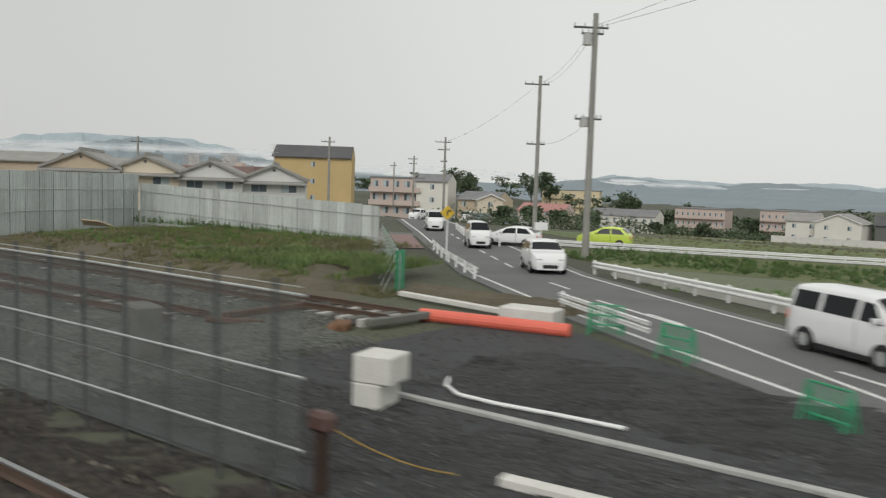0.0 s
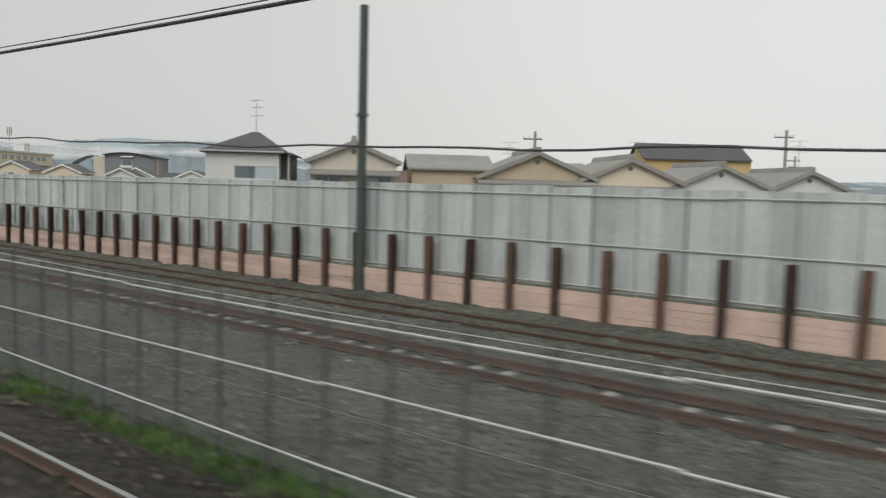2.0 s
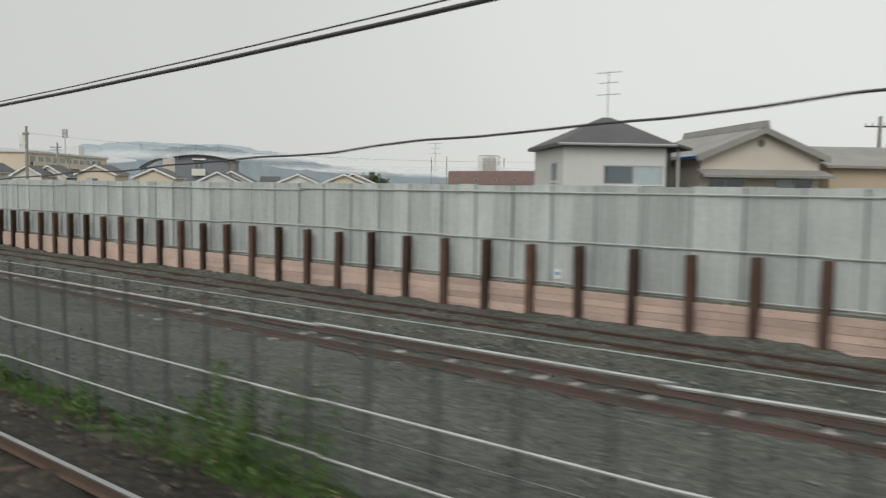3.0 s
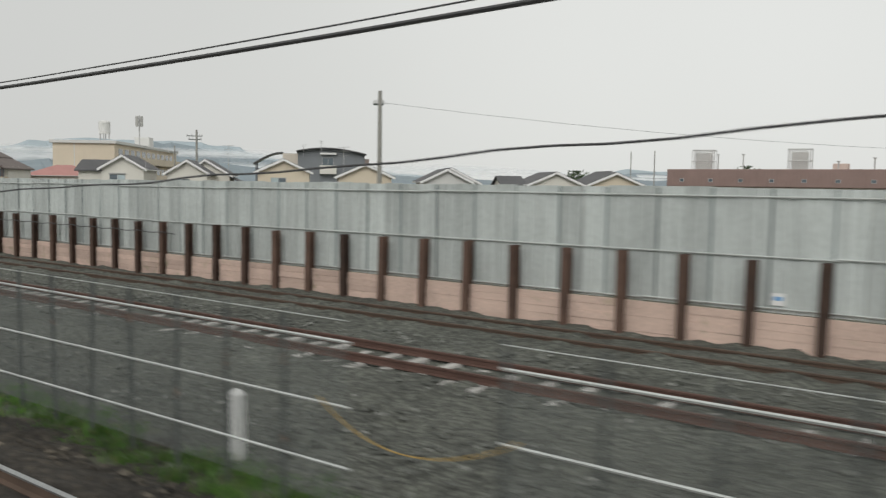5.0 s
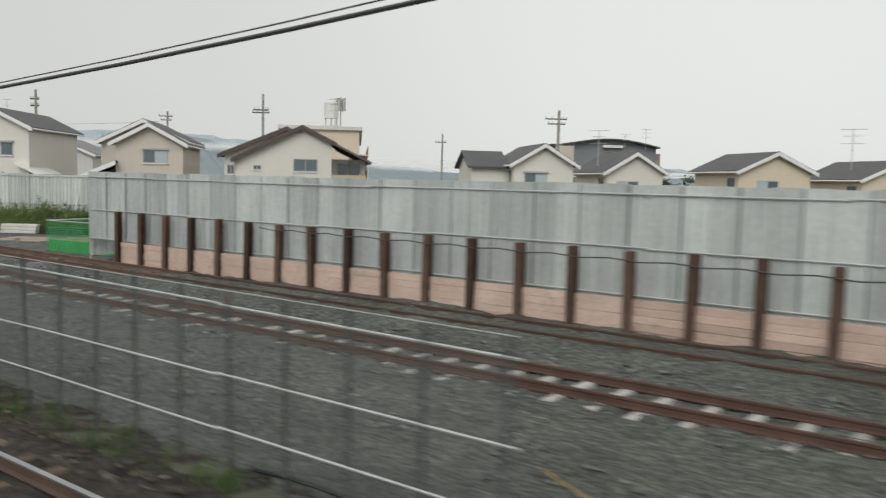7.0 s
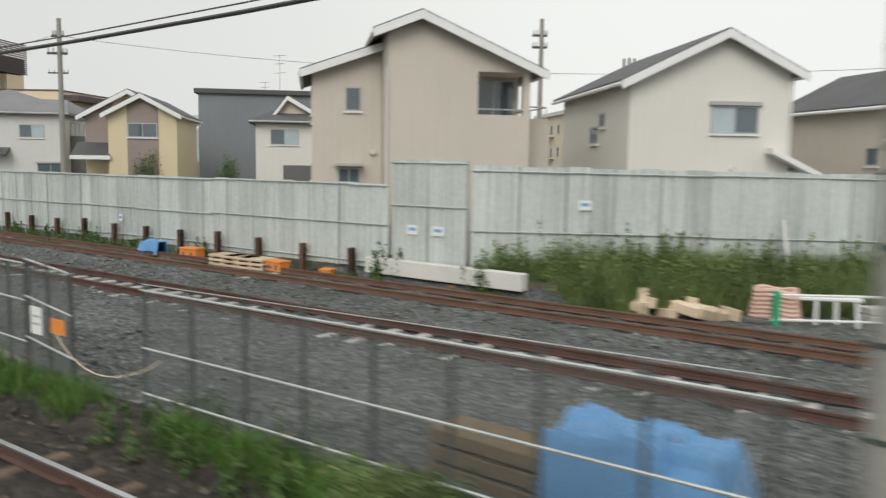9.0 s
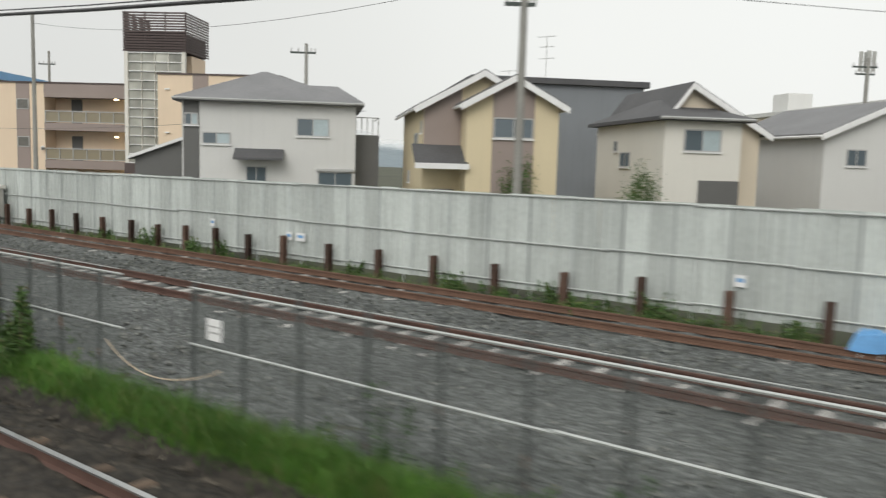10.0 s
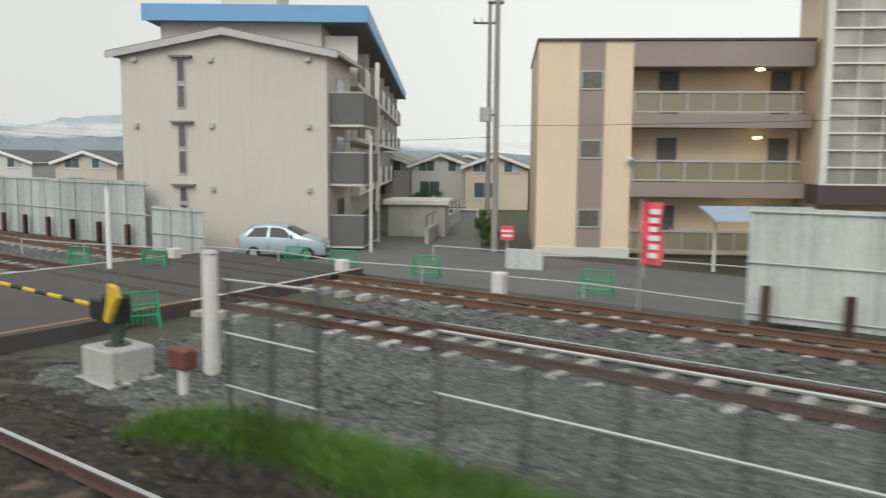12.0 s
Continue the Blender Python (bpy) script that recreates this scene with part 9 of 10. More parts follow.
box(bm, -0.75, 0.75, -0.4, 0.4, 0.0, 0.42, 0.03)
tagged(part("concrete_block", bm, M["pale_concrete"], at=pose(132.4, 18.3, GZ, 0, 0, 8)), "pale concrete block beside the road", "concrete block")
bm = bmesh.new()
tube(bm, (130.2, 16.5, GZ + 0.16), (134.1, 17.2, GZ + 0.16), 0.17, sides=14)
tagged(part("drain_pipe", bm, M["coral"]), "coral red plastic pipe lying on the ground", "pipe")
mark = thing("marker_block", pose(134.8, 9.6, GZ, 0, 0, 12), "pale two-tier concrete block on the asphalt apron", "concrete block")
bm = bmesh.new()
box(bm, -0.33, 0.33, -0.33, 0.33, 0.42, 0.86, 0.02)
part("upper_block", bm, M["pale_concrete"], mark)
bm = bmesh.new()
box(bm, -0.33, 0.16, -0.33, 0.33, -0.1, 0.415, 0.02)
part("lower_block", bm, M["pale_concrete"], mark)

flat("apron", [(131.4, 6.4), (152.0, 6.4), (152.0, 8.0), (141.4, 13.4), (134.0, 17.8), (131.4, 17.8)], GZ - 0.1, GZ + 0.03, "dark_asphalt", "dark asphalt apron with patches of gravel")
bed("gravel", 131.3, 152.0, [(6.3, GZ + 0.02), (7.5, GZ + 0.05), (9.6, GZ + 0.045), (10.05, GZ + 0.02)], M["dark_gravel"], "dark oily gravel beside the apron", seed=51, rough=0.02)
bed("gravel", 134.0, 142.0, [(10.9, GZ + 0.02), (12.0, GZ + 0.10), (13.2, GZ + 0.18), (14.4, GZ + 0.08), (15.2, GZ + 0.02)], M["dark_gravel"], "low spread of dark gravel on the asphalt", seed=52, rough=0.035)
loose_stones("dark gravel strewn over the asphalt apron", 130.5, 142.0, ((6.6, 10.1, GZ + 0.05, 3200, 0.03), (10.3, 13.0, GZ + 0.06, 1800, 0.028), (13.0, 16.5, GZ + 0.05, 900, 0.028)), (0.03, 0.03, 0.028), (0.14, 0.135, 0.12), 57)
beam_thing("kerb_strip", (134.0, 10.2, GZ + 0.02), (150.0, 10.2, GZ + 0.02), 0.13, 0.08, "concrete", "low grey kerb strip on the apron", "kerb")
bm = bmesh.new()
cable_mesh(bm, [Vector(p) for p in ((134.6, 11.7, GZ + 0.07), (134.9, 11.2, GZ + 0.07), (135.4, 10.85, GZ + 0.07), (136.2, 10.8, GZ + 0.07), (137.2, 10.9, GZ + 0.07), (138.3, 10.95, GZ + 0.07))], 0.035, 8)
tagged(part("white_pipe", bm, M["white"]), "curved white plastic pipe on the asphalt", "pipe")
for x, y, tn in ((134.6, 18.1, 10), (137.0, 16.4, -20), (140.6, 12.9, -30), (142.5, 11.4, -30)):
    green_stand(x, y, tn)
# loose things where the tracks end
stack_rng = random.Random(9)
for k in range(2):
    beam_thing("old_sleeper", (129.5 + 0.72 * k, 14.45, -0.27 + 0.05 * k), (129.75 + 0.72 * k, 16.75, -0.27 + 0.05 * k), 0.24, 0.17, "old_concrete", "grey concrete sleeper jutting out at the track end", "sleeper", "loose sleepers")
bm = bmesh.new()
bmesh.ops.create_icosphere(bm, subdivisions=3, radius=0.3)
for v in bm.verts:
    v.co.z = v.co.z * 0.7 + 0.12
    v.co += v.normal * 0.09 * noise.noise(v.co * 5)
tagged(part("rusty_casting", bm, M["rust_orange"], at=pose(129.7, 14.05, -0.4, 0, 0, 30)), "lump of rust-orange scrap iron at the track end", "scrap iron")
beam_thing("rusty_rail", (127.65, 12.25, -0.12), (127.65, 14.75, 0.02), 0.12, 0.16, "pile", "short rusty length of rail lying across the track end", "rail")
beam_thing("rusty_rail", (127.3, 12.0, -0.2), (128.5, 12.7, -0.2), 0.11, 0.12, "pile", "short rusty offcut of rail on the ballast", "rail")
bm = bmesh.new()
box(bm, -0.42, 0.42, -0.25, 0.25, 0.0, 1.0, 0.04)
tagged(part("concrete_block", bm, M["old_concrete"], at=pose(129.25, 9.05, GZ + 0.05, 0, 0, -12)), "weathered concrete box at the end of the middle track", "concrete block")
beam_thing("concrete_kerb", (138.1, 7.95, GZ + 0.03), (141.0, 8.2, GZ + 0.03), 0.2, 0.12, "pale_concrete", "pale concrete kerb lying on the gravel", "kerb")
soil_end = bed("spoil", 126.4, 133.0, [(19.5, GZ), (20.0, GZ + 0.22), (20.8, GZ + 0.3), (21.4, GZ)], M["soil"], "low ridge of dark soil behind the kerb", seed=61, rough=0.03)

# short post with a yellow cable by the fence
cp = thing("cable_post", pose(136.7, 6.4, GZ), "rusty brown post with a yellow cable", "post")
bm = bmesh.new()
box(bm, -0.06, 0.06, -0.06, 0.06, -0.1, 0.72, 0.008)
part("post", bm, M["pile"], cp)
bm = bmesh.new()
box(bm, -0.17, 0.17, -0.10, 0.10, 0.72, 0.95, 0.05)
part("cap", bm, M["conduit"], cp)
bm = bmesh.new()
cable_mesh(bm, sag((0.12, 0.0, 0.8), (1.0, 1.55, 0.04), 0.12, 12), 0.010)
part("cable", bm, M["cable_yellow"], cp, "slack yellow cable")


# ---- far buildings across the fields ----
def block_house(name, x, y, turn, w, deep, storeys, floor_h, z0, wall, label, category, roof="flat", roof_mat="roof_grey", cols=4, win=(0.9, 1.0), balcony=False, group="far houses"):
    """A plain building: walls, rows of windows, a roof, and balconies where it has them."""
    h = storeys * floor_h
    root = house_at(x, y, turn, label, category, group)
    root.matrix_basis = pose(x, y, 0, 0, 0, turn)
    if roof == "gable":
        side_wing(root, 0, w, 0, deep, z0 + h, z0 + h + deep * 0.22, wall, roof_mat, z0 - 2)
    elif roof == "front":
        gable_volume(root, 0, w, 0, deep, z0 + h, z0 + h, w / 2, z0 + h + w * 0.2, wall, roof_mat, z0=z0 - 2)
    else:
        bm = bmesh.new()
        box(bm, 0, w, 0, deep, z0 - 2, z0 + h)
        part("wall", bm, M[wall], root)
        bm = bmesh.new()
        box(bm, -0.15, w + 0.15, -0.15, deep + 0.15, z0 + h, z0 + h + 0.35, 0.03)
        part("parapet", bm, M[roof_mat], root)
    for f in range(storeys):
        for c in range(cols):
            window(root, w * (c + 0.5) / cols - win[0] / 2, z0 + f * floor_h + 0.9, win[0], win[1], depth=-0.005 if not balcony else 0.0, glass="window_pale", sill=False)
        if balcony and f > 0:
            bm = bmesh.new()
            box(bm, 0.2, w - 0.2, -1.1, 0.0, z0 + f * floor_h - 0.1, z0 + f * floor_h + 0.08)
            box(bm, 0.2, w - 0.2, -1.1, -1.0, z0 + f * floor_h + 0.08, z0 + f * floor_h + 0.95)
            part("balcony", bm, M[wall], root)
    for c in range(max(2, cols // 2)):
        window(root, deep * (c + 0.5) / max(2, cols // 2) + 0.4, z0 + 0.9 + floor_h * (storeys - 1), 0.8, 0.9, "left", depth=-0.005, sill=False)
    return root



block_house("house", 31.0, 126, 12, 12.0, 9, 3, 2.65, -3.7, "pink_wall", "pinkish three-storey building with open stairs", "apartment", cols=5, balcony=True, win=(1.3, 1.3))
block_house("house", 41.8, 127.5, 20, 6.5, 6, 3, 2.55, -3.7, "white_wall", "white three-storey building with few windows", "apartment", cols=1, roof="gable", roof_mat="roof_grey")
block_house("house", 49.5, 131, 4, 8.5, 7, 2, 2.3, -4.0, "tan_wall", "tan two-storey house with a grey roof", "house", roof="gable", cols=3)
block_house("house", 55.5, 129, 45, 5, 7, 2, 2.4, -4.0, "cream_wall", "cream gabled house with few windows", "house", roof="front", cols=1)
block_house("apartment", -31, 305, 20, 24, 12, 4, 3.4, -10.9, "yellow_wall", "pale yellow apartment block beyond the fields", "apartment", cols=6, balcony=True)
block_house("house", 33.5, 180, 6, 12.5, 8, 2, 2.1, -6.6, "pink_wall", "house with a faded red roof", "house", roof="gable", roof_mat="roof_red", cols=4)
block_house("house", 26, 236, 6, 21, 9, 2, 2.6, -9.6, "white_wall", "long white two-storey apartment row with grey roof", "apartment", roof="gable", cols=9)
block_house("apartment", 46.5, 255, 4, 15.5, 10, 3, 2.9, -10.4, "pink_wall", "long pinkish three-storey apartment block", "apartment", cols=9, balcony=True)
block_house("apartment", 72, 258, 4, 15.5, 10, 3, 3.0, -10.4, "pink_wall", "pinkish apartment block with galleries", "apartment", cols=8, balcony=True)
block_house("house", 92.6, 205, 6, 7.5, 8, 2, 2.6, -7.6, "white_wall", "white two-storey house with a grey roof", "house", roof="gable", roof_mat="roof_tile", cols=2)
block_house("house", 99.5, 203, -6, 10, 8.5, 2, 2.6, -7.6, "white_wall", "white two-storey house with a gable front", "house", roof="front", roof_mat="roof_tile", cols=2)
block_house("house", 111.5, 206, 5, 14, 9, 2, 2.5, -7.6, "dark_wall", "dark wooden farmhouse with a dark roof", "house", roof="gable", roof_mat="roof_dark", cols=2)
bm = bmesh.new()
slope_slab(bm, [(91, 199, -5.9), (132, 203, -6.0), (132, 203.4, -6.0), (91, 199.4, -5.9)], 3.4)
tagged(part("garden_wall", bm, M["pale_concrete"]), "long pale garden wall before the white houses", "wall", kind="structure")
block_house("house", 58.6, 75.4, 39, 10.4, 7, 3, 2.25, GZ, "ochre_wall", "ochre three-storey building with a dark roof", "apartment", roof="gable", roof_mat="roof_dark", cols=1, win=(0.6, 0.7))
tree_rng = random.Random(4)
for k in range(30):
    x = -60 + k * 8.0 + tree_rng.uniform(-4, 4)
    y = 268 + tree_rng.uniform(-14, 40)
    tree(x, y, tree_rng.uniform(6, 11), tree_rng.uniform(2.6, 4.4), "dark green tree beyond the far houses", 900, 0.5, 500 + k, z=land_z(x, y))
for x, y, h in ((38, 246, 7), (62, 200, 3), (21, 215, 4), (28, 150, 3.5), (121, 198, 4), (11, 170, 5), (93, 79, 2.0), (96, 80, 2.3), (99, 81, 1.9), (102, 83, 2.2), (66, 225, 4), (88, 230, 4)):
    tree(x, y, h, h * 0.5, "small dark green tree by the houses", 900, 0.3, int(x * 7), z=land_z(x, y))


# ---- taller buildings and roofs behind the hoarding ----
def water_tank(x, y, z, r, h):
    t = thing("water_tank", pose(x, y, z), "pale round water tank on a roof stand", "water tank")
    for a in range(4):
        bm = bmesh.new()
        c, s_ = math.cos(a * math.pi / 2 + 0.8) * r * 0.75, math.sin(a * math.pi / 2 + 0.8) * r * 0.75
        tube(bm, (c, s_, 0), (c, s_, h * 0.45), 0.08, sides=6)
        part("leg", bm, M["frame"], t)
    bm = bmesh.new()
    tube(bm, (0, 0, h * 0.42), (0, 0, h), r, r, 16)
    tube(bm, (0, 0, h), (0, 0, h + 0.2), r, r * 0.5, 16)
    part("tank", bm, M["pale_wall"], t)


root = house_at(-91.33, 61.7, 42.7, "cream three-storey flat-roofed block with blank end wall", "apartment")
bm = bmesh.new()
box(bm, 0, 8.5, 0, 42, GZ, 8.3)
part("wall", bm, M["cream_wall"], root)
bm = bmesh.new()
box(bm, -0.35, 8.85, -0.35, 42.35, 8.3, 8.75, 0.03)
part("roof", bm, M["pale_wall"], root)
for f in range(3):
    bm = bmesh.new()
    box(bm, 8.5, 9.6, 1.0, 41.0, 0.2 + f * 2.7, 0.35 + f * 2.7)
    box(bm, 9.5, 9.6, 1.0, 41.0, 0.35 + f * 2.7, 1.3 + f * 2.7)
    part("balcony", bm, M["cream_wall"], root)
    for k in range(11):
        w = part("window", bmesh.new(), M["window"], root)
        wb = bmesh.new()
        box(wb, 8.49, 8.53, 2.0 + k * 3.4, 4.2 + k * 3.4, 0.6 + f * 2.7, 2.3 + f * 2.7)
        wb.to_mesh(w.data)
        wb.free()
for f in range(3):
    for k in range(12):
        window(root, 2.6 + k * 3.2, 1.0 + f * 2.6, 0.95, 1.1, "left", -0.005, split=1, sill=False)
        if k % 3 == 1:
            bm = bmesh.new()
            box(bm, -0.75, -0.006, 0.9 + k * 3.2, 2.9 + k * 3.2, 0.75 + f * 2.6, 0.9 + f * 2.6)
            box(bm, -0.75, -0.70, 0.9 + k * 3.2, 2.9 + k * 3.2, 0.9 + f * 2.6, 1.75 + f * 2.6)
            part("window_balcony", bm, M["pale_wall"], root)
bm = bmesh.new()
box(bm, 2.9, 3.02, -0.03, 0.0, GZ, 8.3)
part("drain_pipe", bm, M["pale_wall"], root)
water_tank(-92.2, 70.3, 8.75, 0.85, 3.1)
bm = bmesh.new()
box(bm, -1.3, 1.3, -1.6, 1.6, 0, 2.2, 0.05)
tagged(part("roof_hut", bm, M["pale_wall"], at=pose(-111.6, 90.0, 8.75, 0, 0, 42.7)), "pale stair hut on the flat roof", "roof hut")
ant = thing("phone_antenna", pose(-103.8, 83.9, 8.75), "cluster of grey phone antennas on a mast", "antenna")
bm = bmesh.new()
tube(bm, (0, 0, 0), (0, 0, 5.5), 0.10, sides=8)
part("mast", bm, M["frame"], ant)
for a in range(4):
    bm = bmesh.new()
    c, s_ = math.cos(a * 1.57 + 0.4) * 0.55, math.sin(a * 1.57 + 0.4) * 0.55
    box(bm, c - 0.16, c + 0.16, s_ - 0.12, s_ + 0.12, 3.6, 5.4, 0.03)
    tube(bm, (0, 0, 4.5), (c, s_, 4.5), 0.04, sides=5)
    part("panel_antenna", bm, M["concrete"], ant)

# small white house under a red hipped roof
root = house_at(-82.36, 53.2, 42.7, "small white house under a faded red hipped roof")
hip_volume(root, 0, 7.6, 0, 6.0, 3.6, 5.0, 2.8, 4.8, "white_wall", "roof_red")
for k in range(3):
    window(root, 1.0 + k * 2.4, 2.2, 1.1, 0.9)

# dark grey building under an arched roof
root = house_at(-70.0, 88.0, 45.0, "dark grey building with a low arched roof and side canopy", "building")
arc = [(0.7 + 10.2 * k / 16, 7.35 + 1.0 * math.sin(math.pi * (0.16 + 0.80 * k / 16))) for k in range(17)]
bm = bmesh.new()
extrude_poly(bm, [(0.7, GZ), (10.9, GZ)] + arc[::-1], 0.0, 12.0, "y")
part("wall", bm, M["slate"], root)
bm = bmesh.new()
extrude_poly(bm, [(x * 1.05 - 0.3, z + 0.18) for x, z in arc] + [(x * 1.05 - 0.3, z + 0.02) for x, z in arc[::-1]], -0.8, 12.4, "y")
part("roof", bm, M["roof_dark"], root)
bm = bmesh.new()
box(bm, 4.05, 6.55, -0.5, 0.0, 7.45, 7.75, 0.02)
part("awning", bm, M["white"], root, "long white awning")
bm = bmesh.new()
box(bm, 4.0, 6.55, -0.9, 0.0, 4.5, 4.65)
box(bm, 4.0, 6.55, -0.9, -0.82, 4.65, 5.8)
part("balcony", bm, M["white_wall"], root, "small white balcony")
window(root, 4.4, 4.9, 1.7, 2.1, split=1, sill=False)
bm = bmesh.new()
box(bm, -1.6, 0.69, 0.2, 3.0, GZ, 7.55)
part("stair_tower", bm, M["beige_wall"], root, "beige stair tower")
for y in (0.3, 3.2):
    bm = bmesh.new()
    pipe_path(bm, [Vector((-6.0 + 4.4 * k / 8, y, 5.9 + 1.75 * math.sin(math.pi / 2 * k / 8))) for k in range(9)], 0.14, 6)
    tube(bm, (-5.6, y, GZ), (-5.6, y, 6.2), 0.08, sides=6)
    part("canopy_rib", bm, M["roof_dark"], root, "dark curved canopy rib")
bm = bmesh.new()
for k in range(8):
    p, q = [(-6.0 + 4.4 * j / 8, 5.82 + 1.75 * math.sin(math.pi / 2 * j / 8)) for j in (k, k + 1)]
    slope_slab(bm, [(p[0], 0.4, p[1]), (q[0], 0.4, q[1]), (q[0], 3.1, q[1]), (p[0], 3.1, p[1])], 0.05)
part("canopy", bm, M["window_pale"], root, "curved pale glazed canopy")
bm = bmesh.new()
box(bm, 10.2, 11.6, 0.3, 3.0, GZ, 6.9)
part("side_bay", bm, M["taupe"], root)

# long low building with a red-brown fascia
root = house_at(-18.4, 110.0, 0.5, "long flat building with a faded red-brown fascia", "building")
bm = bmesh.new()
box(bm, 0, 32.0, 0, 15, GZ, 3.4)
part("wall", bm, M["beige_wall"], root)
bm = bmesh.new()
box(bm, -0.6, 32.6, -0.6, 15.6, 3.4, 5.7, 0.05)
part("fascia", bm, M["fascia_red"], root, "faded red-brown fascia")
for k in range(8):
    window(root, 1.2 + k * 3.9, 4.0, 0.6, 0.45, depth=-0.605, split=0, sill=False)
cage = thing("roof_tank_cage", pose(-17.0, 118.5, 5.7, 0, 0, 10), "grey lattice cage round a roof tank", "roof tank", "roof tank cages")
for z in (0.05, 1.3, 2.9):
    bm = bmesh.new()
    for a, b in (((-1.5, -1.3), (1.5, -1.3)), ((1.5, -1.3), (1.5, 1.3)), ((1.5, 1.3), (-1.5, 1.3)), ((-1.5, 1.3), (-1.5, -1.3))):
        tube(bm, (*a, z), (*b, z), 0.05, sides=5)
    part("ring", bm, M["frame"], cage)
for k in range(24):
    bm = bmesh.new()
    u = (k % 12) / 11 * 3.0 - 1.5
    tube(bm, (u, -1.3 if k < 12 else 1.3, 0), (u, -1.3 if k < 12 else 1.3, 2.95), 0.045, sides=4)
    part("bar", bm, M["frame"], cage)
bm = bmesh.new()
box(bm, -1.0, 1.0, -0.8, 0.8, 0.1, 2.5, 0.05)
part("tank", bm, M["pale_wall"], cage)
copy_thing(cage, pose(-3.9, 118.5, 5.7, 0, 0, 10))
bm = bmesh.new()
box(bm, -0.9, 0.9, -0.7, 0.7, 0, 0.9, 0.04)
tagged(part("roof_box", bm, M["pink_wall"], at=pose(1.5, 117.0, 5.7)), "pinkish plant box on the flat roof", "roof box")
for x, h_ in ((-13.2, 2.0), (-9.85, 2.0), (1.9, 1.0), (6.0, 1.4), (10.0, 1.1)):
    bm = bmesh.new()
    tube(bm, (0, 0, 0), (0, 0, h_), 0.09, sides=8)
    tube(bm, (0, 0, h_), (0, 0, h_ + 0.12), 0.22, 0.22, 8)
    tagged(part("vent_pipe", bm, M["frame"], at=pose(x, 113.0, 5.7)), "slim grey vent pipe on the roof", "vent pipe", "roof vents")
utility_pole(-25.9, 113.0, 8.3, "slim pole behind the gabled houses", (), (), 0.1)
utility_pole(-22.3, 113.0, 8.4, "slim pole behind the gabled houses", (), (), 0.1)
for x, y, h_, sp in ((-28.0, 100.0, 5.4, 2.2), (-31.0, 103.0, 5.2, 2.0), (-93.0, 66.0, 6.0, 2.2)):
    tree(x, y, h_, sp, "dark green tree among the roofs", 1600, 0.22, int(abs(x) * 3))

# aerials on the roofs
for x, y, z, h_ in ((53.1, 32.3, 6.0, 2.2), (-57.6, 81.5, 7.0, 1.9), (-59.0, 79.5, 7.0, 1.3), (-45.5, 46.0, 4.6, 1.8), (-31.0, 44.0, 4.5, 1.6), (-20.0, 46.0, 4.4, 1.5), (70.0, 50.0, 4.6, 1.8), (62.0, 47.0, 4.6, 1.7), (46.0, 45.0, 4.6, 1.6), (30.0, 48.0, 4.6, 1.8), (78.0, 58.0, 5.0, 1.8), (-113.66, 43.0, 7.7, 2.95), (-117.5, 45.0, 7.0, 2.0), (-62.0, 40.0, 6.6, 1.8)):
    aerial(x, y, z, h_)


# ---- hills and mist ----
def ridge(az):
    """Height of the skyline in degrees, by the bearing to the left of straight across."""
    return 0.75 * math.exp(-((az - 12) / 6.5) ** 2) + 0.95 * math.exp(-((az - 24) / 4.2) ** 2) + 2.5 * math.exp(-((az - 58) / 15.0) ** 2) + 1.6 * math.exp(-((az - 100) / 22.0) ** 2) + 0.9 * math.exp(-((az + 40) / 30.0) ** 2) + 0.25


def hill_range(label, dist, share, seed, mat, deep=700.0):
    """A wooded range standing round the plain, with a back and a foot."""
    rng = np.random.default_rng(seed)
    az = np.linspace(-75, 150, 460)
    ph = rng.uniform(0, math.tau, 12)
    fr = np.array([0.35, 0.6, 0.9, 1.4, 2.1, 3.0, 4.4, 6.1, 8.5, 12, 17, 23])
    wave = sum(np.sin(az * f + p) * 0.16 / (1 + 0.9 * k) for k, (f, p) in enumerate(zip(fr, ph)))
    rise = np.minimum(np.array([ridge(a) for a in az]) * share * (1 + 0.7 * wave), 2.55 + 0.5 * wave)
    h = rise * dist * math.radians(1.0)
    rad = np.radians(az)
    rows = []
    for k, (u, r) in enumerate(((0.0, -deep), (0.16, -deep * 0.70), (0.55, -deep * 0.25), (1.0, 0.0), (0.6, deep * 0.3))):
        rr = dist + r
        bumpy = 1 + (0.10 * np.sin(az * 2.3 + k) + 0.07 * np.sin(az * 5.1 + 2 * k)) * (0 < k < 3)
        rows.append(np.stack([60 - np.sin(rad) * rr, np.cos(rad) * rr, -18 + (h + 18) * u * bumpy], 1))
    v = np.concatenate(rows)
    n = len(az)
    f = [(k * n + i, k * n + i + 1, (k + 1) * n + i + 1, (k + 1) * n + i) for k in range(4) for i in range(n - 1)]
    me = bpy.data.meshes.new("hill_range")
    me.from_pydata(v.tolist(), [], f)
    me.materials.append(mat)
    return tagged(new("backdrop", me), label, "hills", kind="structure")


# haze comes from the two hill colours, paler for the farther range
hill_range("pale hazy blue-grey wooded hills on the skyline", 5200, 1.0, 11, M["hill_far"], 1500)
hill_range("wooded hills painted in blue-grey haze above the plain", 3900, 0.80, 12, M["hill"], 3100)

mist = bpy.data.materials.new("drifting_mist")
mist.use_nodes = True
n, l = mist.node_tree.nodes, mist.node_tree.links
b = n["Principled BSDF"]
b.inputs["Base Color"].default_value = (0.80, 0.81, 0.81, 1)
b.inputs["Roughness"].default_value = 1.0
tc = n.new("ShaderNodeTexCoord")
split = n.new("ShaderNodeSeparateXYZ")
l.new(tc.outputs["Generated"], split.inputs[0])
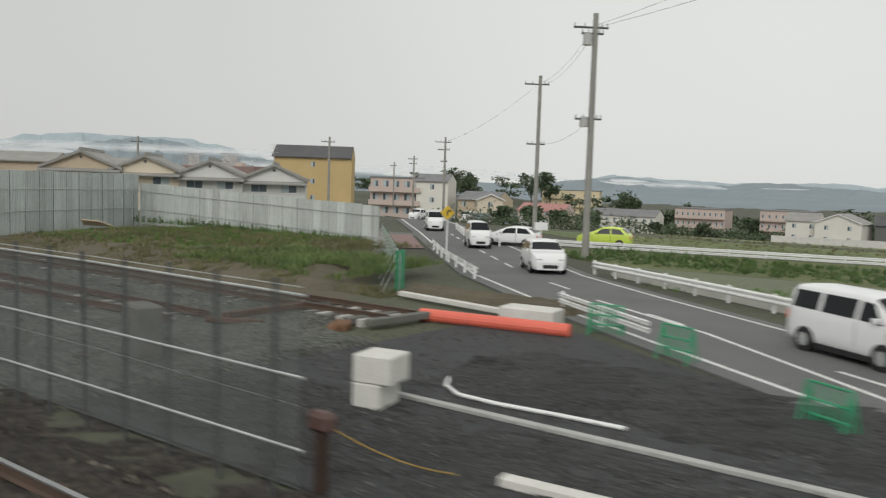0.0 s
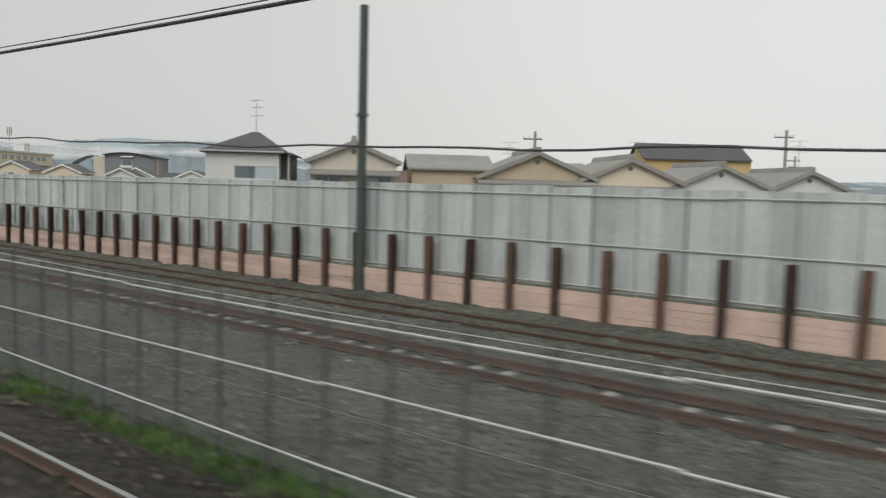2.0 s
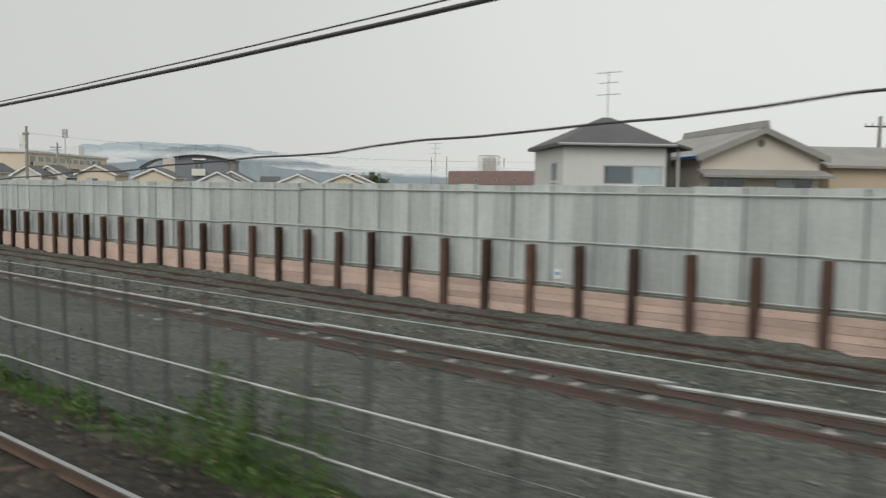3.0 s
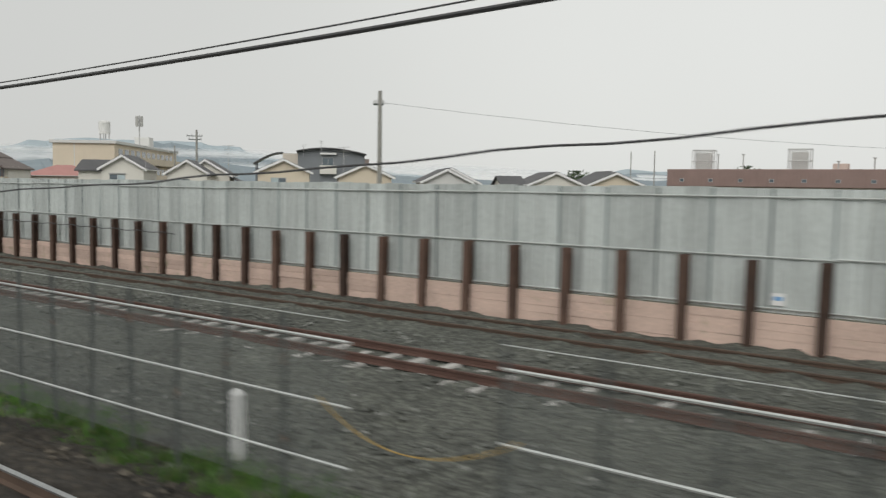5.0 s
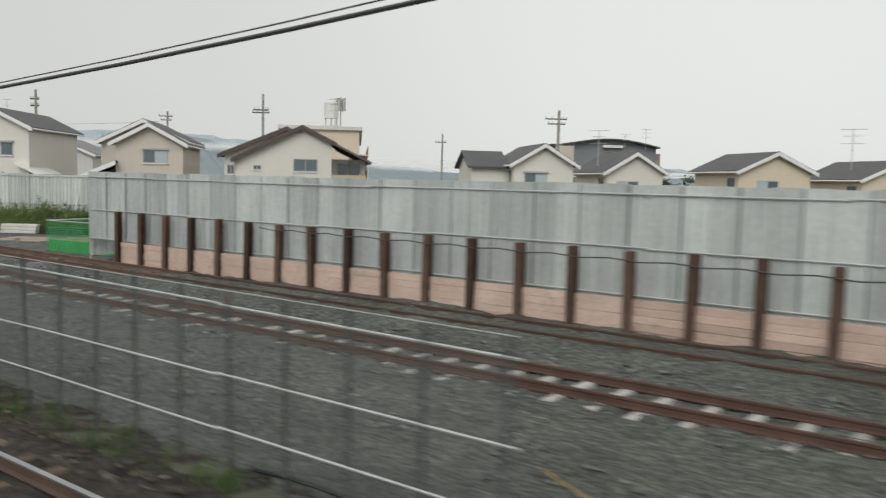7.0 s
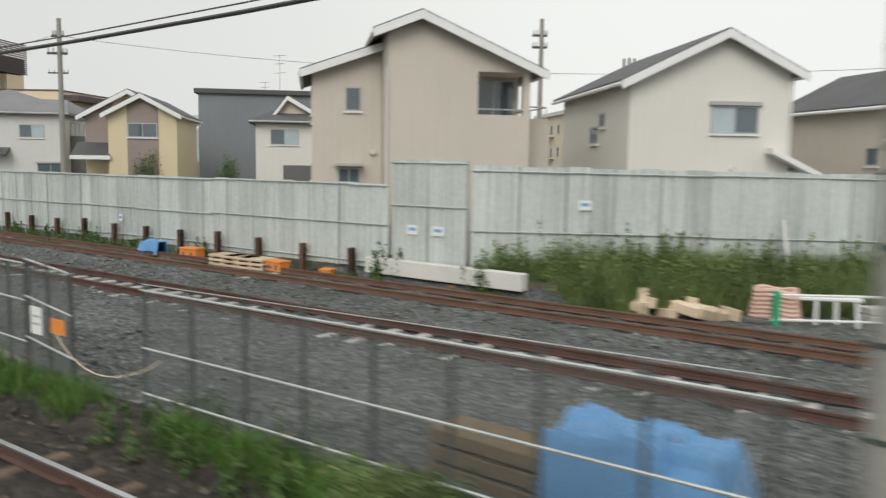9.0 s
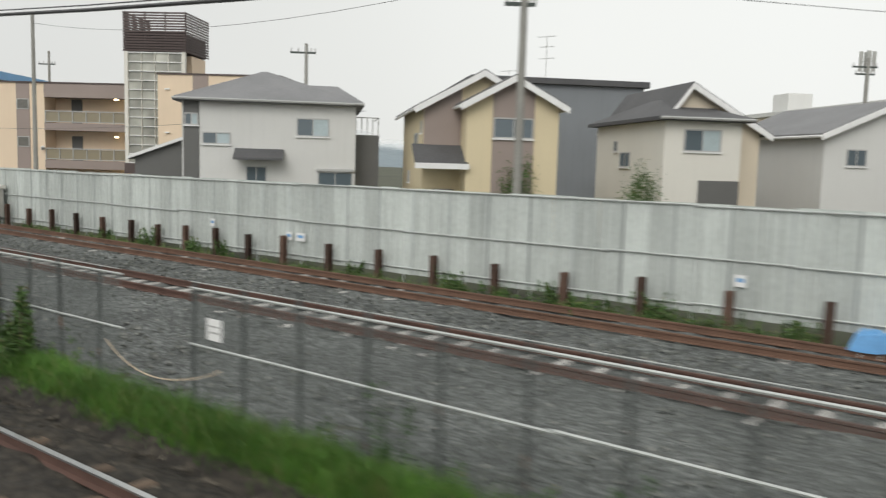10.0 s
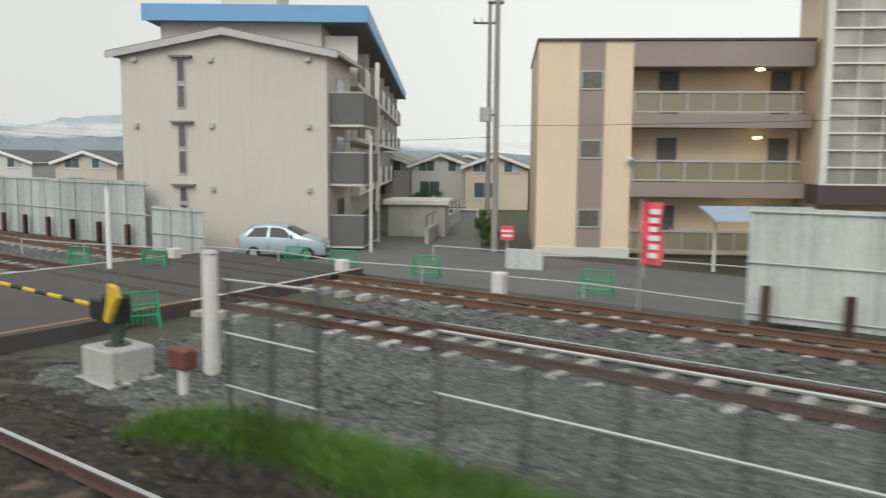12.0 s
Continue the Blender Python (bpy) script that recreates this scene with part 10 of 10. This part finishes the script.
tent = n.new("ShaderNodeMath")
tent.operation = "PINGPONG"
tent.inputs[1].default_value = 0.5
l.new(split.outputs["Z"], tent.inputs[0])
cloud = n.new("ShaderNodeTexNoise")
cloud.inputs["Scale"].default_value = 0.006
cloud.inputs["Detail"].default_value = 6.0
stretch = n.new("ShaderNodeVectorMath")
stretch.operation = "MULTIPLY"
stretch.inputs[1].default_value = (1.0, 1.0, 3.0)
geo = n.new("ShaderNodeNewGeometry")
l.new(geo.outputs["Position"], stretch.inputs[0])
l.new(stretch.outputs[0], cloud.inputs["Vector"])
mul = n.new("ShaderNodeMath")
mul.operation = "MULTIPLY"
l.new(tent.outputs[0], mul.inputs[0])
l.new(cloud.outputs["Fac"], mul.inputs[1])
cut = n.new("ShaderNodeMapRange")
cut.inputs["From Min"].default_value, cut.inputs["From Max"].default_value = 0.07, 0.24
cut.inputs["To Max"].default_value = 0.85
l.new(mul.outputs[0], cut.inputs["Value"])
l.new(cut.outputs[0], b.inputs["Alpha"])


def mist_band(az0, az1, e0, e1, dist, tilt=0.0):
    """A long bank of low cloud lying before a hillside."""
    bm = bmesh.new()
    cols = []
    for k in range(25):
        u = k / 24
        a = math.radians(az0 + (az1 - az0) * u)
        taper = math.sin(math.pi * u) ** 0.5
        mid = (e0 + e1) / 2 + tilt * (u - 0.5)
        half = (e1 - e0) / 2 * max(0.08, taper)
        cols.append([bm.verts.new((60 - math.sin(a) * dist, math.cos(a) * dist, dist * math.tan(math.radians(e)))) for e in (mid - half, mid, mid + half)])
    for p, q in zip(cols, cols[1:]):
        for i in range(2):
            bm.faces.new((p[i], q[i], q[i + 1], p[i + 1]))
    ob = part("backdrop", bm, mist)
    ob.visible_shadow = False
    return tagged(ob, "pale bank of mist lying along the hills", "mist", kind="structure")


mist_band(68, 44, 1.35, 2.35, 3100, -0.3)
mist_band(90, 60, 0.9, 2.0, 3060)
mist_band(52, 26, 0.5, 1.5, 3120, -0.7)
mist_band(24.5, 16.0, 0.30, 0.85, 3100, -0.35)
mist_band(23.8, 21.0, 0.55, 1.0, 3080, -0.2)
mist_band(14, 11, 0.45, 0.62, 3080, 0.05)


# ---- grass, weeds and bushes along the line ----
for x0, x1, y0, y1, n, tall, mat, patchy, seed in (
    (-134, -97, 5.3, 5.95, 70000, 0.34, "grass", 0.0, 401),
    (-138.7, -134, 5.3, 6.0, 11000, 0.30, "grass", 0.0, 409),
    (-97, -82.8, 5.3, 5.95, 40000, 0.36, "grass", 0.0, 402),
    (-82.8, -57, 5.3, 6.0, 26000, 0.34, "grass", 0.25, 403),
    (-57, -22, 5.2, 6.3, 5000, 0.20, "weed", 0.9, 404),
    (-22, -5, 5.1, 6.5, 6000, 0.25, "weed", 0.6, 405),
    (-5, 9, 5.3, 6.3, 4000, 0.2, "weed", 0.7, 406),
    (9, 30, 5.5, 6.7, 16000, 0.24, "grass", 0.3, 410),
    (30, 100, 5.4, 6.5, 30000, 0.24, "grass", 0.45, 407),
    (100, 133, 5.1, 6.2, 3500, 0.16, "weed", 0.9, 408),
):
    grass("low grass in the strip beside the near track", x0, x1, y0, y1, n, tall, mat, seed, z=-0.29, patchy=patchy, width=0.005, ground=verge_z if x1 < -56 else None)
weeds("tall leafy weeds against the wire fence", -11.0, -6.4, 5.6, 6.0, 60, 0.8, "bush", seed=411, leaf=0.035, per=70)
bush(-9.6, 5.65, 0.4, 0.3, 0.95, "dark green shrub growing through the wire fence", 5200, 0.032, seed=412)
bush(-7.4, 5.65, 0.4, 0.3, 1.05, "dark green shrub growing through the wire fence", 5600, 0.032, seed=413)
weeds("leafy weeds in the strip by the fence", -19.5, -12.0, 5.4, 6.4, 60, 0.45, seed=414)
weeds("leafy weeds beside the track", 48.0, 62.0, 5.6, 6.6, 90, 0.5, seed=415)
weeds("leafy weeds beside the track", 61.8, 64.6, 5.7, 6.1, 60, 1.3, "weed", seed=416, leaf=0.036, per=60)
weeds("thick weeds beside the track", -77.0, -58.0, 5.2, 6.3, 420, 0.55, seed=417, leaf=0.045, per=30)
bush(-66.0, 5.75, 1.5, 0.5, 1.15, "rambling green bush by the fence", 9000, 0.036, "bank", 418)
bush(-63.9, 5.7, 1.0, 0.4, 1.0, "low green bush by the fence", 5600, 0.036, "bank", 419)
bush(-72.0, 5.6, 0.9, 0.4, 0.6, "low green bush by the fence", 4600, 0.036, "bank", 420)
weeds("tall weeds by the fence", -96.0, -83.0, 5.6, 6.5, 420, 0.5, seed=421, leaf=0.04, per=30)
weeds("tall weeds by the fence", -112.0, -99.5, 5.5, 6.1, 90, 0.85, seed=422, leaf=0.045, per=40)
weeds("short weeds among the grass", -134.0, -112.0, 5.5, 6.9, 260, 0.42, seed=424)
weeds("weeds at the foot of the low hoarding", -131.0, -82.0, 16.5, 16.95, 260, 0.45, seed=425)
weeds("green weeds at the foot of the low hoarding", -101.0, -90.5, 16.4, 16.95, 140, 0.55, seed=426)
weeds("weeds at the foot of the timber boards", -19.0, -13.5, 16.3, 16.65, 60, 0.4, seed=427)
weeds("few weeds along the timber boards", -50.0, 100.0, 16.5, 16.75, 150, 0.25, seed=428)
grass("sparse grass at the foot of the timber boards", -50.0, 100.0, 16.2, 16.75, 6000, 0.2, "weed", 429, z=-0.2, patchy=0.9)
grass("grass at the foot of the low hoarding", -132.0, -82.0, 16.3, 16.95, 15000, 0.36, "bank", 430, z=-0.2, patchy=0.6)


def bank_z(s, v):
    f = min(1.0, max(0.0, (v + 2.7) / 3.3))
    return GZ - 0.03 + 1.05 * f ** 1.3 * min(1, max(0.25, (s + 1.5) / 3))


BANK = pose(YO.x, YO.y, 0, 0, 0, 36)
weeds("tall weeds at the corner of the hoarding", 0.1, 2.4, -0.7, -0.1, 90, 0.9, "bank", seed=440, leaf=0.045, per=30, at=BANK, ground=bank_z, spread=0.12)
weeds("tall weeds overgrowing the earth bank", 2.2, 30.0, -2.3, -0.1, 1500, 1.05, "bank", seed=441, leaf=0.038, per=40, at=BANK, ground=bank_z, spread=0.3)
weeds("dark tall weeds overgrowing the earth bank", 2.4, 30.0, -1.8, -0.1, 300, 1.2, "bank", seed=442, leaf=0.06, per=40, at=BANK, ground=bank_z, spread=0.25)
grass("rank grass at the corner of the hoarding", 0.0, 2.4, -0.8, -0.1, 3000, 0.7, "bank", 439, at=BANK, ground=bank_z, width=0.008)
grass("rank grass on the earth bank", 2.2, 32.0, -2.7, -0.1, 130000, 1.0, "bank", 443, at=BANK, ground=bank_z, width=0.009)
grass("yellowing grass on the earth bank", 2.0, 32.0, -2.9, -1.2, 6000, 0.35, "dry", 444, at=BANK, ground=bank_z, width=0.008, patchy=0.6)
weeds("tall stalks standing out of the bush", -66.2, -63.4, 5.5, 6.0, 16, 1.8, seed=445, leaf=0.05, per=60)
weeds("leafy weed clump at the fence foot", 5.1, 6.0, 5.6, 5.9, 34, 0.85, "weed", seed=446, leaf=0.036, per=60)
bush(-160.8, 38.8, 1.1, 1.0, 1.75, "clipped green hedge beside the lane", 3600, 0.07, "bush", 447)
bush(-158.9, 36.6, 0.5, 0.8, 1.2, "clipped green hedge beside the lane", 1500, 0.07, "bush", 448)
bush(-148.6, 28.0, 0.35, 0.6, 1.1, "narrow green bush by the utility pole", 1500, 0.05, "weed", 449)
bush(-157.6, 35.4, 0.9, 1.3, 1.5, "rounded garden hedge along the lane wall", 3000, 0.06, "bush", 452)
bush(-150.5, 30.4, 0.35, 0.9, 1.2, "narrow strip of shrubs along the lane", 2200, 0.05, "weed", 453)
bush(-104.5, 25.2, 0.9, 0.7, 3.7, "green garden bush in front of the yellow house", 9000, 0.045, "weed", 450)
bush(-100.5, 27.2, 0.7, 0.6, 3.4, "small garden tree between the houses", 6000, 0.045, "weed", 451)


def woods(label, x0, x1, y0, y1, n, tall, leaf, seed):
    """A far belt of trees: many crowns run together with an uneven top."""
    rng = np.random.default_rng(seed)
    m = n // 60
    hub = np.stack([rng.uniform(x0, x1, m), rng.uniform(y0, y1, m), rng.uniform(0.1, 1.0, m)], 1)
    top = tall * (0.55 + 0.45 * np.sin(hub[:, 0] * 0.11 + seed) * np.sin(hub[:, 0] * 0.043))
    pick = rng.integers(0, m, n)
    c = hub[pick] + rng.normal(0, 1, (n, 3)) * np.array([1.5, 1.5, 0.0])
    c[:, 2] = np.array([land_z(a, b) for a, b in hub[pick, :2]]) + np.abs(hub[pick, 2] * top[pick] + rng.normal(0, 0.7, n))
    return tagged(new("woods", leaf_mesh("woods", c, np.full(n, leaf), rng, PL["tree"])), label, "woods", kind="stuff")


woods("dark belt of trees beyond the far houses", -140, 240, 285, 330, 30000, 8.5, 0.8, 461)
woods("scrub and hedges between the houses", 40, 130, 224, 245, 7000, 3.5, 0.45, 462)
woods("green hedge beside the car park", 88, 106, 74, 80, 3500, 1.7, 0.16, 463)
grass("tall grass on the bank below the side road", 122.0, 160.0, 36.0, 45.0, 26000, 0.4, "weed", 464, width=0.02)
grass("fresh crop in the field", 118.0, 165.0, 47.5, 66.0, 16000, 0.25, "dry", 465, width=0.02)

for k, (x, y, w, h_) in enumerate(((-101.65, 5.62, 0.26, 1.75), (-100.48, 5.62, 0.2, 1.5), (-102.85, 5.66, 0.22, 1.6), (-113.9, 5.75, 1.2, 1.6), (-115.2, 5.75, 0.8, 1.2), (-112.3, 5.75, 0.5, 1.3), (-66.4, 5.9, 0.3, 1.5))):
    bush(x, y, w, min(0.35, w), h_, "tall ragged weed growing at the fence", int(2600 + 4200 * w), 0.04, "weed", 470 + k, category="weed")
for k, (x0, x1, n, tall) in enumerate(((-83.5, -82.8, 80, 1.95), (-85.6, -85.2, 26, 1.35), (-87.5, -86.6, 60, 1.5), (-89.6, -89.0, 12, 1.2), (-84.4, -84.0, 8, 1.2), (-91.5, -91.0, 9, 1.1), (-94.2, -93.8, 9, 1.2))):
    weeds("slender tall weed stalks growing through the fence", x0, x1, 5.75, 6.05, n, tall, "bush", seed=480 + k, leaf=0.036, per=80, spread=0.08)
for k, (x0, x1, y, n, tall) in enumerate(((-81.7, -80.9, 16.7, 26, 1.15), (-78.5, -77.9, 16.85, 16, 0.9), (-96.2, -95.2, 16.7, 22, 0.75), (-98.6, -97.9, 16.7, 16, 0.7), (-93.2, -92.2, 16.7, 22, 0.55), (-101.6, -100.8, 16.7, 14, 0.7), (-104.8, -103.4, 16.7, 18, 0.6), (-89.4, -88.9, 16.7, 9, 0.8), (-111.6, -109.8, 16.7, 26, 0.7), (-114.6, -113.6, 16.7, 16, 0.8), (-117.8, -116.6, 16.7, 18, 0.6))):
    weeds("green weed clump at the foot of the hoarding", x0, x1, y - 0.1, y + 0.15, n, tall, seed=490 + k, leaf=0.045, per=60)
for k, (x0, x1, n, tall) in enumerate(((-16.9, -16.2, 30, 0.95), (-18.6, -17.6, 30, 0.55), (-13.9, -13.3, 14, 0.6), (-19.4, -19.0, 10, 0.6), (-22.6, -21.6, 22, 0.4))):
    weeds("spindly green weeds growing up the wire fence", x0, x1, 5.7, 6.0, n, tall, "weed", seed=520 + k, leaf=0.034, per=60, spread=0.1)
grass("dead brown grass round the foot of the concrete pole", -27.5, -18.5, 5.0, 6.2, 7000, 0.16, "dry", 530, z=-0.3, patchy=0.4, width=0.004)
sb = thing("sandbag", pose(-25.1, 6.35, GZ, 0, 0, 12), "dusty tan sandbag by the fence gap", "sandbag")
bm = bmesh.new()
bmesh.ops.create_icosphere(bm, subdivisions=3, radius=0.42)
for v in bm.verts:
    v.co.z = v.co.z * 0.42 + 0.16
    v.co.y *= 0.6
    v.co += v.normal * 0.05 * noise.noise(v.co * 4)
part("bag", bm, M["burlap"], sb)
bm = bmesh.new()
tube(bm, (0.40, 0.0, 0.16), (0.52, 0.02, 0.2), 0.05, 0.09, 8)
part("tied_neck", bm, M["burlap"], sb)
hs = thing("black_hose", pose(0, 0, 0), "thick black hose lying along the foot of the fence", "hose")
bm = bmesh.new()
cable_mesh(bm, [Vector((-30.0 + 0.5 * k, 6.05 - 0.016 * k + 0.06 * math.sin(k * 0.9), GZ + 0.14 + 0.05 * math.sin(k * 0.5))) for k in range(17)], 0.035, 8)
part("hose", bm, M["black"], hs)
bush(-5.5, 7.3, 0.5, 0.35, 0.75, "heap of brown dead brushwood behind the fence", 2600, 0.035, "dry", 503, category="brushwood")
